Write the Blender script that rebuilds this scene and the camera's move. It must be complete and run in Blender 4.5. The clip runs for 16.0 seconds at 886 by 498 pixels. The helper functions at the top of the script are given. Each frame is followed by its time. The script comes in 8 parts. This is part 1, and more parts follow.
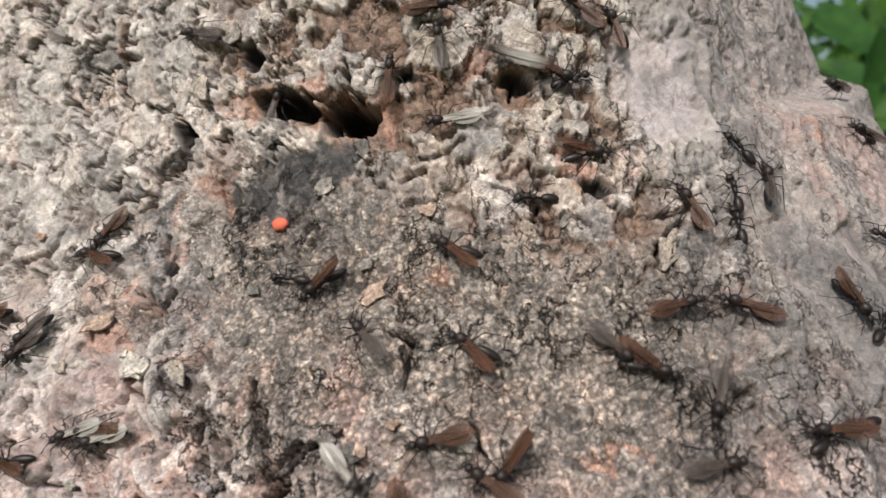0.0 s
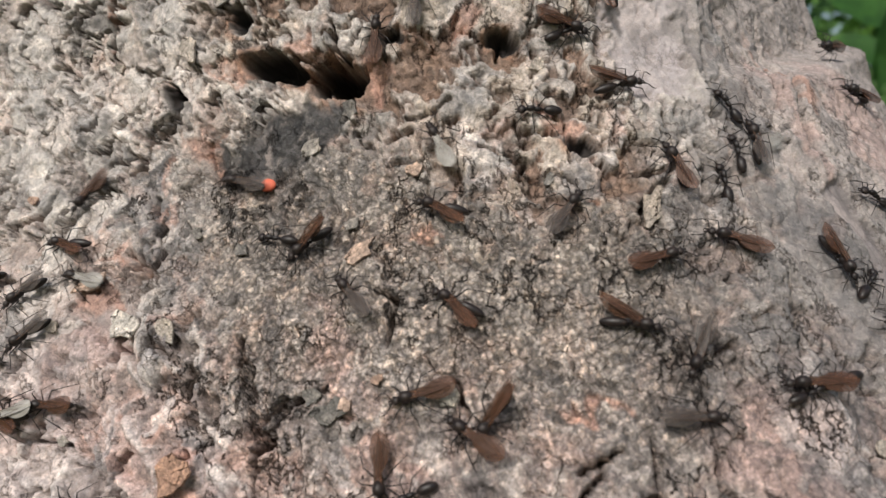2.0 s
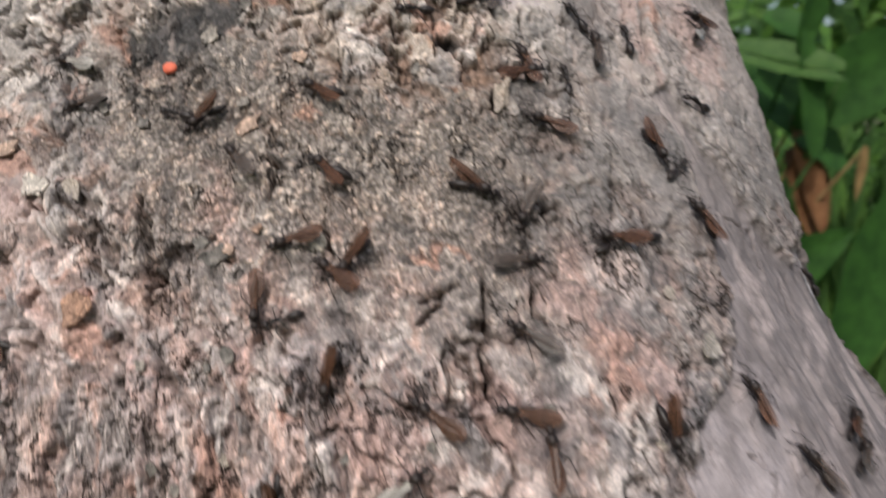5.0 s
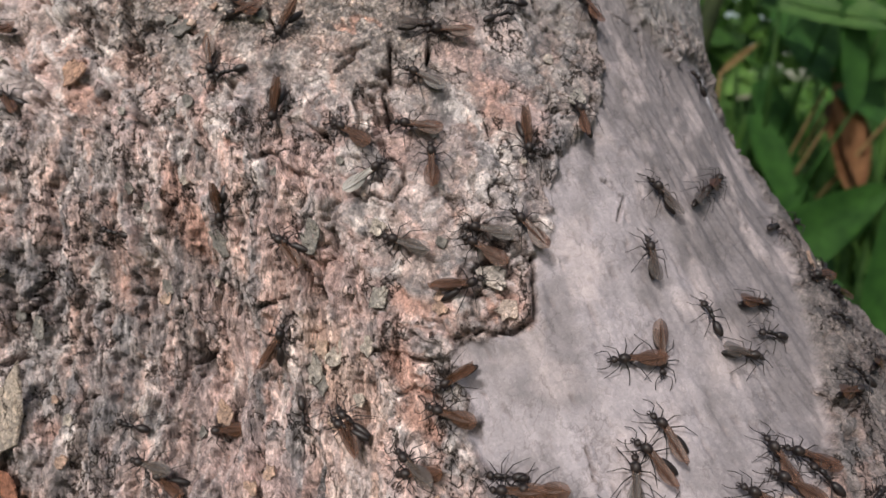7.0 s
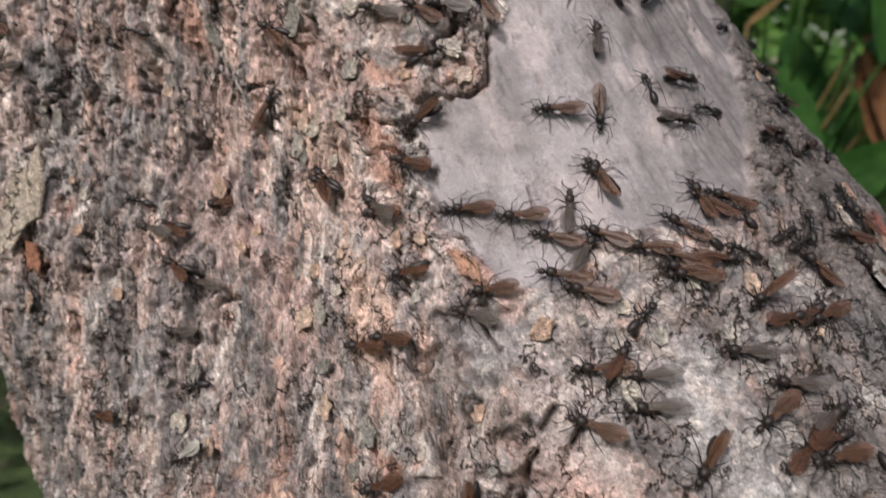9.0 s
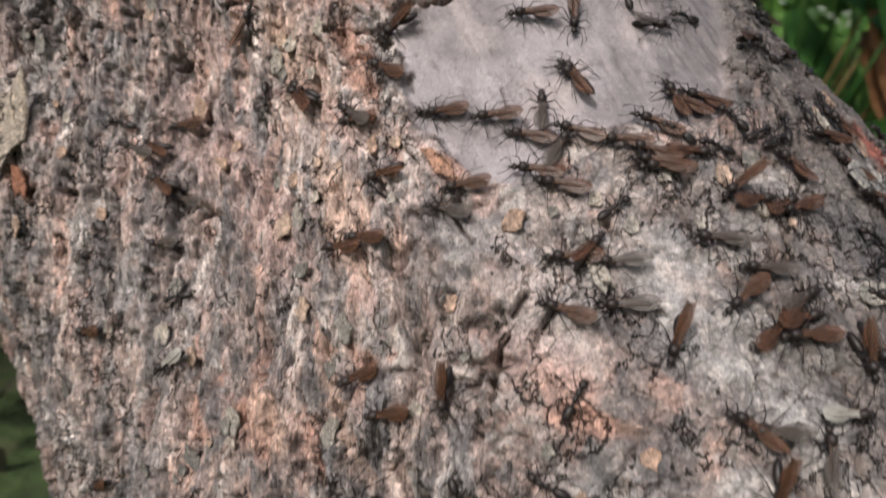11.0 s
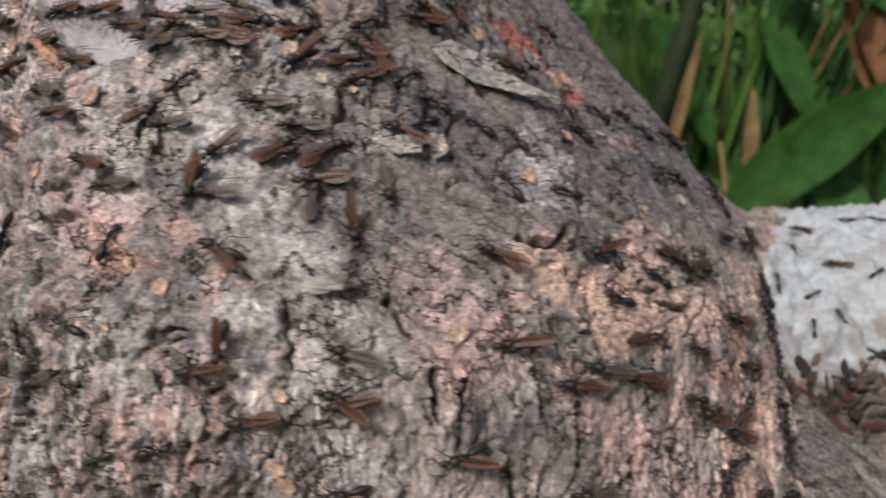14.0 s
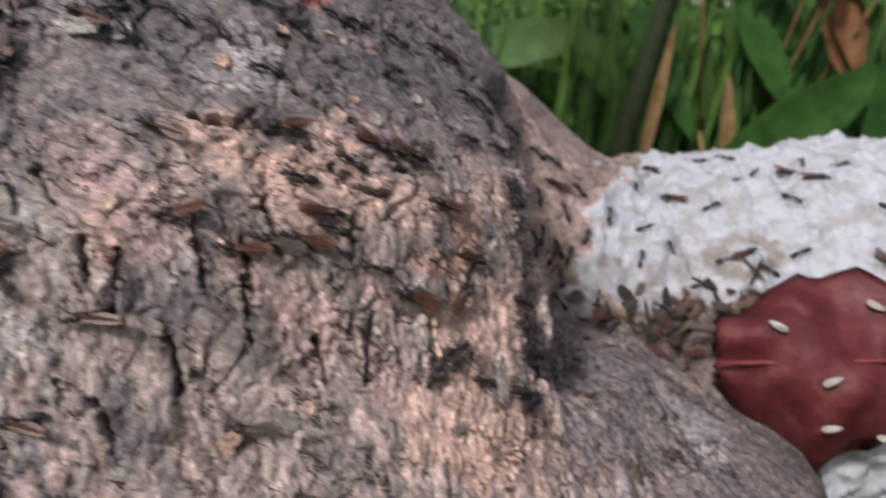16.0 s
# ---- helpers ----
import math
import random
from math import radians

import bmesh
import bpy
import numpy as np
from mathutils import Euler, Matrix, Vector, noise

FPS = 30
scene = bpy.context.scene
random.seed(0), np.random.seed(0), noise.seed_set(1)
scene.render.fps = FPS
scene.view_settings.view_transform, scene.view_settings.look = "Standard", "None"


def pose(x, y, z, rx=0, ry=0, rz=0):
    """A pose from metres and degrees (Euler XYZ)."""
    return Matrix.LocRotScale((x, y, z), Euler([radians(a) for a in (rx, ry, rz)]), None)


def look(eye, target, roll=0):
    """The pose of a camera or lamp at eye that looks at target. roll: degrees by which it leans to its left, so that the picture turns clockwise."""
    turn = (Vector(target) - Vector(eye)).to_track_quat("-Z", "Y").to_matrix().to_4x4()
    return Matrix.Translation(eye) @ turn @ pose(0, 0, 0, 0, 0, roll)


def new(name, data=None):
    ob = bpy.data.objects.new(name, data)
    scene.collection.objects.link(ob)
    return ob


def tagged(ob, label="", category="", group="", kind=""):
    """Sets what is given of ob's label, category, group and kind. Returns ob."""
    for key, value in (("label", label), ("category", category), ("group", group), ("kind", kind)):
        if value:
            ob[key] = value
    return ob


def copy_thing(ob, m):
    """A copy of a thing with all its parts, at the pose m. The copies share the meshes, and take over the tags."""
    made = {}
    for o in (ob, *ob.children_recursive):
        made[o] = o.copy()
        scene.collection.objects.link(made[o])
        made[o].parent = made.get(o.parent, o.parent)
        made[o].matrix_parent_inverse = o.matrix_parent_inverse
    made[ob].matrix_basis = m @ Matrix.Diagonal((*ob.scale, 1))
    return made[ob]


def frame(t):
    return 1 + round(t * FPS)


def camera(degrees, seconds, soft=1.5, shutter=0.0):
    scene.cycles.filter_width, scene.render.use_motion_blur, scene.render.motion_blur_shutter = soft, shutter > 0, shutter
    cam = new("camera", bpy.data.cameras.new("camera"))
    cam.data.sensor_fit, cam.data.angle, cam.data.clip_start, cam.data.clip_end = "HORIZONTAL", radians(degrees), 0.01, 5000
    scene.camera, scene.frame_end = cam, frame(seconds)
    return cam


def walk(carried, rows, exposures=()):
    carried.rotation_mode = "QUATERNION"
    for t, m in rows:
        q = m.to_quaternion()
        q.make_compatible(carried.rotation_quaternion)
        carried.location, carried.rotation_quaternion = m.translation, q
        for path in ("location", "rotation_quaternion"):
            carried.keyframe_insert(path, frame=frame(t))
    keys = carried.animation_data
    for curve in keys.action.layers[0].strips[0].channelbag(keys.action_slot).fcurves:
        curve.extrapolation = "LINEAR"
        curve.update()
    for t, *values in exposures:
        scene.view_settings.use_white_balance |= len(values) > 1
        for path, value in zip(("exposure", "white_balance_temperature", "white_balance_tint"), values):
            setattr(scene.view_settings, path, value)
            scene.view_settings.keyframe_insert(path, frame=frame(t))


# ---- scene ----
cam = camera(62.0, 16.0, 1.5, 0.7)
PATH = [
    (0.0, pose(-0.0028, -0.1294, 0.6222, 87.21, -0.18, -0.71)),
    (0.5, pose(-0.0030, -0.1314, 0.6224, 86.69, -0.10, -0.04)),
    (1.0, pose(-0.0020, -0.1306, 0.6212, 86.49, -0.10, 0.00)),
    (1.5, pose(0.0000, -0.1300, 0.6200, 86.00, -0.00, -0.00)),
    (2.0, pose(0.0009, -0.1302, 0.6189, 85.65, 0.09, -0.04)),
    (2.5, pose(0.0018, -0.1305, 0.6179, 85.80, 0.05, -0.36)),
    (3.0, pose(0.0038, -0.1307, 0.6178, 85.63, 0.11, -0.68)),
    (3.2, pose(0.0038, -0.1307, 0.6178, 85.21, -0.22, -0.91)),
    (5.3, pose(0.0173, -0.1611, 0.5983, 81.96, -2.13, -4.69)),
    (5.5, pose(0.0211, -0.1686, 0.5909, 81.44, -2.14, -4.77)),
    (6.0, pose(0.0308, -0.1825, 0.5778, 81.26, -2.03, -3.17)),
    (6.5, pose(0.0348, -0.1870, 0.5700, 80.92, -2.16, -1.87)),
    (7.0, pose(0.0378, -0.1873, 0.5698, 80.38, -2.23, -0.86)),
    (7.5, pose(0.0386, -0.1936, 0.5614, 80.11, -2.16, -0.31)),
    (8.0, pose(0.0418, -0.2037, 0.5493, 79.83, -2.38, 0.29)),
    (8.5, pose(0.0475, -0.2105, 0.5406, 78.96, -2.29, 0.94)),
    (8.7, pose(0.0493, -0.2111, 0.5375, 78.54, -2.36, 1.19)),
    (10.8, pose(0.0621, -0.2136, 0.5217, 77.40, -1.55, 1.90)),
    (11.0, pose(0.0586, -0.2157, 0.5182, 77.36, -1.47, 1.74)),
    (11.5, pose(0.0637, -0.2194, 0.5102, 76.76, -1.65, 1.85)),
    (12.0, pose(0.0713, -0.2200, 0.5036, 76.36, -1.72, 2.07)),
    (12.5, pose(0.0859, -0.2205, 0.4964, 76.31, -1.91, 2.18)),
    (13.0, pose(0.0956, -0.2221, 0.4919, 75.99, -1.57, 2.44)),
    (13.5, pose(0.1166, -0.2273, 0.4990, 76.20, -0.81, 2.94)),
    (14.0, pose(0.1424, -0.2302, 0.4974, 77.16, 0.84, 3.35)),
    (14.5, pose(0.1550, -0.2320, 0.4936, 77.56, 1.16, 3.54)),
    (15.0, pose(0.1756, -0.2349, 0.4883, 78.02, 1.70, 3.87)),
    (15.5, pose(0.1852, -0.2347, 0.4815, 78.14, 2.09, 3.81)),
    (16.0, pose(0.2021, -0.2324, 0.4738, 77.42, 1.67, 3.62)),
]
walk(cam, PATH, [(0.0, 0.41, 6470, 8), (1.5, 0.37, 6470, 8), (3.0, 0.13, 6500, 8), (5.5, 0.38, 6430, 11), (8.5, 0.36, 6430, 10), (11.0, 0.38, 6470, 9), (12.0, 0.38, 6480, 7), (13.0, 0.35, 6530, 4), (14.5, 0.49, 6340, 14), (16.0, 0.55, 6280, 17)])
cam.data.dof.use_dof = True
cam.data.dof.focus_distance = 0.127
cam.data.dof.aperture_fstop = 24.0

# ---- light: hazy daylight under open shade ----
world = bpy.data.worlds.new("sky")
scene.world = world
world.use_nodes = True
wn = world.node_tree.nodes
sky = wn.new("ShaderNodeTexSky")
sky.sky_type, sky.sun_disc = "NISHITA", False
sky.sun_elevation, sky.sun_rotation = radians(48), radians(200)
sky.air_density, sky.dust_density = 1.6, 4.0
wn["Background"].inputs["Strength"].default_value = 0.08
world.node_tree.links.new(sky.outputs["Color"], wn["Background"].inputs["Color"])
sun = new("sun", bpy.data.lights.new("sun", "SUN"))
sun.data.energy, sun.data.angle, sun.data.color = 2.5, radians(7), (1.0, 0.97, 0.93)
sun.matrix_world = look((-1.15, -2.3, 2.3), (0, 0, 0))


# ---- materials ----
def material(name, colour=(0.5, 0.5, 0.5), rough=0.7, spec=0.4):
    m = bpy.data.materials.new(name)
    m.use_nodes = True
    b = m.node_tree.nodes["Principled BSDF"]
    b.inputs["Base Color"].default_value = (*colour, 1)
    b.inputs["Roughness"].default_value = rough
    b.inputs["Specular IOR Level"].default_value = spec
    return m, m.node_tree.nodes, m.node_tree.links, b


def noise_tex(nodes, links, scale, detail=5, rough=0.6, coord="Object", stretch=(1, 1, 1)):
    co = nodes.new("ShaderNodeTexCoord")
    mp = nodes.new("ShaderNodeMapping")
    mp.inputs["Scale"].default_value = stretch
    links.new(co.outputs[coord], mp.inputs["Vector"])
    n = nodes.new("ShaderNodeTexNoise")
    n.inputs["Scale"].default_value, n.inputs["Detail"].default_value, n.inputs["Roughness"].default_value = scale, detail, rough
    links.new(mp.outputs["Vector"], n.inputs["Vector"])
    return n


def ramp(nodes, links, src, stops):
    r = nodes.new("ShaderNodeValToRGB")
    els = r.color_ramp.elements
    while len(els) < len(stops):
        els.new(0.5)
    for e, (p, c) in zip(els, stops):
        e.position, e.color = p, (*c, 1)
    links.new(src, r.inputs["Fac"])
    return r


def bump(nodes, links, src, strength, distance, bsdf):
    b = nodes.new("ShaderNodeBump")
    b.inputs["Strength"].default_value, b.inputs["Distance"].default_value = strength, distance
    links.new(src, b.inputs["Height"])
    links.new(b.outputs["Normal"], bsdf.inputs["Normal"])


def math_node(n, l, op, a, b=0.0, c=0.0):
    m = n.new("ShaderNodeMath")
    m.operation = op
    for i, v in enumerate((a, b, c)):
        if isinstance(v, (int, float)):
            m.inputs[i].default_value = v
        else:
            l.new(v, m.inputs[i])
    return m.outputs["Value"]


def multiply(n, l, factor, a, b):
    m = n.new("ShaderNodeMix")
    m.data_type, m.blend_type = "RGBA", "MULTIPLY"
    l.new(factor, m.inputs["Factor"])
    l.new(a, m.inputs["A"])
    l.new(b, m.inputs["B"])
    return m.outputs["Result"]


def bark_material():
    """Colour of the vertices, broken into tilted flakes with gaping edges, grit and hairline cracks."""
    m, n, l, b = material("bark", rough=0.8, spec=0.3)
    at = n.new("ShaderNodeAttribute")
    at.attribute_name = "tone"
    place = n.new("ShaderNodeTexCoord").outputs["Object"]
    cloud = noise_tex(n, l, 330, 5, 0.75)

    def vector(op, a, v, w=None):
        q = n.new("ShaderNodeVectorMath")
        q.operation = op
        for k, u in enumerate((a, v, w)):
            if isinstance(u, tuple):
                q.inputs[k].default_value = u
            elif u is not None:
                l.new(u, q.inputs[k])
        return q
    warp = vector("MULTIPLY_ADD", cloud.outputs["Color"], (0.0024, 0.0024, 0.0024), place).outputs["Vector"]
    sway = vector("MULTIPLY_ADD", cloud.outputs["Color"], (0.0012, 0.0012, 0.0040), place).outputs["Vector"]
    drawn = vector("MULTIPLY", sway, (1.2, 1.2, 0.30)).outputs["Vector"]
    weave_at = n.new("ShaderNodeAttribute")
    weave_at.attribute_name = "weave"
    lengthy = math_node(n, l, "GREATER_THAN", weave_at.outputs["Fac"], 0.45)
    pick = n.new("ShaderNodeMix")
    pick.data_type = "VECTOR"
    l.new(lengthy, pick.inputs["Factor"])
    l.new(warp, pick.inputs["A"])
    l.new(drawn, pick.inputs["B"])
    spot = pick.outputs["Result"]
    where = noise_tex(n, l, 120, 4, 0.6)
    col, hgt = at.outputs["Color"], math_node(n, l, "MULTIPLY", cloud.outputs["Fac"], 0.5)
    # flakes of three sizes: each tilts its own way, has its own tint, and gapes along part of its edge
    for size, tilt, gape, wide, shut, lo, hi in ((300, 0.28, 0.35, 0.05, 0.71, 0.84, 1.24), (720, 0.18, 0.14, 0.07, 0.76, 0.76, 1.34), (1700, 0.08, 0.0, 0.1, 2.0, 0.70, 1.46)):
        chip = n.new("ShaderNodeTexVoronoi")
        chip.inputs["Scale"].default_value = size
        l.new(spot, chip.inputs["Vector"])
        rim = n.new("ShaderNodeTexVoronoi")
        rim.feature = "DISTANCE_TO_EDGE"
        rim.inputs["Scale"].default_value = size
        l.new(spot, rim.inputs["Vector"])
        own = vector("SUBTRACT", chip.outputs["Color"], (0.5, 0.5, 0.5)).outputs["Vector"]
        off = vector("SUBTRACT", spot, chip.outputs["Position"]).outputs["Vector"]
        lean = math_node(n, l, "MULTIPLY", vector("DOT_PRODUCT", own, off).outputs["Value"], size * tilt * 2.0)
        sep = n.new("ShaderNodeSeparateColor")
        l.new(chip.outputs["Color"], sep.inputs["Color"])
        tint = ramp(n, l, sep.outputs["Red"], [(0.0, (lo, lo, lo)), (0.4, (0.99, 0.99, 0.99)), (0.75, (1.08, 1.07, 1.06)), (1.0, (hi, hi * 0.985, hi * 0.965))])
        col = multiply(n, l, at.outputs["Alpha"], col, tint.outputs["Color"])
        ajar = math_node(n, l, "MULTIPLY", math_node(n, l, "SUBTRACT", math_node(n, l, "ADD", where.outputs["Fac"], math_node(n, l, "MULTIPLY", sep.outputs["Blue"], 0.35)), shut), 6.0)
        open_edge = n.new("ShaderNodeClamp")
        l.new(ajar, open_edge.inputs["Value"])
        line = math_node(n, l, "SUBTRACT", 1.0, math_node(n, l, "SMOOTH_MIN", math_node(n, l, "DIVIDE", rim.outputs["Distance"], wide), 1.0, 0.2))
        line = math_node(n, l, "MULTIPLY", math_node(n, l, "MAXIMUM", line, 0.0), open_edge.outputs["Result"])
        # gaping edges take crevice shade in the colour besides the bump
        shade = ramp(n, l, line, [(0.0, (1, 1, 1)), (0.45, (0.62, 0.58, 0.55)), (0.85, (0.30, 0.26, 0.24))])
        col = multiply(n, l, at.outputs["Alpha"], col, shade.outputs["Color"])
        hgt = math_node(n, l, "SUBTRACT", math_node(n, l, "ADD", hgt, lean), math_node(n, l, "MULTIPLY", line, gape))
    # round granules where the skin is pitted
    pitted = math_node(n, l, "MAXIMUM", math_node(n, l, "MULTIPLY", weave_at.outputs["Fac"], -1.0), 0.0)
    bead = n.new("ShaderNodeTexVoronoi")
    bead.inputs["Scale"].default_value = 1150
    l.new(warp, bead.inputs["Vector"])
    dome = math_node(n, l, "SUBTRACT", 1.0, math_node(n, l, "MULTIPLY", bead.outputs["Distance"], 1.5))
    tone = ramp(n, l, dome, [(0.05, (0.55, 0.54, 0.52)), (0.35, (1.0, 1.0, 1.0)), (0.75, (1.26, 1.24, 1.20))])
    col = multiply(n, l, pitted, col, tone.outputs["Color"])
    single = n.new("ShaderNodeSeparateColor")
    l.new(bead.outputs["Color"], single.inputs["Color"])
    spark = ramp(n, l, single.outputs["Green"], [(0.0, (0.80, 0.79, 0.78)), (0.45, (1.04, 1.03, 1.02)), (0.84, (1.10, 1.08, 1.05)), (0.9, (1.55, 1.46, 1.36))])
    col = multiply(n, l, pitted, col, spark.outputs["Color"])
    hgt = math_node(n, l, "ADD", hgt, math_node(n, l, "MULTIPLY", math_node(n, l, "MULTIPLY", dome, 0.30), pitted))
    mottle = ramp(n, l, cloud.outputs["Fac"], [(0.30, (0.66, 0.65, 0.64)), (0.45, (1, 1, 1)), (0.70, (1.18, 1.16, 1.14))])
    col = multiply(n, l, at.outputs["Alpha"], col, mottle.outputs["Color"])
    grit = noise_tex(n, l, 2600, 3, 0.6)
    dust = ramp(n, l, grit.outputs["Fac"], [(0.32, (0.70, 0.69, 0.68)), (0.48, (1, 1, 1)), (0.68, (1.25, 1.24, 1.22))])
    col = multiply(n, l, at.outputs["Alpha"], col, dust.outputs["Color"])
    # short upright fissures where the bark is drawn out along the trunk
    needle = noise_tex(n, l, 1050, 4, 0.62, "Object", (1, 1, 0.13))
    # fissures darkened in the colour as well as sunk, standing for their shade
    slit = ramp(n, l, needle.outputs["Fac"], [(0.32, (0.30, 0.27, 0.25)), (0.41, (0.88, 0.87, 0.86)), (0.50, (1.06, 1.06, 1.06)), (0.68, (1.26, 1.24, 1.22))])
    along = math_node(n, l, "MULTIPLY", math_node(n, l, "MULTIPLY", lengthy, at.outputs["Alpha"]), 0.9)
    col = multiply(n, l, along, col, slit.outputs["Color"])
    hgt = math_node(n, l, "ADD", hgt, math_node(n, l, "MULTIPLY", math_node(n, l, "MULTIPLY", needle.outputs["Fac"], 0.7), lengthy))
    # long thin cracks
    vein = noise_tex(n, l, 150, 6, 0.6, "Object", (1, 1, 0.6))
    near = noise_tex(n, l, 75, 3, 0.5)
    veil = ramp(n, l, near.outputs["Fac"], [(0.47, (0, 0, 0)), (0.56, (0.1, 0.1, 0.1))])
    gap = math_node(n, l, "ADD", math_node(n, l, "ABSOLUTE", math_node(n, l, "SUBTRACT", vein.outputs["Fac"], 0.5)), veil.outputs["Color"])
    # shade inside the thin cracks multiplied into the colour
    hair = ramp(n, l, gap, [(0.0, (0.20, 0.17, 0.15)), (0.007, (0.3, 0.27, 0.25)), (0.016, (1, 1, 1))])
    col = multiply(n, l, at.outputs["Alpha"], col, hair.outputs["Color"])
    l.new(col, b.inputs["Base Color"])
    deep = ramp(n, l, gap, [(0.0, (0, 0, 0)), (0.020, (1, 1, 1))])
    hgt = math_node(n, l, "MULTIPLY_ADD", deep.outputs["Color"], 0.7, hgt)
    hgt = math_node(n, l, "MULTIPLY_ADD", grit.outputs["Fac"], 0.12, hgt)
    bump(n, l, hgt, 1.0, 0.0010, b)
    l.new(at.outputs["Alpha"], b.inputs["Normal"].links[0].from_node.inputs["Strength"])
    return m


def chitin_material():
    m, n, l, b = material("ant_black", (0.012, 0.010, 0.010), 0.40, 0.35)
    t = noise_tex(n, l, 900, 4)
    r = ramp(n, l, t.outputs["Fac"], [(0.35, (0.008, 0.007, 0.008)), (0.7, (0.028, 0.018, 0.015))])
    l.new(r.outputs["Color"], b.inputs["Base Color"])
    q = ramp(n, l, t.outputs["Fac"], [(0.3, (0.36, 0.36, 0.36)), (0.75, (0.55, 0.55, 0.55))])
    l.new(q.outputs["Color"], b.inputs["Roughness"])
    return m


def wing_material(name, colour, alpha, rough):
    m, n, l, b = material(name, colour, rough, 0.35)
    b.inputs["Alpha"].default_value = alpha
    t = noise_tex(n, l, 500, 3, 0.5, "Object", (0.25, 1, 1))
    lo = tuple(c * 0.55 for c in colour)
    r = ramp(n, l, t.outputs["Fac"], [(0.35, lo), (0.65, colour)])
    l.new(r.outputs["Color"], b.inputs["Base Color"])
    b.inputs["Transmission Weight"].default_value = 0.0
    return m


def leaf_material(name, dark, lite, rough=0.62):
    m, n, l, b = material(name, lite, rough, 0.25)
    t = noise_tex(n, l, 30, 5)
    info = n.new("ShaderNodeNewGeometry")
    r = ramp(n, l, t.outputs["Fac"], [(0.3, dark), (0.7, lite)])
    mx = n.new("ShaderNodeMix")
    mx.data_type, mx.blend_type = "RGBA", "MULTIPLY"
    mx.inputs["Factor"].default_value = 1.0
    v = ramp(n, l, info.outputs["Random Per Island"], [(0.0, (0.45, 0.5, 0.5)), (0.5, (0.9, 0.9, 0.8)), (1.0, (1.5, 1.35, 1.0))])
    l.new(r.outputs["Color"], mx.inputs["A"])
    l.new(v.outputs["Color"], mx.inputs["B"])
    l.new(mx.outputs["Result"], b.inputs["Base Color"])
    tr = n.new("ShaderNodeBsdfTranslucent")
    l.new(mx.outputs["Result"], tr.inputs["Color"])
    ms = n.new("ShaderNodeMixShader")
    ms.inputs[0].default_value = 0.3
    l.new(b.outputs["BSDF"], ms.inputs[1])
    l.new(tr.outputs["BSDF"], ms.inputs[2])
    l.new(ms.outputs["Shader"], n["Material Output"].inputs["Surface"])
    return m


def earth_material():
    m, n, l, b = material("earth", rough=0.95, spec=0.2)
    t = noise_tex(n, l, 9, 8)
    r = ramp(n, l, t.outputs["Fac"], [(0.3, (0.03, 0.035, 0.018)), (0.5, (0.05, 0.075, 0.025)), (0.7, (0.11, 0.09, 0.055))])
    l.new(r.outputs["Color"], b.inputs["Base Color"])
    bump(n, l, t.outputs["Fac"], 0.8, 0.05, b)
    return m


def dry_leaf_material():
    m, n, l, b = material("red_dead_leaf", rough=0.55, spec=0.4)
    t = noise_tex(n, l, 90, 6)
    r = ramp(n, l, t.outputs["Fac"], [(0.3, (0.075, 0.016, 0.018)), (0.52, (0.17, 0.034, 0.036)), (0.75, (0.28, 0.10, 0.092))])
    l.new(r.outputs["Color"], b.inputs["Base Color"])
    bump(n, l, t.outputs["Fac"], 0.4, 0.002, b)
    return m


BARK = bark_material()
CHITIN = chitin_material()
AMBER = wing_material("amber_wing", (0.115, 0.052, 0.030), 0.74, 0.45)
SMOKY = wing_material("smoky_wing", (0.125, 0.10, 0.088), 0.60, 0.45)
# pale colour holds the glare on ant wings; shed wings share it
PALE = wing_material("pale_wing", (0.50, 0.47, 0.43), 0.85, 0.3)
GREEN = leaf_material("broad_leaf_green", (0.02, 0.066, 0.016), (0.052, 0.145, 0.03))
BUSH = leaf_material("undergrowth_green", (0.03, 0.08, 0.018), (0.09, 0.205, 0.042))
STRAW = leaf_material("dry_straw", (0.17, 0.11, 0.05), (0.36, 0.24, 0.12), 0.7)
RUST = leaf_material("dry_rust_leaf", (0.16, 0.07, 0.035), (0.30, 0.15, 0.08), 0.7)
VEIN = material("wing_vein", (0.07, 0.038, 0.024), 0.5, 0.3)[0]
CORAL = material("coral_scale", (0.62, 0.14, 0.08), 0.6, 0.3)[0]
EARTH = earth_material()
RED_LEAF = dry_leaf_material()


# ---- numeric noise for the bark relief ----
def lattice(ix, iy, seed):
    with np.errstate(over="ignore"):
        h = (ix.astype(np.int64) * 374761393 + iy.astype(np.int64) * 668265263 + seed * 2147483647).astype(np.uint64)
        h = (h ^ (h >> np.uint64(13))) * np.uint64(1274126177)
        h = h ^ (h >> np.uint64(16))
        h = (h * np.uint64(2246822519)) ^ (h >> np.uint64(15))
    return (h & np.uint64(0xFFFFFF)).astype(np.float64) / 16777216.0


def perlin(x, y, seed):
    ix, iy = np.floor(x), np.floor(y)
    fx, fy = x - ix, y - iy
    ux, uy = fx * fx * fx * (fx * (fx * 6 - 15) + 10), fy * fy * fy * (fy * (fy * 6 - 15) + 10)

    def corner(dx, dy):
        a = lattice(ix + dx, iy + dy, seed) * 6.2832
        return np.cos(a) * (fx - dx) + np.sin(a) * (fy - dy)
    top = corner(0, 0) * (1 - ux) + corner(1, 0) * ux
    low = corner(0, 1) * (1 - ux) + corner(1, 1) * ux
    return (top * (1 - uy) + low * uy) * 1.5


def fbm(x, y, seed, n=4, gain=0.5):
    v, a = 0, 1.0
    for k in range(n):
        v = v + a * perlin(x * 2 ** k, y * 2 ** k, seed + 17 * k)
        a *= gain
    return v


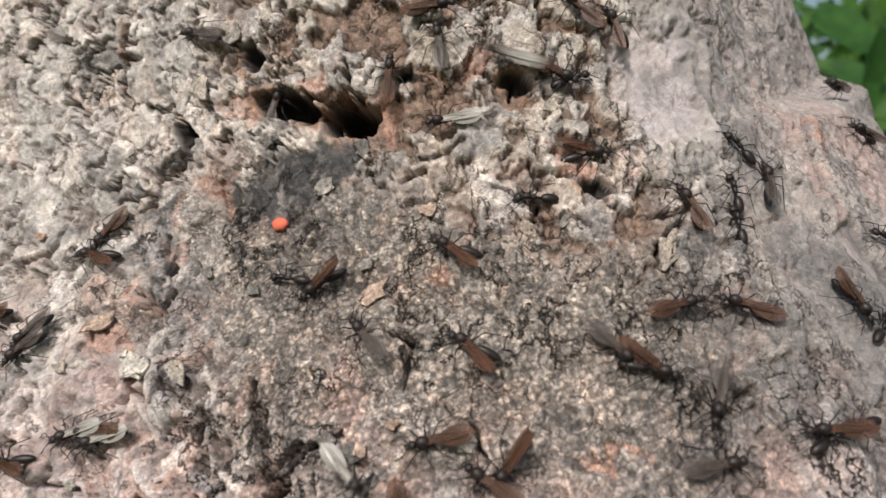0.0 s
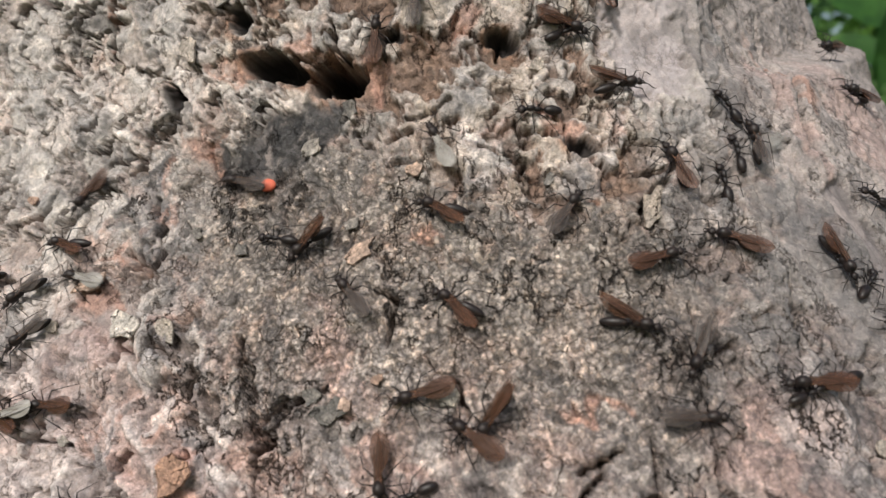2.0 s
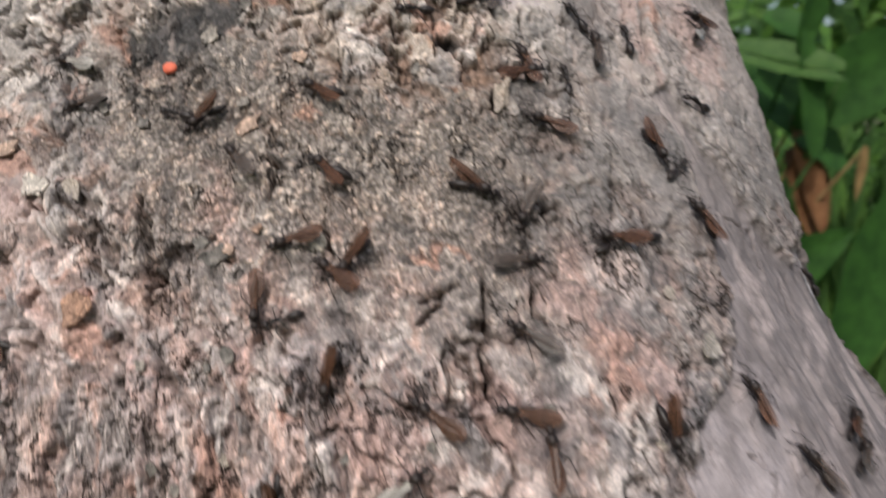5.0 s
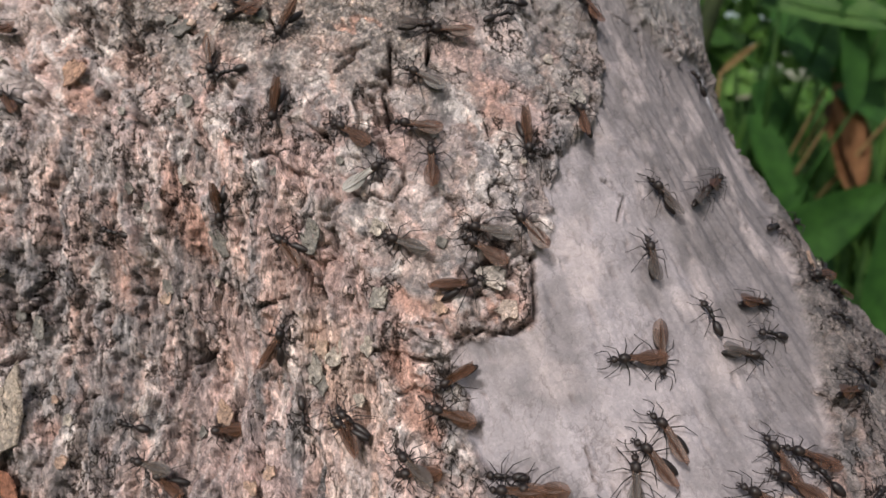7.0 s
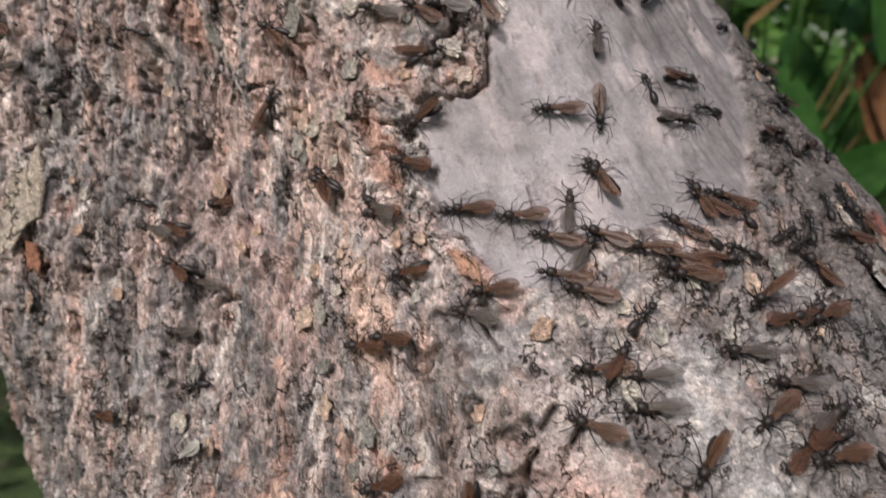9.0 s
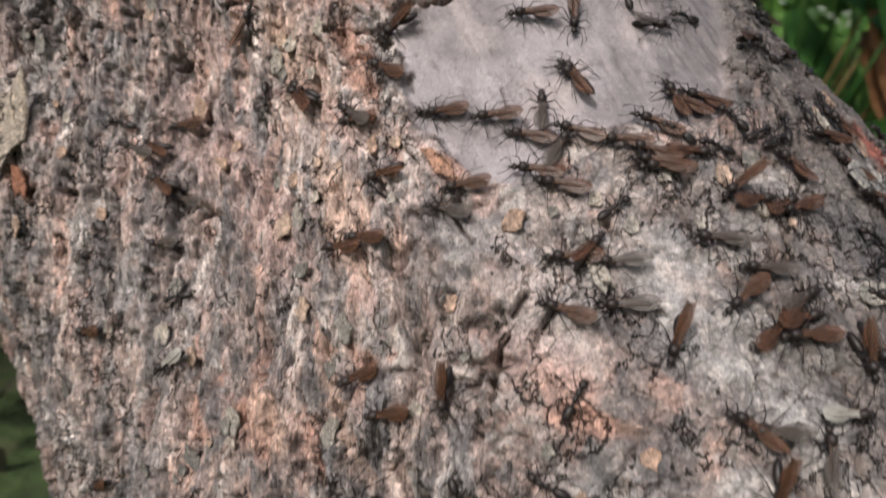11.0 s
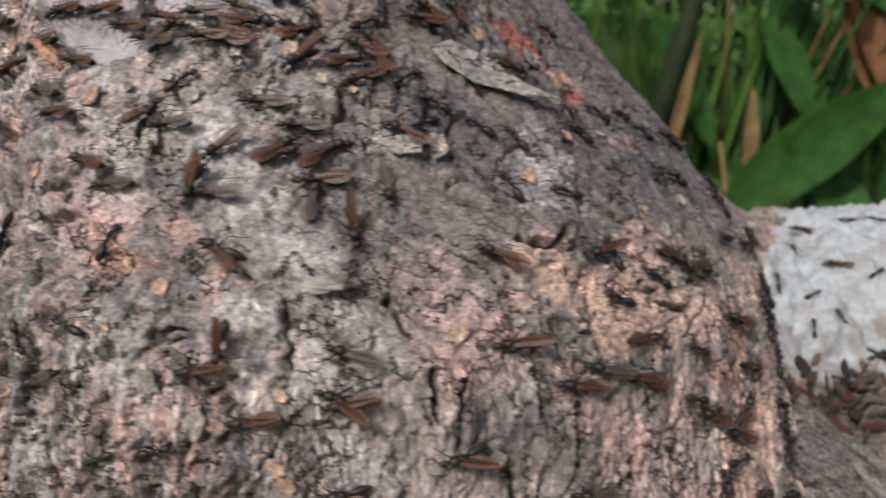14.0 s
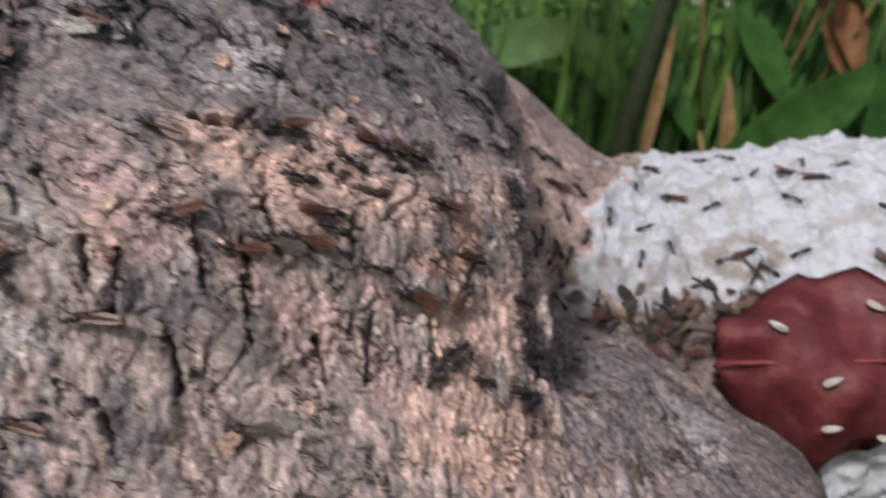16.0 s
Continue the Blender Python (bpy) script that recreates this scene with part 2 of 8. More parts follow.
def cells(x, y, seed):
    """Distance to the nearest and second nearest cell centre, and the cell's own random number."""
    ix, iy = np.floor(x), np.floor(y)
    f1, f2, own = np.full(x.shape, 9.0), np.full(x.shape, 9.0), np.zeros(x.shape)
    for dx in (-1, 0, 1):
        for dy in (-1, 0, 1):
            cx, cy = ix + dx, iy + dy
            d = np.hypot(cx + lattice(cx, cy, seed) - x, cy + lattice(cx, cy, seed + 5) - y)
            near = d < f1
            f2 = np.where(near, f1, np.minimum(f2, d))
            own = np.where(near, lattice(cx, cy, seed + 9), own)
            f1 = np.where(near, d, f1)
    return f1, f2, own


def ease(v, lo, hi):
    t = np.clip((v - lo) / (hi - lo), 0, 1)
    return t * t * (3 - 2 * t)


# ---- form of the trunk: leaning axis, girth, burls and hollows ----
TRUNK_MID = 0.5301
AXIS_X = (0.0318, -0.0425, 0.0055)
AXIS_Y = (0.0753, 0.0348, 0.0034)
GIRTH = (0.1445, -0.0109)
BURLS = [
    (0.0052, 0.0082, 0.0008, 0.0027),
    (-0.0047, 0.0074, 0.0053, -0.0018),
    (-0.0055, -0.0246, -0.0053, -0.0163),
    (0.0166, 0.0014, -0.0003, -0.0061),
    (0.0208, 0.0069, 0.0014, 0.0015),
    (0.0085, -0.0094, -0.0184, 0.0026),
]


def trunk_axis(z):
    u = (z - TRUNK_MID) / 0.1
    c = np.clip(u, -1.05, 1.15)
    e = u - c
    cx = AXIS_X[0] + AXIS_X[1] * c + AXIS_X[2] * c * c + e * (AXIS_X[1] + 2 * AXIS_X[2] * c) * 0.5
    cy = AXIS_Y[0] + AXIS_Y[1] * c + AXIS_Y[2] * c * c + e * (AXIS_Y[1] + 2 * AXIS_Y[2] * c) * 0.5
    return cx, cy, GIRTH[0] + GIRTH[1] * c + GIRTH[1] * e * 0.4


def trunk_point(th, z):
    cx, cy, r = trunk_axis(z)
    zb = np.clip(z, TRUNK_MID - 0.105, TRUNK_MID + 0.115)
    for i, row in enumerate(BURLS):
        d = (th - (-2.9 + 0.5 * i) + np.pi) % (2 * np.pi) - np.pi
        for k, v in enumerate(row):
            r = r + v * np.exp(-(d / 0.42) ** 2 - ((zb - TRUNK_MID - (-0.07 + 0.055 * k)) / 0.045) ** 2)
    return np.stack([cx + r * np.cos(th), cy + r * np.sin(th), z + 0 * th], -1)


# ---- marks on the bark, as (angle round the trunk, height) ----
BARE = [(-1.0449, 0.6192), (-1.0239, 0.6099), (-1.0544, 0.5985), (-1.0984, 0.5819), (-1.1543, 0.5721), (-1.2184, 0.5675), (-1.2820, 0.5590), (-1.2945, 0.5522), (-1.3363, 0.5473), (-1.3723, 0.5372), (-1.4115, 0.5342), (-1.4735, 0.5326), (-1.4949, 0.5288), (-1.4908, 0.5221), (-1.5184, 0.5152), (-1.4860, 0.5210), (-1.5099, 0.5152), (-1.5024, 0.5101), (-1.4727, 0.5060), (-1.4641, 0.5014), (-1.4132, 0.5018), (-1.3641, 0.5044), (-1.3392, 0.5093), (-1.2685, 0.5124), (-1.1962, 0.5117), (-1.1187, 0.5143), (-1.0773, 0.5193), (-1.0073, 0.5290), (-0.9400, 0.5400), (-0.8600, 0.5480), (-0.7200, 0.5600), (-0.6200, 0.5720), (-0.6600, 0.5850), (-0.8000, 0.5905), (-0.8900, 0.5870), (-0.9478, 0.5960), (-0.9900, 0.6088), (-0.9977, 0.6221)]
BARE_TOP = [(-1.2491, 0.6545), (-1.1267, 0.6556), (-1.1373, 0.6460), (-1.1703, 0.6353), (-1.2427, 0.6341), (-1.2669, 0.6432)]
CHAR = [(-1.6675, 0.6352), (-1.7138, 0.6340), (-1.7826, 0.6322), (-1.8391, 0.6288), (-1.8893, 0.6245), (-1.8828, 0.6198), (-1.8216, 0.6212), (-1.7588, 0.6232), (-1.7086, 0.6265), (-1.6605, 0.6300), (-1.6474, 0.6335)]
RUBBLE = [(-1.86, 0.6900), (-1.8317, 0.6545), (-1.8336, 0.6438), (-1.7500, 0.6380), (-1.6219, 0.6345), (-1.5572, 0.6227), (-1.4733, 0.6164), (-1.2984, 0.6185), (-1.2314, 0.6373), (-1.2562, 0.6524), (-1.23, 0.6900)]
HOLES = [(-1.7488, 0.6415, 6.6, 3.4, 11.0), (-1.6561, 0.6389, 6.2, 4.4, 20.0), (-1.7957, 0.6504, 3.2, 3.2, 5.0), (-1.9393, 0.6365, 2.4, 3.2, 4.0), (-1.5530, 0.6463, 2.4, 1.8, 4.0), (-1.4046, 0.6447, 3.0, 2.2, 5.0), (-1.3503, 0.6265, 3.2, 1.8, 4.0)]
STAINS, CRACKS = [], []


def stain(kind, *spot):
    """A patch: angle, height, half length and half width in mm, turn in degrees."""
    STAINS.append((kind, *spot))


def crack(width, depth, *line):
    """A crack, width and depth in mm, along places on the bark."""
    CRACKS.append((width, depth, line))


stain("orange", -1.899, 0.6266, 5.9, 4.1, 0)
stain("orange", -2.089, 0.6014, 3.8, 2.3, 0)
stain("orange", -2.054, 0.6073, 3.6, 1.7, 0)
stain("orange", -1.991, 0.5777, 3.3, 2.4, 0)
stain("orange", -1.374, 0.6316, 2.1, 1.2, 0)
stain("orange", -1.587, 0.6120, 4.0, 1.6, 0)
stain("orange", -1.461, 0.5898, 4.4, 1.1, 0)
stain("orange", -1.616, 0.6379, 2.0, 2.2, 0)
stain("orange", -1.513, 0.6436, 2.2, 3.0, 0)
stain("orange", -1.855, 0.5552, 2.7, 6.1, 0)
stain("orange", -1.854, 0.5480, 5.5, 6.7, 0)
stain("orange", -1.513, 0.5375, 4.9, 2.9, 0)
stain("orange", -1.572, 0.5273, 4.9, 3.9, 0)
stain("orange", -1.581, 0.5184, 3.5, 2.9, 0)
stain("orange", -1.996, 0.5738, 5.5, 4.1, 0)
stain("orange", -1.250, 0.5591, 1.3, 2.8, 0)
stain("orange", -1.305, 0.5734, 4.5, 5.6, 0)
stain("orange", -1.643, 0.5435, 4.3, 3.3, 0)
stain("orange", -1.745, 0.4735, 1.2, 8.5, 0)
stain("orange", -1.894, 0.4538, 6.5, 6.2, 0)
stain("orange", -2.015, 0.4509, 4.9, 3.7, 0)
stain("orange", -1.805, 0.4542, 2.3, 6.4, 0)
stain("orange", -1.447, 0.4682, 3.4, 2.5, 0)
stain("orange", -1.490, 0.5031, 3.5, 2.5, 0)
stain("orange", -1.561, 0.5220, 3.1, 9.5, 0)
stain("orange", -2.212, 0.5052, 4.6, 3.0, 0)
stain("orange", -1.463, 0.4714, 4.5, 5.5, 0)
stain("orange", -1.449, 0.4678, 5.8, 2.9, 0)
stain("orange", -1.319, 0.4533, 2.5, 2.5, 0)
stain("orange", -1.705, 0.4707, 2.4, 7.3, 0)
stain("orange", -1.872, 0.4558, 4.0, 7.9, 0)
stain("orange", -0.799, 0.4969, 5.0, 3.3, 0)
stain("orange", -1.175, 0.4484, 2.9, 4.8, 0)
stain("orange", -1.000, 0.4610, 4.2, 3.1, 0)
stain("orange", -0.780, 0.4438, 6.1, 7.3, 0)
stain("orange", -0.882, 0.3987, 8.5, 8.5, 0)
stain("orange", -0.859, 0.4378, 4.6, 3.5, 0)
stain("pink", -1.013, 0.6352, 3.0, 10.3, 0)
stain("pink", -1.735, 0.5897, 5.1, 4.2, 0)
stain("pink", -1.753, 0.5954, 6.1, 5.2, 0)
stain("pink", -1.349, 0.5832, 5.8, 4.2, 0)
stain("pink", -1.713, 0.5819, 4.9, 3.3, 0)
stain("pink", -2.073, 0.5951, 6.1, 4.1, 0)
stain("pink", -1.614, 0.5602, 7.8, 6.7, 0)
stain("pink", -1.282, 0.5859, 8.9, 7.1, 0)
stain("pink", -1.263, 0.5737, 5.7, 6.8, 0)
stain("pink", -1.473, 0.5672, 5.5, 6.5, 0)
stain("pink", -1.612, 0.5419, 8.6, 8.6, 0)
stain("pink", -1.708, 0.5468, 6.8, 9.0, 0)
stain("pink", -1.620, 0.5108, 5.2, 6.2, 0)
stain("pink", -1.849, 0.5256, 7.1, 9.5, 0)
stain("pink", -2.228, 0.5028, 5.4, 8.1, 0)
stain("pink", -1.924, 0.5103, 12.4, 12.4, 0)
stain("pink", -1.779, 0.4873, 7.0, 9.3, 0)
stain("pink", -1.854, 0.5012, 6.4, 7.7, 0)
stain("pink", -1.469, 0.4876, 5.7, 5.7, 0)
stain("pink", -1.475, 0.4755, 7.3, 5.5, 0)
stain("pink", -1.653, 0.4809, 3.1, 6.2, 0)
stain("pink", -1.156, 0.4556, 5.8, 8.7, 0)
stain("pink", -0.796, 0.4834, 5.3, 2.6, 0)
stain("pink", -0.941, 0.4353, 4.8, 9.2, 0)
stain("pink", -1.037, 0.4313, 5.4, 6.5, 0)
stain("pink", -1.170, 0.4658, 5.9, 5.9, 0)
stain("pink", -1.083, 0.4462, 6.0, 6.0, 0)
stain("pink", -0.880, 0.4654, 7.0, 4.7, 0)
stain("pink", -0.814, 0.4251, 7.3, 7.3, 0)
stain("pink", -1.056, 0.4337, 8.4, 8.4, 0)
stain("pink", -0.964, 0.4559, 7.5, 5.4, 0)
stain("pink", -0.961, 0.4172, 6.7, 9.0, 0)
stain("brown", -1.366, 0.6178, 2.0, 1.6, 0)
stain("brown", -2.022, 0.6516, 1.0, 8.6, 0)
stain("brown", -1.818, 0.6426, 2.2, 2.7, 0)
stain("brown", -2.285, 0.4933, 4.0, 5.2, 0)
stain("brown", -1.678, 0.4704, 3.0, 3.0, 0)
stain("dark", -1.763, 0.6299, 10.7, 3.9, 25)
stain("dark", -1.760, 0.6090, 13.0, 5.6, 0)
stain("dark", -1.827, 0.5980, 5.5, 5.0, 0)
stain("dark", -1.780, 0.6190, 14.0, 7.5, 10)
stain("dark", -1.343, 0.5942, 7.6, 9.3, 0)
stain("dark", -1.265, 0.6139, 6.5, 11.1, 0)
stain("dark", -1.271, 0.5816, 3.5, 3.5, 0)
stain("dark", -1.776, 0.6434, 6.5, 4.3, 0)
stain("dark", -1.935, 0.5366, 4.0, 9.9, 0)
stain("dark", -2.176, 0.5336, 8.2, 8.2, 0)
stain("dark", -2.009, 0.5249, 5.0, 3.8, 0)
stain("dark", -1.947, 0.5200, 3.7, 4.9, 0)
stain("dark", -1.195, 0.5878, 3.2, 3.2, 0)
stain("dark", -1.569, 0.5721, 2.5, 2.3, 0)
stain("dark", -1.627, 0.5784, 6.0, 4.5, 0)
stain("dark", -2.161, 0.5120, 11.9, 7.9, 0)
stain("dark", -1.426, 0.5644, 4.3, 6.4, 0)
stain("dark", -2.213, 0.4969, 8.0, 5.4, 0)
stain("dark", -2.010, 0.4886, 4.0, 4.5, 0)
stain("dark", -2.151, 0.4814, 2.8, 8.4, 0)
stain("dark", -1.402, 0.4654, 3.6, 5.5, 0)
stain("dark", -1.513, 0.4632, 2.4, 3.6, 0)
stain("dark", -2.390, 0.4607, 9.4, 9.4, 0)
stain("dark", -2.072, 0.4642, 5.2, 7.7, 0)
stain("dark", -1.904, 0.4633, 3.5, 5.8, 0)
stain("dark", -1.504, 0.4921, 5.9, 5.0, 0)
stain("dark", -1.413, 0.4601, 2.2, 7.4, 0)
stain("dark", -1.198, 0.4670, 7.4, 5.6, 0)
stain("dark", -1.151, 0.4413, 6.0, 7.0, 0)
stain("dark", -1.051, 0.4911, 7.7, 6.6, 0)
stain("dark", -0.869, 0.4985, 3.9, 10.4, 30)
stain("dark", -1.393, 0.4817, 5.0, 4.0, 0)
stain("dark", -1.148, 0.4417, 5.0, 11.9, 0)
stain("dark", -0.892, 0.4938, 5.1, 4.3, 0)
stain("dark", -1.066, 0.4932, 9.2, 5.7, 0)
stain("dark", -1.413, 0.4641, 4.2, 8.5, 0)
stain("dark", -1.103, 0.4293, 5.3, 6.3, 0)
stain("dark", -0.970, 0.4446, 4.4, 5.5, 0)
stain("dark", -1.247, 0.4196, 3.2, 10.8, 0)
stain("dark", -1.053, 0.4049, 6.6, 5.5, 0)
stain("dark", -0.707, 0.4206, 5.3, 13.3, 0)
stain("dark", -0.478, 0.3976, 9.8, 8.1, 0)
stain("dark", -0.738, 0.3911, 10.8, 6.8, 0)
stain("dark", -0.804, 0.4804, 7.8, 5.2, 0)
stain("pale", -1.075, 0.6466, 2.9, 2.0, 0)
stain("pale", -1.622, 0.5903, 1.5, 1.2, 0)
stain("pale", -1.229, 0.5896, 2.3, 5.4, 0)
stain("pale", -2.049, 0.5969, 3.6, 2.2, 0)
stain("pale", -2.174, 0.6343, 11.3, 15.1, 0)
stain("pale", -1.931, 0.6509, 7.1, 7.1, 0)
stain("pale", -1.486, 0.6245, 5.5, 4.6, 0)
stain("pale", -1.732, 0.5912, 2.5, 5.1, 0)
stain("pale", -1.197, 0.5848, 2.2, 1.7, 0)
stain("pale", -1.439, 0.5727, 1.6, 3.8, 0)
stain("pale", -1.634, 0.5187, 3.2, 1.5, 0)
stain("pale", -1.665, 0.5243, 2.8, 3.2, 0)
stain("pale", -1.405, 0.5432, 3.6, 2.4, 0)
stain("pale", -1.400, 0.5380, 2.0, 1.8, 0)
stain("pale", -2.189, 0.5159, 6.7, 10.1, -20)
stain("pale", -0.855, 0.5814, 3.5, 7.3, 0)
stain("pale", -1.950, 0.5590, 9.0, 7.7, 0)
stain("pale", -1.883, 0.5719, 3.9, 3.9, 0)
stain("pale", -1.512, 0.5303, 3.0, 2.6, 0)
stain("pale", -1.637, 0.4768, 1.6, 2.2, 0)
stain("pale", -1.636, 0.4838, 1.2, 6.2, 0)
stain("pale", -1.904, 0.4740, 2.9, 2.9, 0)
stain("pale", -1.299, 0.4903, 5.9, 3.9, 0)
stain("pale", -1.324, 0.4809, 1.3, 5.7, 0)
stain("pale", -2.232, 0.4743, 2.3, 2.0, 0)
stain("pale", -1.103, 0.5025, 6.9, 3.4, 0)
stain("pale", -2.366, 0.4326, 9.1, 9.1, 0)
stain("pale", -1.366, 0.4944, 2.9, 3.9, 0)
stain("pale", -1.315, 0.4891, 9.2, 9.2, 0)
stain("pale", -1.348, 0.4614, 4.5, 4.2, 0)
stain("pale", -1.322, 0.4445, 4.2, 11.0, 0)
stain("pale", -1.682, 0.4368, 9.9, 6.6, 0)
stain("pale", -1.753, 0.4419, 7.0, 7.0, 0)
stain("pale", -1.515, 0.4476, 5.8, 4.8, 0)
stain("pale", -1.277, 0.4721, 5.5, 6.5, 0)
stain("pale", -1.121, 0.4850, 3.2, 2.4, 0)
stain("pale", -1.379, 0.4901, 2.1, 6.0, 20)
stain("pale", -1.290, 0.4562, 1.7, 6.8, 0)
stain("pale", -0.913, 0.5000, 5.7, 7.7, -35)
stain("pale", -1.451, 0.4861, 9.8, 9.8, 0)
stain("pale", -1.297, 0.4802, 9.6, 6.4, 0)
stain("pale", -1.511, 0.4562, 5.6, 6.7, 0)
stain("pale", -1.320, 0.4345, 6.0, 6.0, 0)
stain("pale", -0.952, 0.4826, 5.8, 6.9, 0)
stain("pale", -0.985, 0.4771, 6.9, 5.3, 0)
stain("pale", -1.289, 0.4344, 6.5, 6.5, 0)
stain("pale", -1.129, 0.4478, 6.2, 6.2, 0)
stain("pale", -0.441, 0.3761, 10.3, 8.6, 0)
stain("red", -0.814, 0.5073, 2.8, 7.0, 35)
stain("red", -0.702, 0.5066, 2.5, 9.2, 25)
stain("red", -0.809, 0.4936, 4.0, 1.9, 0)
stain("peach", -0.815, 0.4236, 14.0, 13.0, 0)
stain("peach", -0.822, 0.4000, 18.0, 14.0, 0)
stain("peach", -0.905, 0.4100, 9.0, 13.0, 0)
stain("peach", -0.960, 0.4560, 12.0, 10.0, 0)
stain("peach", -0.850, 0.4500, 9.0, 6.0, 0)
stain("peach", -0.704, 0.4503, 7.0, 8.0, 0)
stain("pink", -1.146, 0.4537, 8.0, 9.0, 0)
stain("peach", -1.041, 0.4657, 8.0, 7.0, 0)
stain("dark", -1.186, 0.4330, 4.0, 15.0, 10)
stain("dark", -1.240, 0.4180, 5.0, 13.0, 10)
stain("dark", -1.104, 0.4360, 3.5, 14.0, 0)
stain("dark", -1.048, 0.4847, 9.0, 6.0, -30)
stain("pale", -1.261, 0.4617, 3.2, 14.0, 18)
stain("pale", -1.310, 0.4520, 3.2, 11.0, 18)
stain("pale", -1.350, 0.4606, 5.0, 4.0, 0)
stain("pale", -1.245, 0.5860, 6.0, 8.0, 25)
stain("pale", -2.260, 0.5050, 6.0, 11.0, 0)
stain("peach", -1.675, 0.5218, 8.0, 12.0, 0)
stain("dark", -2.000, 0.5330, 3.5, 8.0, 0)
stain("peach", -1.656, 0.4937, 6.0, 12.0, 0)
stain("dark", -1.896, 0.4874, 3.0, 9.0, 0)
stain("peach", -1.741, 0.4636, 2.5, 11.0, 0)
stain("peach", -1.855, 0.4554, 5.0, 7.0, 0)
stain("orange", -1.825, 0.6417, 3.5, 3.0, 0)
stain("orange", -1.696, 0.6440, 3.0, 2.5, 0)
stain("orange", -1.597, 0.6398, 3.0, 4.0, 0)
stain("orange", -1.358, 0.6290, 4.5, 2.5, 0)
stain("orange", -1.440, 0.6480, 5.0, 3.0, 20)
stain("pink", -0.850, 0.6350, 10.0, 13.0, 0)
stain("orange", -0.965, 0.6400, 2.5, 9.0, 15)
stain("dark", -1.080, 0.6120, 8.0, 10.0, 0)
stain("dark", -1.120, 0.6350, 5.0, 7.0, 0)
crack(1.80, 2.6, (-0.9122, 0.6560), (-0.9380, 0.6449), (-0.9892, 0.6353), (-1.0157, 0.6268))
crack(0.90, 3.0, (-2.0130, 0.6584), (-2.0220, 0.6516), (-2.0324, 0.6460), (-2.0245, 0.6426))
crack(0.90, 3.0, (-1.8777, 0.5961), (-1.8836, 0.5900), (-1.8773, 0.5857), (-1.8840, 0.5835))
crack(0.90, 3.0, (-1.8850, 0.5828), (-1.8595, 0.5851), (-1.8380, 0.5871), (-1.8244, 0.5886))
crack(0.90, 3.0, (-1.2973, 0.6178), (-1.3129, 0.6156), (-1.3113, 0.6135))
crack(0.90, 3.0, (-1.9492, 0.6400), (-1.9269, 0.6367), (-1.9474, 0.6325), (-1.9840, 0.6293))
crack(0.90, 3.0, (-1.9954, 0.6131), (-1.9919, 0.6084), (-2.0095, 0.6056))
crack(0.60, 2.0, (-1.2815, 0.6218), (-1.2508, 0.6222))
crack(0.60, 2.0, (-2.0787, 0.6334), (-2.0872, 0.6312), (-2.1143, 0.6302))
crack(0.60, 2.0, (-2.2867, 0.6189), (-2.2466, 0.6216))
crack(0.60, 2.0, (-2.0677, 0.6200), (-2.0212, 0.6241))
crack(0.60, 2.0, (-1.3755, 0.5963), (-1.3699, 0.5928))
crack(0.60, 2.0, (-1.3709, 0.5857), (-1.3796, 0.5821))
crack(0.60, 2.0, (-2.0695, 0.5754), (-2.0593, 0.5798))
crack(0.60, 2.0, (-1.6601, 0.6036), (-1.6528, 0.6020))
crack(0.60, 2.0, (-1.6380, 0.6488), (-1.6411, 0.6436))
crack(0.60, 2.0, (-1.5539, 0.6483), (-1.5724, 0.6423))
crack(0.60, 2.0, (-1.4803, 0.6264), (-1.4278, 0.6245), (-1.4461, 0.6209))
crack(0.60, 2.0, (-1.5639, 0.6294), (-1.6089, 0.6275))
crack(0.60, 2.0, (-2.2692, 0.6371), (-2.2592, 0.6323), (-2.2862, 0.6290))
crack(0.60, 2.0, (-1.3506, 0.6263), (-1.3311, 0.6218))
crack(0.60, 2.0, (-1.4230, 0.6311), (-1.4222, 0.6264))
crack(0.70, 2.2, (-1.8797, 0.5940), (-1.8739, 0.5875))
crack(0.70, 2.2, (-1.8399, 0.5839), (-1.8699, 0.5814), (-1.8903, 0.5777))
crack(0.70, 2.2, (-2.1068, 0.5432), (-2.1062, 0.5376), (-2.1651, 0.5315), (-2.1954, 0.5224))
crack(0.70, 2.2, (-2.2089, 0.5200), (-2.2421, 0.5164))
crack(0.70, 2.2, (-0.9554, 0.5933), (-0.9780, 0.5866))
crack(0.70, 2.2, (-1.4623, 0.5747), (-1.4703, 0.5683))
crack(0.70, 2.2, (-1.5114, 0.5822), (-1.4628, 0.5847))
crack(0.70, 2.2, (-2.0026, 0.5327), (-2.0169, 0.5237))
crack(0.35, 1.0, (-1.3761, 0.5184), (-1.3812, 0.5154), (-1.3834, 0.5126))
crack(0.35, 1.0, (-1.1915, 0.5613), (-1.1719, 0.5577), (-1.1982, 0.5537))
crack(0.35, 1.0, (-1.0103, 0.5963), (-0.9554, 0.5933), (-0.9780, 0.5866))
crack(0.35, 1.0, (-0.9433, 0.5844), (-0.9613, 0.5792), (-0.9619, 0.5767))
crack(0.35, 1.0, (-0.9337, 0.5589), (-0.9546, 0.5534), (-0.9535, 0.5501))
crack(0.90, 1.6, (-1.3399, 0.5473), (-1.3689, 0.5372), (-1.4081, 0.5343), (-1.4589, 0.5341), (-1.4808, 0.5325))
crack(0.90, 1.6, (-1.3870, 0.5518), (-1.3866, 0.5471), (-1.4237, 0.5440))
crack(0.70, 2.4, (-1.4972, 0.4787), (-1.5163, 0.4761), (-1.5410, 0.4697))
crack(0.70, 2.4, (-1.4604, 0.4801), (-1.4359, 0.4835))
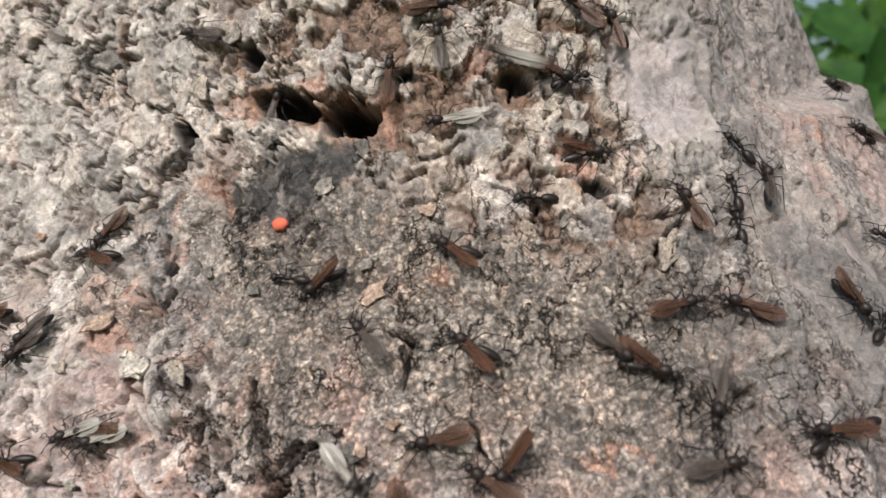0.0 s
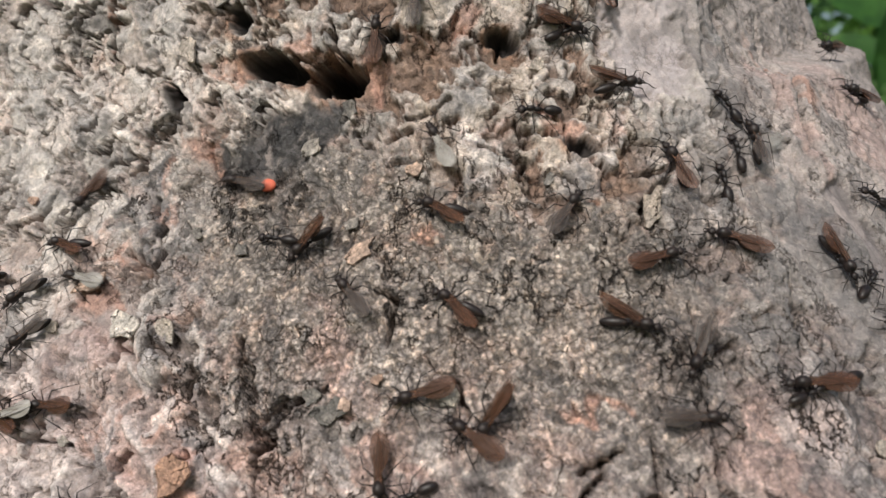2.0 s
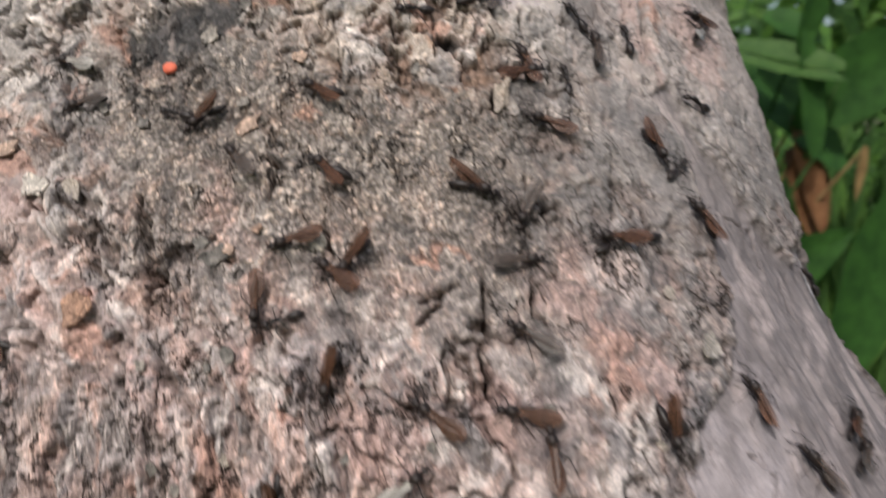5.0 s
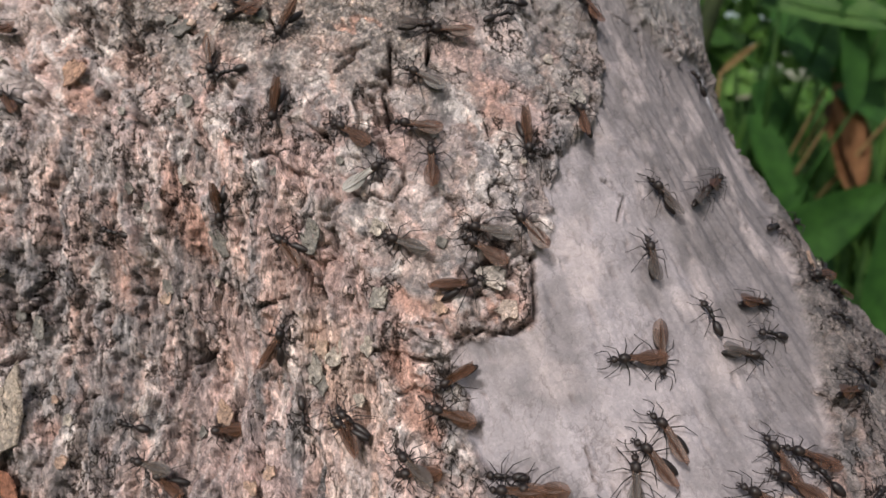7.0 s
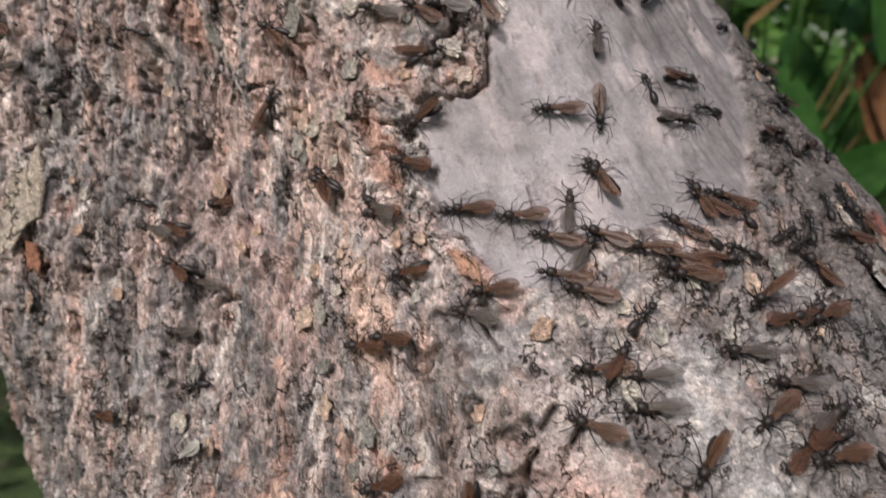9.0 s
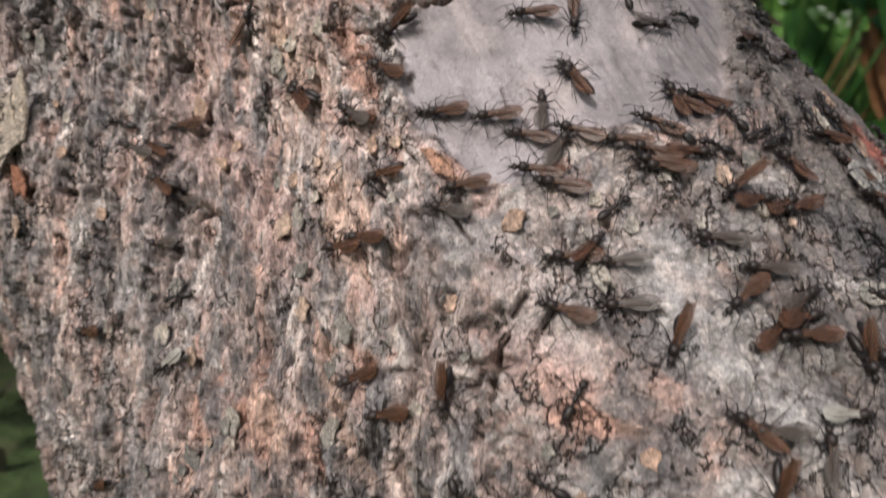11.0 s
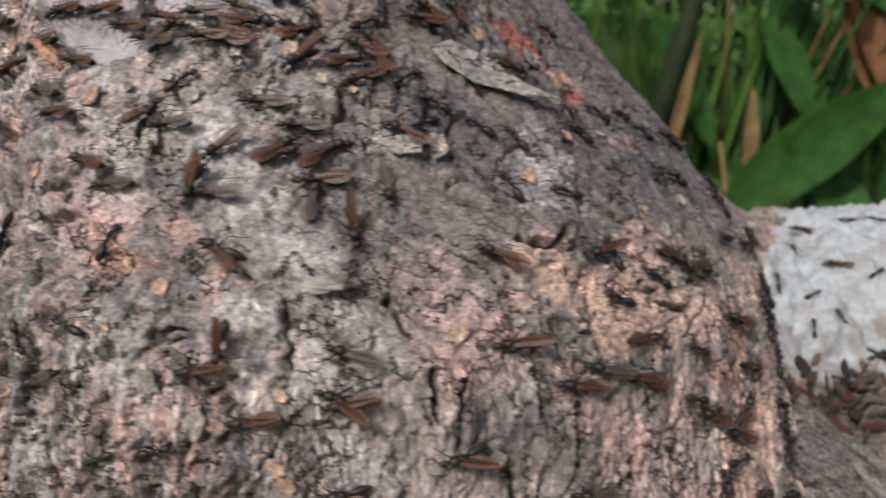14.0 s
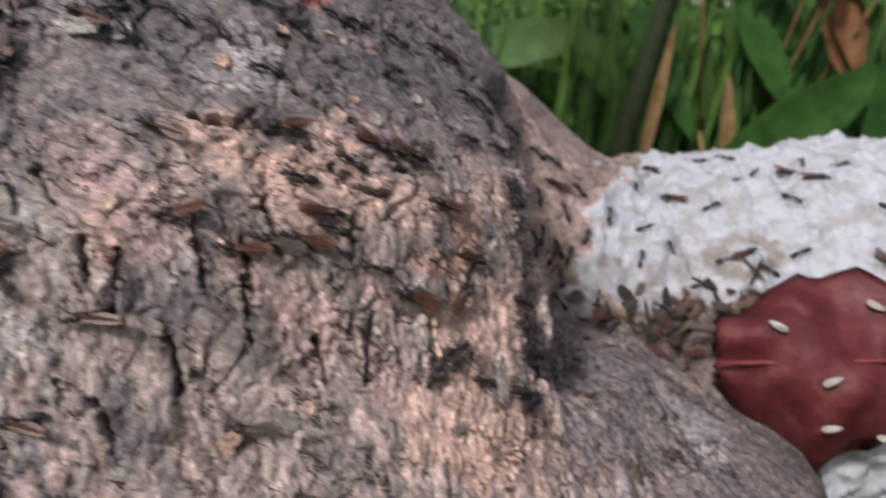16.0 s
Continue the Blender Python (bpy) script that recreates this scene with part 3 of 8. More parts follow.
crack(0.70, 2.4, (-1.5981, 0.5027), (-1.5982, 0.4979), (-1.5851, 0.4953))
crack(0.70, 2.4, (-1.7658, 0.4828), (-1.7560, 0.4750), (-1.7627, 0.4697))
crack(0.70, 2.4, (-1.7271, 0.4757), (-1.7318, 0.4681), (-1.7480, 0.4586))
crack(0.70, 2.4, (-2.1431, 0.4933), (-2.1340, 0.4851), (-2.1150, 0.4830))
crack(0.70, 2.4, (-1.6624, 0.4585), (-1.6949, 0.4542))
crack(0.70, 2.4, (-1.4619, 0.4846), (-1.4868, 0.4812))
crack(0.70, 2.4, (-1.8031, 0.4793), (-1.8021, 0.4739))
crack(0.70, 2.4, (-2.1451, 0.5043), (-2.1536, 0.4932))
crack(0.70, 2.4, (-2.0547, 0.4771), (-2.0416, 0.4689))
crack(0.70, 2.4, (-1.9244, 0.4712), (-1.9249, 0.4637))
crack(0.70, 2.4, (-1.8491, 0.4604), (-1.8567, 0.4533))
crack(0.70, 2.4, (-1.9942, 0.4698), (-2.0180, 0.4614))
crack(0.70, 2.4, (-1.6390, 0.4898), (-1.6482, 0.4827))
crack(1.10, 3.2, (-0.9850, 0.4981), (-0.9707, 0.4928), (-0.9636, 0.4849))
crack(1.10, 3.2, (-0.9921, 0.5036), (-0.9850, 0.4981))
crack(1.10, 3.2, (-1.0532, 0.4698), (-1.0137, 0.4682), (-0.9853, 0.4706))
crack(1.10, 3.2, (-0.9372, 0.4595), (-0.9151, 0.4541), (-0.8825, 0.4524))
crack(1.10, 3.2, (-0.8922, 0.4700), (-0.8684, 0.4619))
crack(1.10, 3.2, (-0.9254, 0.4738), (-0.9065, 0.4692))
crack(0.70, 2.0, (-1.1753, 0.4484), (-1.2099, 0.4369))
crack(0.70, 2.0, (-1.0918, 0.4543), (-1.1146, 0.4408))
crack(0.70, 2.0, (-1.0219, 0.4546), (-1.0293, 0.4445))
crack(0.70, 2.0, (-1.3053, 0.4624), (-1.3278, 0.4519))
crack(0.70, 2.0, (-1.2132, 0.4618), (-1.2071, 0.4563))
crack(0.70, 2.0, (-1.2012, 0.4507), (-1.2205, 0.4413))
crack(0.70, 2.0, (-1.0754, 0.4417), (-1.0972, 0.4291))
crack(0.70, 2.0, (-0.9384, 0.4500), (-0.9605, 0.4420))
crack(0.80, 2.4, (-1.0558, 0.4697), (-1.0356, 0.4680), (-0.9923, 0.4671))
crack(0.80, 2.4, (-1.2677, 0.4229), (-1.2640, 0.4142), (-1.2633, 0.4084))
crack(0.80, 2.4, (-0.8605, 0.4574), (-0.8322, 0.4557))
crack(0.80, 2.4, (-1.0317, 0.4285), (-1.0370, 0.4200))
crack(0.80, 2.4, (-0.9605, 0.4307), (-0.9938, 0.4185))
crack(0.80, 2.4, (-0.8902, 0.4281), (-0.9022, 0.4193))
crack(0.80, 2.4, (-1.0591, 0.4485), (-1.0726, 0.4385))
crack(0.80, 2.4, (-1.1701, 0.4324), (-1.1851, 0.4222))
crack(0.80, 3.2, (-2.0238, 0.6557), (-2.0212, 0.6500), (-2.0309, 0.6444))
crack(0.80, 3.2, (-1.9262, 0.6384), (-1.9485, 0.6336), (-1.9906, 0.6305), (-2.0197, 0.6242), (-2.0116, 0.6226))
crack(0.80, 3.2, (-2.2524, 0.6122), (-2.1920, 0.6154), (-2.1638, 0.6206))
crack(0.80, 3.2, (-2.1551, 0.6124), (-2.1234, 0.6154), (-2.0662, 0.6200))
crack(0.80, 3.2, (-1.6368, 0.6482), (-1.6369, 0.6446), (-1.6519, 0.6421))
crack(0.80, 3.2, (-1.3206, 0.6135), (-1.3121, 0.6166), (-1.2842, 0.6192), (-1.2590, 0.6210))
crack(0.80, 3.2, (-1.8801, 0.5951), (-1.8674, 0.5917), (-1.8678, 0.5879), (-1.8678, 0.5850), (-1.8683, 0.5822), (-1.8827, 0.5800), (-1.8938, 0.5757))
crack(0.80, 3.2, (-1.8421, 0.5849), (-1.8193, 0.5876), (-1.7743, 0.5901))
crack(0.80, 3.2, (-1.8810, 0.5810), (-1.8492, 0.5827))
crack(0.80, 3.2, (-1.6750, 0.6040), (-1.6533, 0.6021), (-1.6699, 0.5981), (-1.6771, 0.5966))
crack(0.80, 3.2, (-2.0682, 0.5740), (-2.0616, 0.5777), (-2.0457, 0.5800))
crack(0.55, 2.4, (-2.0843, 0.6380), (-2.0771, 0.6335), (-2.1018, 0.6308), (-2.1191, 0.6292))
crack(0.55, 2.4, (-2.0072, 0.6145), (-1.9961, 0.6180))
crack(0.55, 2.4, (-2.0787, 0.6237), (-2.0534, 0.6247), (-2.0277, 0.6258))
crack(0.55, 2.4, (-1.6266, 0.6279), (-1.6458, 0.6270))
crack(0.55, 2.4, (-1.5691, 0.6312), (-1.5351, 0.6321), (-1.4980, 0.6344))
crack(0.55, 2.4, (-1.4227, 0.6290), (-1.3624, 0.6285), (-1.3738, 0.6238))
crack(0.55, 2.4, (-1.2203, 0.6340), (-1.2275, 0.6301))
crack(0.55, 2.4, (-1.2986, 0.6219), (-1.2645, 0.6224), (-1.2443, 0.6229), (-1.2367, 0.6248))
crack(0.55, 2.4, (-0.9870, 0.6443), (-1.0206, 0.6367))
crack(0.55, 2.4, (-1.0770, 0.6301), (-1.0546, 0.6271))
crack(0.55, 2.4, (-1.4461, 0.6210), (-1.4009, 0.6219), (-1.3789, 0.6201))
crack(0.55, 2.4, (-1.3244, 0.6373), (-1.3270, 0.6403))
crack(0.55, 2.4, (-1.4194, 0.6413), (-1.4019, 0.6454))
crack(0.55, 2.4, (-1.8823, 0.5886), (-1.8753, 0.5850))
crack(0.55, 2.4, (-1.9821, 0.5784), (-1.9733, 0.5799), (-1.9762, 0.5806))
crack(0.55, 2.4, (-1.9619, 0.5803), (-1.9378, 0.5823))
crack(0.55, 2.4, (-2.0120, 0.6060), (-1.9987, 0.6038))
crack(0.55, 2.4, (-2.2035, 0.5799), (-2.1546, 0.5805), (-2.1236, 0.5797))
crack(0.55, 2.4, (-2.0082, 0.5775), (-2.0054, 0.5739))
crack(0.55, 2.4, (-1.3125, 0.6030), (-1.3216, 0.5996))
crack(0.55, 2.4, (-1.3198, 0.5960), (-1.2943, 0.5973), (-1.2862, 0.5977))
crack(0.55, 2.4, (-1.3508, 0.5939), (-1.3498, 0.5915))
crack(0.55, 2.4, (-1.3408, 0.5974), (-1.3535, 0.5953))
crack(0.55, 2.4, (-1.3869, 0.6004), (-1.4121, 0.6019))
crack(0.55, 2.4, (-1.4836, 0.5840), (-1.4878, 0.5821), (-1.5111, 0.5802), (-1.5265, 0.5789))
crack(0.55, 2.4, (-1.4285, 0.5860), (-1.4223, 0.5835))
crack(0.55, 2.4, (-1.3726, 0.5847), (-1.3839, 0.5810), (-1.3705, 0.5792))
crack(0.65, 2.6, (-1.8798, 0.5933), (-1.8706, 0.5876))
crack(0.65, 2.6, (-1.8742, 0.5826), (-1.8449, 0.5845), (-1.8255, 0.5876))
crack(0.65, 2.6, (-1.8849, 0.5777), (-1.8753, 0.5814))
crack(0.65, 2.6, (-1.6108, 0.5927), (-1.6094, 0.5878))
crack(0.65, 2.6, (-2.1651, 0.5315), (-2.1582, 0.5293), (-2.2032, 0.5261))
crack(0.65, 2.6, (-2.1954, 0.5224), (-2.2071, 0.5190), (-2.2421, 0.5164))
crack(0.65, 2.6, (-1.9548, 0.5189), (-1.9025, 0.5227))
crack(0.65, 2.6, (-1.8118, 0.5220), (-1.7866, 0.5246))
crack(0.65, 2.6, (-1.4285, 0.5849), (-1.4485, 0.5770))
crack(0.75, 2.6, (-1.5874, 0.5044), (-1.5841, 0.5002), (-1.5874, 0.4952))
crack(0.75, 2.6, (-2.1411, 0.5001), (-2.1134, 0.4940), (-2.1140, 0.4843))
crack(0.75, 2.6, (-2.1411, 0.4853), (-2.1459, 0.4781))
crack(0.75, 2.6, (-1.7307, 0.4682), (-1.7407, 0.4619), (-1.7456, 0.4567), (-1.7741, 0.4524))
crack(0.75, 2.6, (-1.7820, 0.4662), (-1.7984, 0.4587))
crack(0.75, 2.6, (-1.8805, 0.4511), (-1.8898, 0.4454))
crack(0.75, 2.6, (-1.9730, 0.4410), (-1.9490, 0.4381), (-1.9461, 0.4337))
crack(0.75, 2.6, (-1.7976, 0.4535), (-1.8083, 0.4479))
crack(0.75, 2.6, (-1.5365, 0.4717), (-1.5531, 0.4667))
crack(0.75, 2.6, (-2.2284, 0.4412), (-2.2363, 0.4354))
crack(0.75, 2.6, (-1.8033, 0.4438), (-1.8086, 0.4393))
crack(0.75, 2.6, (-1.8786, 0.4820), (-1.8757, 0.4779))
crack(0.75, 2.6, (-1.5363, 0.5061), (-1.5270, 0.5036))
crack(0.75, 2.6, (-1.5058, 0.4949), (-1.4954, 0.4913))
crack(0.75, 2.6, (-1.6726, 0.4433), (-1.6649, 0.4377))
crack(5.00, 24.0, (-0.5179, 0.4509), (-0.6099, 0.4416), (-0.6637, 0.4323), (-0.7029, 0.4209), (-0.7187, 0.4120), (-0.6900, 0.4060))
ROUND = 0.145   # metres of bark to a radian
RISE = 1.1      # metres of bark to a metre of height


def to_segments(px, py, pts, closed):
    """Distance to a line of points, and for a closed one whether a place lies inside."""
    best, inside = np.full(px.shape, 9e9), np.zeros(px.shape, bool)
    n = len(pts)
    for i in range(n if closed else n - 1):
        ax, ay = pts[i][0] * ROUND, pts[i][1] * RISE
        bx, by = pts[(i + 1) % n][0] * ROUND, pts[(i + 1) % n][1] * RISE
        dx, dy = bx - ax, by - ay
        t = np.clip(((px - ax) * dx + (py - ay) * dy) / (dx * dx + dy * dy + 1e-12), 0, 1)
        best = np.minimum(best, (px - ax - t * dx) ** 2 + (py - ay - t * dy) ** 2)
        if closed and dy != 0:
            cross = ((ay > py) != (by > py)) & (px < dx * (py - ay) / dy + ax)
            inside ^= cross
    d = np.sqrt(best)
    return np.where(inside, -d, d) if closed else d


TINTS = {"orange": (0.43, 0.26, 0.195), "pink": (0.43, 0.305, 0.262), "brown": (0.20, 0.105, 0.065), "dark": (0.105, 0.10, 0.098),
         "pale": (0.46, 0.435, 0.40), "red": (0.25, 0.085, 0.06), "peach": (0.54, 0.385, 0.295)}
STRENGTH = {"orange": 0.75, "pink": 0.6, "brown": 0.8, "dark": 0.5, "pale": 0.42, "red": 0.9, "peach": 0.7}


def mixed(col, tint, w):
    return col + (np.array(tint) - col) * w[..., None]


def bark(th, z):
    """Relief in metres and colour of the bark."""
    a, b = th * ROUND, z * RISE
    mm = 1000.0
    bend = 0.0030 * (1 - 0.65 * ease(-z, -0.585, -0.545))
    wa = a + bend * fbm(a * mm / 7, b * mm / 7, 3, 3)
    wb = b + bend * fbm(a * mm / 7, b * mm / 7, 4, 3)
    x, y = wa * mm, wb * mm
    lean = trunk_axis(z)[0] * mm
    fx, fy = x, y
    x = x + lean
    left = ease(-th + 0.15 * fbm(x / 20, y / 20, 5, 2), 1.95, 2.15) * ease(z, 0.555, 0.575)
    chunk = np.clip(ease(z + 0.010 * fbm(x / 18, y / 18, 6, 2), 0.616, 0.634) * ease(-th, 1.05, 1.2) + left, 0, 1)
    low = ease(-z, -0.585, -0.545)
    # coarse swell, flaking layers with sharp edges, long ridges, meandering cracks, soft granules
    swell = 1.6 * fbm(x / 24, y / 28, 7, 3)
    fibre = np.clip(low * (0.2 + 0.9 * ease(-th + 0.1 * fbm(x / 15, y / 15, 20, 2), 1.50, 1.68) + 0.8 * ease(-z, -0.462, -0.435)), 0, 1)

    def woven(sx, sy, seed, n, gain):
        return fbm(x / sx, y / sy, seed, n, gain) * (1 - fibre) + fbm(x / (0.75 * sx), y / (2.3 * sy), seed + 1, n, gain) * fibre
    jx, jy = 0.5 * fbm(x / 4, y / 4, 28, 4), 0.5 * fbm(x / 4, y / 4, 29, 4)
    lay = (woven(12, 13, 8, 4, 0.48) * 2.8 + 10)
    deep = np.floor(lay)
    step = deep + ease(lay - deep, 0.0, 0.06) - 0.35 * (lay - deep) - 10
    leaf = (woven(5.0, 5.5, 18, 3, 0.5) * 2.4 + 10)
    tier = np.floor(leaf)
    flake = tier + ease(leaf - tier, 0.0, 0.10) - 0.4 * (leaf - tier) - 10
    grown = fibre + 0.4 * jx > 0.5

    def pieces(sx, sy, wob, seed):
        """Cells of bark: about round above, drawn out along the trunk below."""
        even, drawn = cells(x / sx + wob * jx, y / sy + wob * jy, seed), cells(x / (0.62 * sx) + 0.35 * wob * jx, y / (3.6 * sy) + 0.4 * wob * jy, seed + 1)
        return [np.where(grown, q, p) for p, q in zip(even, drawn)]
    f1, f2, own = pieces(9.5, 9.5, 1.5, 21)
    p1, p2, pown = pieces(5.2, 5.6, 1.3, 30)
    g1, g2, town = pieces(3.4, 3.6, 1.0, 22)
    k1, k2, kown = pieces(2.0, 2.2, 0.4, 123)
    s1, s2, sown = cells(x / 3.4 + 0.8 * jx + 0.5 * fbm(x / 12, y / 30, 25, 2), y / 15.0 + jy, 24)

    def cracks(sx, sy, seed, wide, where):
        v = np.abs(woven(sx, sy, seed, 3, 0.45) + 0.10 * jx)
        return (1 - ease(v, 0.25 * wide, wide)) * ease(fbm(x / (1.2 * sx), y / (1.2 * sy), seed + 5, 3), where, where + 0.25)
    rift = cracks(20, 18, 26, 0.055, -0.15)
    chink = cracks(9.0, 9.5, 47, 0.075 + 0.03 * chunk, -0.12 - 0.15 * fibre - 0.2 * chunk)
    lump = ease(z, 0.637, 0.645) * ease(-th, 1.22, 1.34) * ease(th, -1.95, -1.80)
    knob = np.clip(1.15 - (g1 / 0.62) ** 2, 0, 1) ** 0.6 * (0.7 + 0.9 * town)
    grain = (0.4 + 0.7 * kown) * np.clip(1 - (k1 / 0.75) ** 2, 0, 1)
    ridge = fbm(x / 4.6 + 0.2 * jx, y / 26, 38, 4, 0.5)
    strand = 2.2 * ridge - 1.6 * (1 - ease(np.abs(ridge + 0.12), 0.02, 0.11))
    fine = 0.18 * woven(1.2, 1.4, 9, 3, 0.5)
    calm = ease(fbm(x / 26, y / 26, 40, 2), -0.1, 0.3) * (1 - fibre)
    bold = 0.5 + 0.5 * chunk + 0.35 * fibre
    rub = ease(-(to_segments(a, b, RUBBLE, True) + 0.005 * jx), -0.006, 0.004)
    gran = ease(z, 0.570, 0.592) * ease(-th, 1.22, 1.42) * ease(th, -2.0, -1.86) * (1 - chunk) * (1 - rub)
    side = ease(th + 0.06 * jx, -1.27, -1.13) * ease(z, 0.585, 0.605)
    slab = chunk * (1 - rub)
    bold = bold * (1 - 0.75 * slab) * (1 - 0.55 * gran) * (1 - 0.6 * side)
    c1, c2, cown = cells(x / 6.2 + 0.75 * jx, y / 4.6 + 0.75 * jy, 81)
    e1, e2, eown = cells(x / 2.8 + 0.3 * jx, y / 2.6 + 0.3 * jy, 83)
    lone = cown < 0.16
    cleft = (1 - ease(c2 - c1, 0.04, 0.20)) * ease(fbm(x / 9, y / 9, 82, 2), -0.30, 0.05)
    q1, q2, qown = cells(x / 9.5 + 0.8 * jx, y / 8.5 + 0.8 * jy, 71)
    seam = (1 - ease(q2 - q1, 0.035, 0.13)) * ease(fbm(x / 10, y / 10, 72, 2), -0.35, -0.05)
    chink = chink * (1 - 0.7 * slab) * (1 - 0.75 * gran) * (1 - 0.7 * side) * (1 - rub)
    rift = rift * (1 - 0.6 * gran) * (1 - 0.8 * side) * (1 - rub)
    h = swell * 0.9 + bold * ((0.75 - 0.3 * calm) * step + (0.40 - 0.15 * calm) * (1 - 0.5 * chunk) * flake) + lump * 1.5 * knob + 0.5 * chunk * (own - 0.5) + slab * (1.0 * (qown - 0.5) * ease(q2 - q1, 0.0, 0.06) - 2.6 * seam)
    soft = 1 - 0.65 * ease(th, -1.50, -1.28) * ease(-z, -0.49, -0.47)
    heap = 0.9 * swell + 1.5 * np.clip(1.1 - (c1 / 0.85) ** 2, 0, 1) ** 0.45 * (0.3 + 1.1 * cown) + 0.28 * np.clip(1.1 - (e1 / 0.7) ** 2, 0, 1) * (0.3 + eown) + 0.55 * step + 0.3 * flake - 2.6 * cleft - 2.8 * lone * ease(c2 - c1, 0.0, 0.2) - 0.6
    h = h + (0.58 * heap - h) * rub
    h = h * soft + (0.16 + 0.42 * gran) * grain * (1 - 0.5 * chunk) + 1.15 * fibre * strand * soft ** 1.5 + fine
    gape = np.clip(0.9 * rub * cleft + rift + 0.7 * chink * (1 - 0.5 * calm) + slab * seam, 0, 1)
    h = h - soft * ((2.6 + 0.8 * chunk) * rift + (1.6 - 0.6 * calm) * chink) - 0.3
    # colour: weathered grey skin, tan and pink inner bark, single flakes of their own tint
    n1, n2 = fbm(x / 30, y / 40, 31, 3), woven(9, 11, 32, 4, 0.5)
    grey, tan = np.array((0.235, 0.218, 0.205)), np.array((0.36, 0.300, 0.258))
    col = grey + (tan - grey) * np.clip(0.5 + 1.0 * n1 + 0.7 * n2, 0, 1)[..., None]
    pale = np.clip(chunk * (0.85 + 0.35 * n2) + 0.25 * ease(-th + 0.2 * n2, 1.80, 2.05) * ease(-z, -0.60, -0.58), 0, 1)
    col = mixed(col, (0.58, 0.535, 0.47), pale)
    col = mixed(col, TINTS["pink"], np.clip(ease(-z, -0.615, -0.575) * (1 - 0.45 * ease(-z, -0.52, -0.48)) * (0.62 + 0.8 * fbm(x / 14, y / 22, 33, 3)), 0, 0.9))
    col = mixed(col, TINTS["orange"], ease(woven(6, 8, 34, 4, 0.5), 0.36, 0.7) * (0.6 - 0.3 * chunk))
    col = mixed(col, TINTS["dark"], ease(woven(9, 12, 35, 5, 0.6), 0.28, 0.7) * (0.5 - 0.3 * chunk))
    band = fbm(x / 11, y / 30, 56, 4, 0.55)
    col = mixed(col, (0.16, 0.158, 0.15), ease(band, 0.18, 0.5) * (0.5 - 0.3 * chunk) * (0.45 + 0.55 * low))
    col = mixed(col, (0.47, 0.41, 0.355), ease(-band, 0.15, 0.5) * 0.5)
    for k, tint, w in ((7, (0.44, 0.27, 0.20), 0.65), (8, (0.42, 0.30, 0.245), 0.55), (9, (0.37, 0.315, 0.275), 0.4), (11, (0.255, 0.245, 0.235), 0.5), (12, (0.20, 0.195, 0.19), 0.6)):
        col = mixed(col, tint, (deep == k) * w * (1 - 0.6 * chunk))
    col = col * (0.86 + 0.14 * (tier - 9.5))[..., None]
    for lo, hi, tint, w in ((0.0, 0.16, (0.165, 0.16, 0.157), 0.6), (0.2, 0.36, (0.50, 0.46, 0.42), 0.6), (0.36, 0.5, (0.43, 0.29, 0.235), 0.5), (0.5, 0.6, (0.33, 0.31, 0.29), 0.6)):
        col = mixed(col, tint, ((pown >= lo) & (pown < hi)) * ease(p2 - p1, 0.0, 0.15) * w * (0.75 - 0.3 * chunk))
    col = mixed(col, (0.58, 0.53, 0.47), ((town > 0.86) * ease(g2 - g1, 0.0, 0.2) * 0.6))
    col = mixed(col, TINTS["orange"], ((town > 0.70) & (town < 0.76)) * ease(g2 - g1, 0.0, 0.2) * 0.5 * (1 - 0.8 * chunk))
    col = mixed(col, (0.15, 0.145, 0.14), (town < 0.12) * ease(g2 - g1, 0.0, 0.25) * 0.6 * (1 - 0.5 * chunk))
    col = mixed(col, (0.50, 0.38, 0.32), ease(s2 - s1, 0.0, 0.2) * (sown > 0.68) * fibre * 0.5)
    col = mixed(col, (0.17, 0.165, 0.16), ease(s2 - s1, 0.0, 0.2) * (sown < 0.24) * fibre * 0.55)
    col = col * (0.82 + 0.36 * own)[..., None]
    speck = woven(1.6, 2.0, 36, 4, 0.75)
    col = col * (1.05 + 0.15 * np.clip(speck, -1.2, 1.2) * (1 - 0.4 * chunk))[..., None]
    col = mixed(col, (0.10, 0.098, 0.092), ease(-speck, 0.6, 1.0) * 0.4 * (1 - 0.6 * chunk))
    col = mixed(col, (0.60, 0.56, 0.51), ease(speck, 0.65, 1.0) * 0.35)
    col = mixed(col, (0.54, 0.46, 0.405), ease(th + 0.08 * n2, -1.16, -1.0) * ease(z, 0.612, 0.626) * 0.75)
    # darker towards the right by angle and height, a little lighter on the left
    col = mixed(col, (0.185, 0.172, 0.155), ease(th + 0.12 * n2, -1.60, -1.38) * ease(-z, -0.618, -0.606) * ease(z, 0.566, 0.582) * 0.62)
    col = col * (1 + 0.13 * ease(-th, 1.42, 1.60) * ease(-z, -0.61, -0.58) * ease(z, 0.47, 0.50))[..., None]
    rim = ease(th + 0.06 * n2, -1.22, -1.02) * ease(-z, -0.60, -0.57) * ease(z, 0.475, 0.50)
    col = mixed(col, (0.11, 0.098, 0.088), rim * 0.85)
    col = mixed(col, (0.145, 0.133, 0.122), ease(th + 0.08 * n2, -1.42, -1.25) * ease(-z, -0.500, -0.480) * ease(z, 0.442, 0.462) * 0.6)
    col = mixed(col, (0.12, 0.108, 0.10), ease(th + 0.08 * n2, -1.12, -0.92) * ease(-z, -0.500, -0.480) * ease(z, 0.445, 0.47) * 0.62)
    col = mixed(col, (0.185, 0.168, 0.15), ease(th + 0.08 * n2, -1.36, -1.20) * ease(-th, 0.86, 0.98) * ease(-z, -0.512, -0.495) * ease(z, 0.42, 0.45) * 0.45)
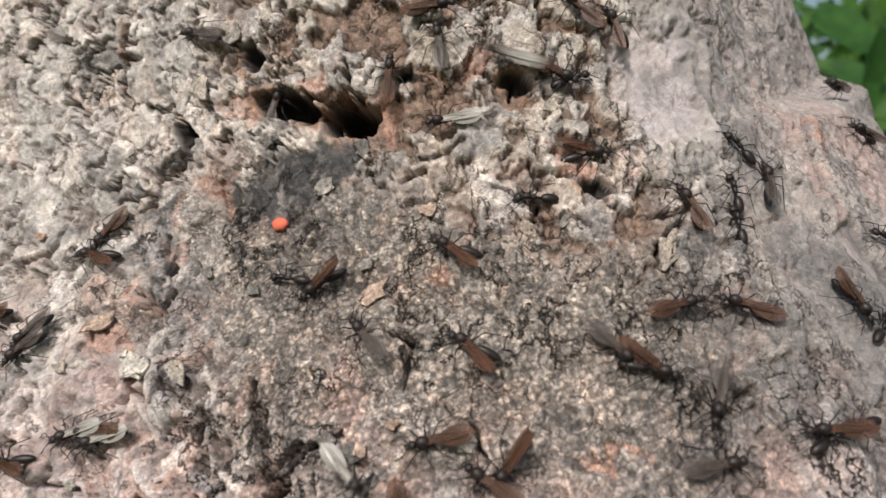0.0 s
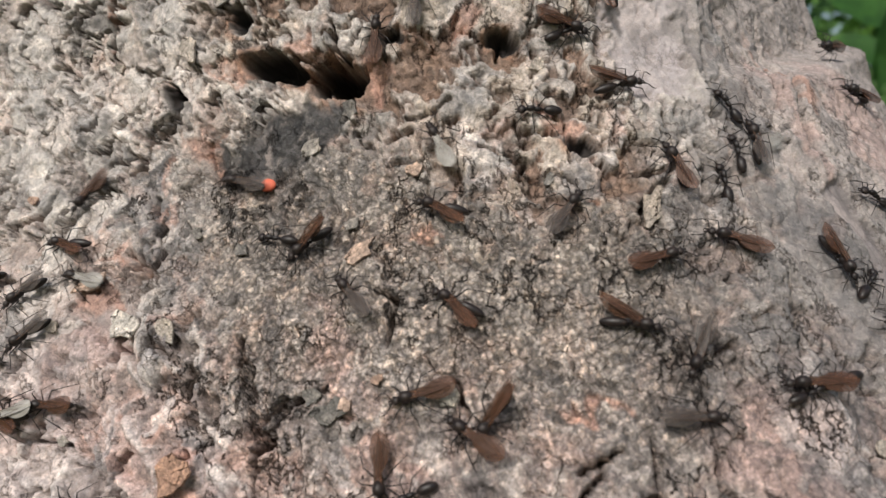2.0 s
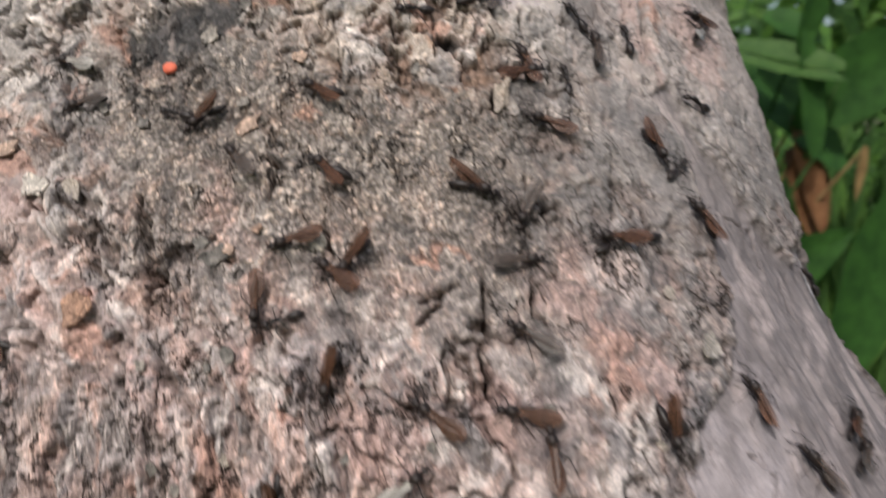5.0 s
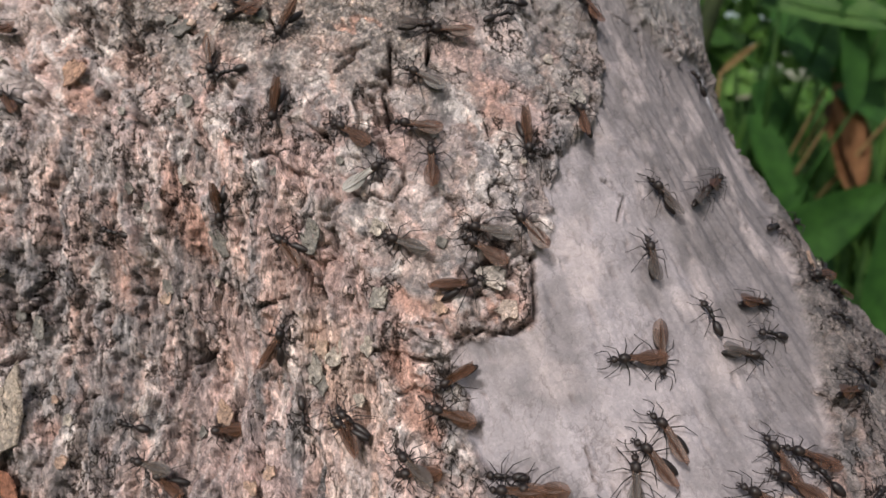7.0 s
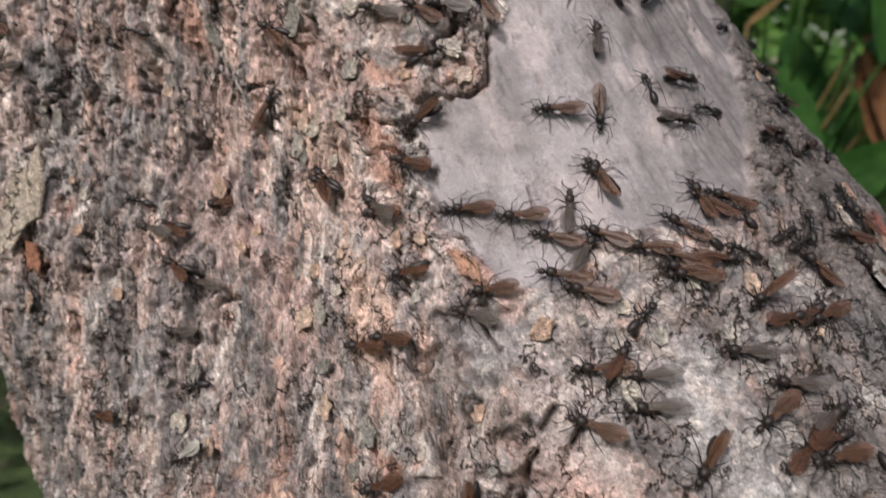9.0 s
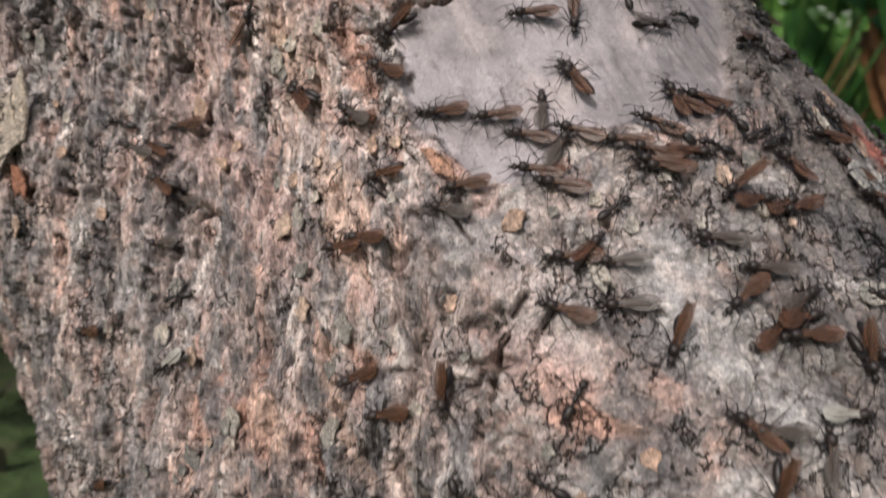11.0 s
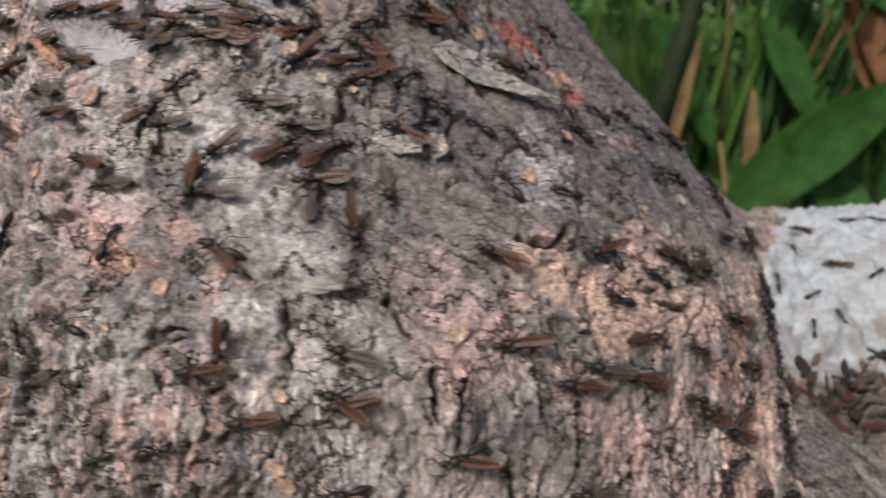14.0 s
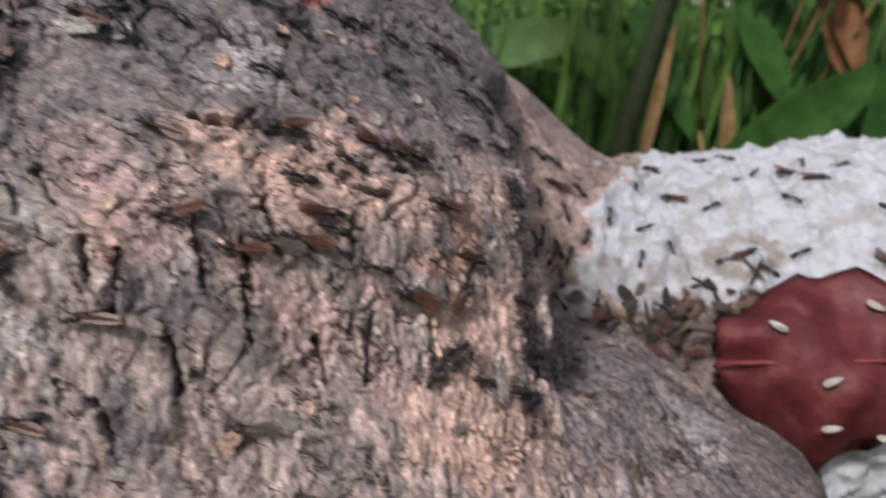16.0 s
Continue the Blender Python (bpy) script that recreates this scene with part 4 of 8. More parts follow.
    col = mixed(col, (0.42, 0.345, 0.295), ease(th + 0.1 * n2, -1.32, -1.18) * ease(-z, -0.478, -0.455) * (0.6 + 0.5 * n1))
    col = mixed(col, (0.26, 0.145, 0.09), rub * cleft * 0.7)
    col = col * (1 + 0.32 * slab * (qown - 0.5))[..., None]
    col = mixed(col, (0.44, 0.365, 0.28), rub * ease(n2 + 0.6 * (cown - 0.5), 0.0, 0.5) * 0.5)
    col = mixed(col, (0.20, 0.12, 0.078), rub * lone * 0.8)
    col = mixed(col, (0.31, 0.275, 0.238), gran * 0.55)
    col = mixed(col, (0.46, 0.42, 0.37), gran * (kown > 0.80) * ease(k2 - k1, 0.05, 0.3) * 0.6)
    col = mixed(col, (0.10, 0.098, 0.095), gran * (kown < 0.22) * ease(k2 - k1, 0.05, 0.3) * 0.4)
    col = mixed(col, (0.27, 0.248, 0.228), side * 0.6)
    # darker again low down on the right flank
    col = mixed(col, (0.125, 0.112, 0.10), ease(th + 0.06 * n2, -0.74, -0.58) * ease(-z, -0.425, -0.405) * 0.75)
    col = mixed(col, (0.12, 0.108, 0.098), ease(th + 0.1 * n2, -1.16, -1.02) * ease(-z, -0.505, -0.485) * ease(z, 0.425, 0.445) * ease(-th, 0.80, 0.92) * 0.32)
    # whole bark toned down towards the bottom
    lowly = ease(0.512 - z, 0.0, 0.03)
    col = col * (1 - 0.15 * lowly)[..., None]
    # dark inner bark and crevice shade, both put into the crack colour
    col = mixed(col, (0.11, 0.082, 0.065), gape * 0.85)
    # stains and patches
    for kind, t0, z0, ra, rb, rot in STAINS:
        c, s = math.cos(radians(rot)), math.sin(radians(rot))
        reach = 0.018 + 0.0012 * max(ra, rb)
        near = (np.abs(a - t0 * ROUND) < reach) & (np.abs(b - z0 * RISE) < reach)
        if not near.any():
            continue
        da, db = fx[near] - t0 * ROUND * mm, fy[near] - z0 * RISE * mm
        q = np.hypot((da * c + db * s) / max(ra, 0.8), (db * c - da * s) / max(rb, 0.8))
        q = q + 0.45 * n2[near] + 0.5 * (kown[near] - 0.5)
        w = ease(-q, -1.25, -0.55) * STRENGTH[kind]
        col[near] = mixed(col[near], TINTS[kind], w)
        if kind == "pale":
            h[near] += 0.5 * w
        if kind in ("orange", "red"):
            h[near] -= 0.4 * w
    # bare wood where the bark has come away
    rag = 0.0011 * fbm(a * mm / 3.5, b * mm / 3.5, 41, 4) + 0.0005 * (kown - 0.5)
    bare = ease(-(to_segments(a, b, BARE, True) + rag), -0.0006, 0.0006)
    top = ease(-(to_segments(a, b, BARE_TOP, True) + 2.5 * rag), -0.002, 0.002) * 0.8
    ux, uy = a * mm + lean, b * mm
    along, across = ux * 0.36 - uy * 0.93, ux * 0.93 + uy * 0.36
    streak = fbm(across / 1.1 + 0.5 * jx, along / 9, 42, 4, 0.65)
    hair = fbm(across / 0.9, along / 4.5, 47, 3, 0.7)
    wide = fbm(across / 5.0, along / 50, 43, 3)
    pits = ease(fbm(across / 1.6, along / 5, 44, 3), 0.55, 0.8)
    wood_h = 0.45 * swell - 1.7 + 0.13 * streak + (0.3 + 0.45 * ease(th, -1.2, -1.0)) * wide + 0.07 * hair - 0.5 * pits + 0.1 * fine
    wood = np.array((0.335, 0.300, 0.288)) * (1 + 0.05 * streak + 0.10 * wide + 0.04 * hair)[..., None]
    # random grey patches, plus the shading of the right half painted into the wood
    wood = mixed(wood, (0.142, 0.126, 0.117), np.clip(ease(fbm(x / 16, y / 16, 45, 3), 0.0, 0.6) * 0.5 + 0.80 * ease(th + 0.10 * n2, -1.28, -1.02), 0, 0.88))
    wood = mixed(wood, (0.45, 0.385, 0.35), ease(fbm(x / 12, y / 16, 46, 4), 0.0, 0.7) * 0.6)
    wood = mixed(wood, (0.16, 0.13, 0.12), pits * 0.35)
    wood = mixed(wood, (0.62, 0.60, 0.57), ease(-np.hypot((th + 0.74) * 70, (z - 0.583) * 140) + 0.4 * n2, -1.1, -0.6) * 0.8)
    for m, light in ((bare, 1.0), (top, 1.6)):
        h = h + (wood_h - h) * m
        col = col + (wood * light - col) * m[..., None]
    # smooth charred hollow under the crevice
    char = ease(-(to_segments(a, b, CHAR, True) + 1.5 * rag), -0.0012, 0.0012) * 0.92
    h = h + (0.5 * swell - 1.3 + 0.7 * grain + 2 * fine - h) * char
    col = mixed(col, (0.040, 0.041, 0.042), char * np.clip(0.98 + 0.3 * n2 - 0.3 * (kown > 0.85), 0, 1))
    # cracks
    for *v, pts in CRACKS:
        lo_a, hi_a = min(p[0] for p in pts) * ROUND - 0.012, max(p[0] for p in pts) * ROUND + 0.012
        lo_b, hi_b = min(p[1] for p in pts) * RISE - 0.012, max(p[1] for p in pts) * RISE + 0.012
        near = (a > lo_a) & (a < hi_a) & (b > lo_b) & (b < hi_b)
        if near.any():
            wob = 0.0007 * perlin(a[near] * mm / 2.0, b[near] * mm / 2.0, 51)
            d = to_segments(a[near] + wob, b[near] + wob, pts, False) * mm
            cut = np.exp(-(d / (0.48 * v[0] if v[0] < 2 else 0.62 * v[0])) ** 4)
            h[near] += 0.3 * np.exp(-((d - 1.6 * v[0]) / (1.2 * v[0])) ** 2) * (0.4 + (wob > 0)) - (1.3 * v[1] + 0.8) * cut
            # crevice shade painted along each crack in dark brown
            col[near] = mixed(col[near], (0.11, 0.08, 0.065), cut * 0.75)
    cavity = 0 * h
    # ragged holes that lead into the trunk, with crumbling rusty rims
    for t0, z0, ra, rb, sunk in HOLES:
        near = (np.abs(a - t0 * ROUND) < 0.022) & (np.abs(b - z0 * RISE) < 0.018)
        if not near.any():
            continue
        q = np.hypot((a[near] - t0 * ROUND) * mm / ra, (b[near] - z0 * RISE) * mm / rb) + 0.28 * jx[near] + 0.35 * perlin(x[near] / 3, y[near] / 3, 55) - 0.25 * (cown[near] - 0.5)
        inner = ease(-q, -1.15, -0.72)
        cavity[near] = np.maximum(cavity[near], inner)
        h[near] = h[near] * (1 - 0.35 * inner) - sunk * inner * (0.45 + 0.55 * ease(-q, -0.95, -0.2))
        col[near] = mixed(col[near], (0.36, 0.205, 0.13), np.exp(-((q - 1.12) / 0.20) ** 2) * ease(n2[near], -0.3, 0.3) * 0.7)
        # darkness inside the hole painted on as near black
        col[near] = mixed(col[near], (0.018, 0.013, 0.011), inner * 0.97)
    # beyond the cleft the trunk falls away behind the root
    past = th - (-0.60 - 2.4 * (0.454 - z))
    h = h - 38 * ease(past, 0.0, 0.16) * ease(-th, -0.9, -0.3) * ease(-z, -0.478, -0.452) * ease(z + 0.004 * n2, 0.390, 0.414)
    # low down the trunk flares out into the root
    h = h + 40 * ease(0.399 - z + 0.003 * n2, 0.0, 0.06) * ease(th, -0.95, -0.40) * ease(-th, -0.6, -0.1)
    # the limb side stands back above the shoulder
    h = h - 9 * ease(z - 0.03 * (th + 0.9), 0.641, 0.649) * ease(th, -1.13, -0.86)
    upper = ease(z, 0.585, 0.61)
    rough = 1 - 0.72 * np.maximum(bare, top) - (0.38 * slab + 0.2 * rub + 0.4 * side) * (1 - np.maximum(bare, top)) - 0.7 * cavity
    return h / mm, fibre - gran, np.concatenate([np.clip(col * np.stack([0.90 - 0.005 * upper, 0.90 + 0 * upper, 0.99 - 0.03 * upper], -1), 0.02, 0.85), rough[..., None]], -1)


def grid_mesh(name, pts, faces_wrap, mat, tone=None):
    nz, nt = pts.shape[:2]
    idx = np.arange(nz * nt).reshape(nz, nt)
    if faces_wrap:
        nxt = np.roll(idx, -1, 1)
        q = np.stack([idx[:-1], nxt[:-1], nxt[1:], idx[1:]], -1).reshape(-1, 4)
    else:
        q = np.stack([idx[:-1, :-1], idx[:-1, 1:], idx[1:, 1:], idx[1:, :-1]], -1).reshape(-1, 4)
    me = bpy.data.meshes.new(name)
    me.vertices.add(nz * nt)
    me.vertices.foreach_set("co", pts.reshape(-1).astype(np.float32))
    me.loops.add(q.size)
    me.loops.foreach_set("vertex_index", q.reshape(-1).astype(np.int32))
    me.polygons.add(len(q))
    me.polygons.foreach_set("loop_start", np.arange(0, q.size, 4, dtype=np.int32))
    me.polygons.foreach_set("use_smooth", np.ones(len(q), dtype=bool))
    me.update(calc_edges=True)
    if tone is not None:
        at = me.attributes.new("tone", "FLOAT_COLOR", "POINT")
        c = np.ones((nz * nt, 4), np.float32)
        c[:, :tone.shape[-1]] = tone.reshape(-1, tone.shape[-1])
        at.data.foreach_set("color", c.reshape(-1))
    me.materials.append(mat)
    return me


def surface_normal(p, wrap):
    d1 = np.roll(p, -1, 1) - np.roll(p, 1, 1) if wrap else np.gradient(p, axis=1)
    n = np.cross(d1, np.gradient(p, axis=0))
    return n / (np.linalg.norm(n, axis=-1, keepdims=True) + 1e-12)


def thing(name, label, category, at=(0, 0, 0), group="", kind=""):
    ob = new(name)
    ob.location = at
    ob.empty_display_size = 0.01
    return tagged(ob, label, category, group, kind)


def hang(name, me, parent, label=""):
    ob = new(name, me)
    ob.parent = parent
    return tagged(ob, label)


def part(name, bm, mat, parent, label="", smooth=True):
    me = bpy.data.meshes.new(name)
    bm.to_mesh(me)
    bm.free()
    for p in me.polygons:
        p.use_smooth = smooth
    me.materials.append(mat)
    return hang(name, me, parent, label)


# ---- the tree ----
tree = thing("tree", "grey-brown tree trunk with flaking bark and a bare patch", "tree")
TH = np.concatenate([np.linspace(-2.72, 0.02, 940), np.linspace(0.07, 3.48, 70)])
ZZ = np.concatenate([np.linspace(0.0, 0.362, 36), np.linspace(0.3665, 0.685, 800), np.linspace(0.69, 2.4, 40)])
gt, gz = np.meshgrid(TH, ZZ)
trunk_pts = trunk_point(gt, gz)
slices = [bark(gt[i:i + 30], gz[i:i + 30]) for i in range(0, len(ZZ), 30)]
relief, weave, tones = (np.concatenate(q) for q in zip(*slices))
outward = np.stack([np.cos(gt), np.sin(gt), 0 * gt], -1)
push = 0.85 * surface_normal(trunk_pts, True) + 0.15 * outward
trunk_pts = trunk_pts + push / np.linalg.norm(push, axis=-1, keepdims=True) * relief[..., None]
trunk_pts[-1] = trunk_pts[-1].mean(0)
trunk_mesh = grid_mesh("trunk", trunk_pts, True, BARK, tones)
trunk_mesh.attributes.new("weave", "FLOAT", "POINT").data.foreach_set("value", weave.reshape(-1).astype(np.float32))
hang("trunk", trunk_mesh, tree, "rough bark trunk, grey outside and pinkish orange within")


def on_bark(th, z):
    """Place and outward normal of the bark, smoothed over an ant's stance."""
    i, j = int(np.argmin(np.abs(ZZ - z))), int(np.argmin(np.abs(TH - th)))
    p = trunk_point(np.array([[th - 0.02, th, th + 0.02]] * 3), np.array([[z - 0.003] * 3, [z] * 3, [z + 0.003] * 3]))
    n = surface_normal(p, False)[1, 1]
    k = np.maximum(relief[max(i - 4, 0):i + 5, max(j - 4, 0):j + 5], -0.0035)
    push = 0.85 * n + 0.15 * np.array((math.cos(th), math.sin(th), 0))
    return Vector(p[1, 1] + push / np.linalg.norm(push) * float(k.mean() + 0.35 * k.std())), Vector(n)


# ---- white-crusted root that leaves the trunk low down ----
ROOT_LINE = [(0.10, 0.055, 0.330), (0.20, 0.072, 0.344), (0.30, 0.072, 0.360), (0.42, 0.062, 0.368), (0.62, 0.08, 0.33), (0.90, 0.13, 0.18), (1.15, 0.18, -0.02)]


def root_point(s, ph):
    """s runs along the root, ph round it: 0 at the top, positive towards the open side."""
    p = np.array(ROOT_LINE)
    k = np.clip(np.floor(s).astype(int), 0, len(p) - 2)
    f = s - k
    pm, p0, p1, p2 = p[np.maximum(k - 1, 0)], p[k], p[k + 1], p[np.minimum(k + 2, len(p) - 1)]
    f = f[..., None]
    c = 0.5 * (2 * p0 + (p1 - pm) * f + (2 * pm - 5 * p0 + 4 * p1 - p2) * f ** 2 + (3 * p0 - 3 * p1 + p2 - pm) * f ** 3)
    r = 0.094 - 0.006 * s + 0.05 * ease(0.262 - c[..., 0], 0, 0.07) * (0.02 + 0.98 * np.maximum(np.cos(ph), 0) ** 5)
    return c + r[..., None] * np.stack([0 * ph, -np.sin(ph), np.cos(ph)], -1)


rs = np.concatenate([np.linspace(0, 0.9, 40), np.linspace(0.905, 3.4, 360), np.linspace(3.45, 6, 50)])
rp = np.concatenate([np.linspace(-1.2, 2.3, 250), np.linspace(2.33, 5.05, 50)])
gp, gs = np.meshgrid(rp, rs)
root_pts = root_point(gs, gp)
xx, yy = root_pts[..., 0] * 1000, gp * 85
g1, g2, gown = cells(xx / 5 + fbm(xx / 8, yy / 8, 60, 2) * 0.5, yy / 5, 61)
k1, k2, kown = cells(xx / 2.4, yy / 2.4, 62)
swell = fbm(xx / 28, yy / 24, 63, 4)
flake = fbm(xx / 11, yy / 11, 64, 4) * 3 + 10
flake = np.floor(flake) + ease(flake - np.floor(flake), 0, 0.2) - 10
edge = 0.262 - 0.043 * gp + 0.010 * fbm(xx / 14, yy / 14, 65, 4)
lower = np.maximum(0.97 + 0.14 * fbm(xx / 18, yy / 18, 66, 4), (root_pts[..., 0] > 0.300) * 2.2)
crust = ease(root_pts[..., 0] - edge, -0.0012, 0.0012) * ease(lower - gp, -0.03, 0.03)
sleek = ease(0.262 - root_pts[..., 0], 0, 0.012) * ease(1.0 - gp, 0, 0.3)
root_rel = 3.2 * swell * (1 - 0.6 * sleek) + (1 - 0.75 * sleek) * (1 - crust) * (flake * 0.9 + 1.0 * gown + ease(g2 - g1, 0, 0.2) * 0.9 + 0.5 * (1 - k1)) + crust * (1.6 + 0.9 * flake + 1.6 * fbm(xx / 11, yy / 9, 75, 3) + 0.5 * fbm(xx / 3, yy / 3, 67, 3))
strand = fbm(xx / 26 + 0.4 * swell, yy / 4.5, 69, 4)
root_rel = root_rel + (1 - crust) * (1 - sleek) * (1.8 * strand - 1.6 * (1 - ease(np.abs(strand + 0.1), 0.02, 0.12)))
root_col = np.array((0.19, 0.162, 0.142)) * (0.7 + 0.6 * gown)[..., None]
root_col = mixed(root_col, (0.34, 0.26, 0.21), ease(swell + 0.5 * strand, 0.1, 0.7) * 0.7)
root_col = mixed(root_col, (0.13, 0.125, 0.12), ease(-strand, 0.15, 0.5) * 0.6)
root_col = mixed(root_col, (0.25, 0.245, 0.24), ease(root_pts[..., 0] + 0.012 * fbm(xx / 20, yy / 20, 70, 3), 0.262, 0.280) * ease(gp, 1.2, 1.45) * 0.75)
# darker brown band below the crust
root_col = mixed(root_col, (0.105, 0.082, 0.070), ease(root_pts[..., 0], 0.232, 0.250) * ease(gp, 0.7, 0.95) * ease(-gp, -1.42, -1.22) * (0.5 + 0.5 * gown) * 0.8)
root_col = mixed(root_col, (0.30, 0.225, 0.20), sleek * 0.85)
white = np.array((0.35, 0.367, 0.39)) * (0.92 + 0.12 * kown)[..., None]
white = mixed(white, (0.23, 0.225, 0.22), ease(fbm(xx / 14, yy / 7, 68, 4), 0.05, 0.45) * 0.6)
# crust greyer along its lower left edge
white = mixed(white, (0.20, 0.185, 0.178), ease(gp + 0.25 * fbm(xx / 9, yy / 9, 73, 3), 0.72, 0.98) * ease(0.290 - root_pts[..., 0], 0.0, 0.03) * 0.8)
knot = np.hypot((xx - 285) / 13, (yy - 70) / 9) + 0.25 * fbm(xx / 6, yy / 6, 74, 3)
white = mixed(white, (0.19, 0.172, 0.15), ease(-np.abs(knot - 0.8), -0.35, -0.1) * 0.85)
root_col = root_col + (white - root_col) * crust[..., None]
root_n = -surface_normal(root_pts, True)
root_n = root_n * np.sign(np.sum(root_n * (root_pts - root_point(gs, gp + np.pi)), -1, keepdims=True))
root_rel = root_rel / 1000
root_pts = root_pts + root_n * root_rel[..., None]
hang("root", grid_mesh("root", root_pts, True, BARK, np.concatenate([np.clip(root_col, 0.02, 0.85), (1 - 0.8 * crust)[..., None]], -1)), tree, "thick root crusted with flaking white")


def on_root(x, ph):
    """Place and normal on the root at x metres along and ph round it."""
    j = int(np.argmin(np.abs(rp - ph)))
    i = int(np.argmin(np.abs(root_pts[:, j, 0] - x)))
    return Vector(root_pts[i, j]), Vector(root_n[i, j])


def stance(place, normal, heading, lift=0.0):
    """A pose on a surface: x ahead, z outward; heading in degrees, 0 to the right, 90 uphill."""
    up = (Vector((0, 0, 1)) - normal * normal.z).normalized()
    right = up.cross(normal)
    ahead = right * math.cos(radians(heading)) + up * math.sin(radians(heading))
    m = Matrix((ahead, normal.cross(ahead), normal)).transposed().to_4x4()
    m.translation = place + normal * lift
    return m


# ---- loose flakes that stand off the bark ----
def bark_flake(th, z, long, wide, heading, tilt, tone, label=""):
    rng = random.Random(int(th * 9973) + int(z * 99991))
    bm = bmesh.new()
    n, rows = 11, []
    for lvl in (0.0, 1.0):
        ring = []
        for i in range(n):
            q = 6.2832 * i / n
            rr = 1 + 0.75 * (rng.random() - 0.5) if lvl == 0 else 0.96
            if lvl:
                v = rows[0][i].co
                ring.append(bm.verts.new((v.x * rr, v.y * rr, v.z + 0.00035)))
            else:
                px, py = math.cos(q) * long * rr, math.sin(q) * wide * rr
                ring.append(bm.verts.new((px, py, 0.10 * (px * px / long + py * py / wide) + (px + long) * tilt)))
        rows.append(ring)
    for i in range(n):
        j = (i + 1) % n
        bm.faces.new((rows[0][i], rows[0][j], rows[1][j], rows[1][i]))
    c0, c1 = bm.verts.new((0, 0, long * tilt)), bm.verts.new((0, 0, long * tilt + 0.00035))
    for i in range(n):
        j = (i + 1) % n
        bm.faces.new((c0, rows[0][j], rows[0][i]))
        bm.faces.new((c1, rows[1][i], rows[1][j]))
    ob = part("bark_flake", bm, BARK, tree, label, False)
    at = ob.data.attributes.new("tone", "FLOAT_COLOR", "POINT")
    for i in range(len(ob.data.vertices)):
        k = 0.8 + 0.4 * rng.random()
        at.data[i].color = (tone[0] * k, tone[1] * k, tone[2] * k, 1)
    p, nn = on_bark(th, z)
    ob.matrix_basis = stance(p, nn, heading, 0.0002)


bark_flake(-1.405, 0.5432, 0.0034, 0.0024, -30, 0.12, (0.38, 0.335, 0.305), "pale lifted bark chip")
bark_flake(-1.400, 0.538, 0.0022, 0.0019, 20, 0.2, (0.38, 0.305, 0.265), "pale lifted bark chip")
bark_flake(-1.494, 0.503, 0.0040, 0.0016, 140, 0.35, (0.35, 0.20, 0.145), "orange curled bark chip")
bark_flake(-2.286, 0.493, 0.0036, 0.0028, 80, 0.2, (0.26, 0.12, 0.08), "rust-brown bark chip")
bark_flake(-1.622, 0.5903, 0.0019, 0.0016, 10, 0.05, (0.46, 0.43, 0.38), "whitish bark chip")
bark_flake(-0.822, 0.4109, 0.0055, 0.0016, 95, 0.25, (0.36, 0.33, 0.30), "pale splinter")
bark_flake(-0.955, 0.4975, 0.0130, 0.0046, -42, 0.05, (0.27, 0.255, 0.245), "grey bark plate")
bark_flake(-1.121, 0.485, 0.0032, 0.0022, -20, 0.1, (0.31, 0.29, 0.265), "whitish bark chip")
bark_flake(-1.377, 0.4895, 0.0058, 0.0015, -65, 0.1, (0.33, 0.30, 0.27), "pale splinter")
bark_flake(-2.258, 0.5055, 0.0115, 0.0056, 72, 0.06, (0.33, 0.28, 0.24), "cream bark plate")
bark_flake(-1.991, 0.5777, 0.0034, 0.0028, 30, 0.15, (0.36, 0.225, 0.165), "orange bark chip")
bark_flake(-2.049, 0.5969, 0.0036, 0.0024, -20, 0.1, (0.50, 0.46, 0.42), "pale bark chip")
bark_flake(-1.306, 0.6156, 0.0036, 0.0014, 75, 0.3, (0.36, 0.31, 0.27))
chips = random.Random(11)
for _ in range(330):
    th, z = chips.uniform(-2.35, -0.75), chips.uniform(0.40, 0.665)
    big = chips.random()
    tone = chips.choice([(0.30, 0.275, 0.25), (0.38, 0.335, 0.295), (0.37, 0.255, 0.20), (0.22, 0.205, 0.19), (0.42, 0.31, 0.25), (0.16, 0.15, 0.14)])
    on_wood = to_segments(np.array([th * ROUND]), np.array([z * RISE]), BARE, True)[0] < 0.002
    calm_part = th > -1.3 and z > 0.59
    if not on_wood and not calm_part and (z < 0.575 or chips.random() < 0.4):
        bark_flake(th, z, 0.0009 + 0.0021 * big ** 2, 0.0007 + 0.0011 * big, chips.uniform(50, 130) if z < 0.56 else chips.uniform(0, 360), chips.uniform(0.02, 0.28), tone)

p, nn = on_bark(-1.8064, 0.6201)
scale = thing("gall", "small round coral-red gall on the dark bark", "gall", p)
bm = bmesh.new()
bmesh.ops.create_icosphere(bm, subdivisions=3, radius=0.0014)
for v in bm.verts:
    v.co = Vector((v.co.x * 1.05, v.co.y * 0.85, max(v.co.z, -0.0004) * 0.5)) * (1 + 0.12 * noise.noise(v.co * 1500))
ob = part("cap", bm, CORAL, scale)
scale.matrix_basis = stance(p, nn, 0, 0.0004)

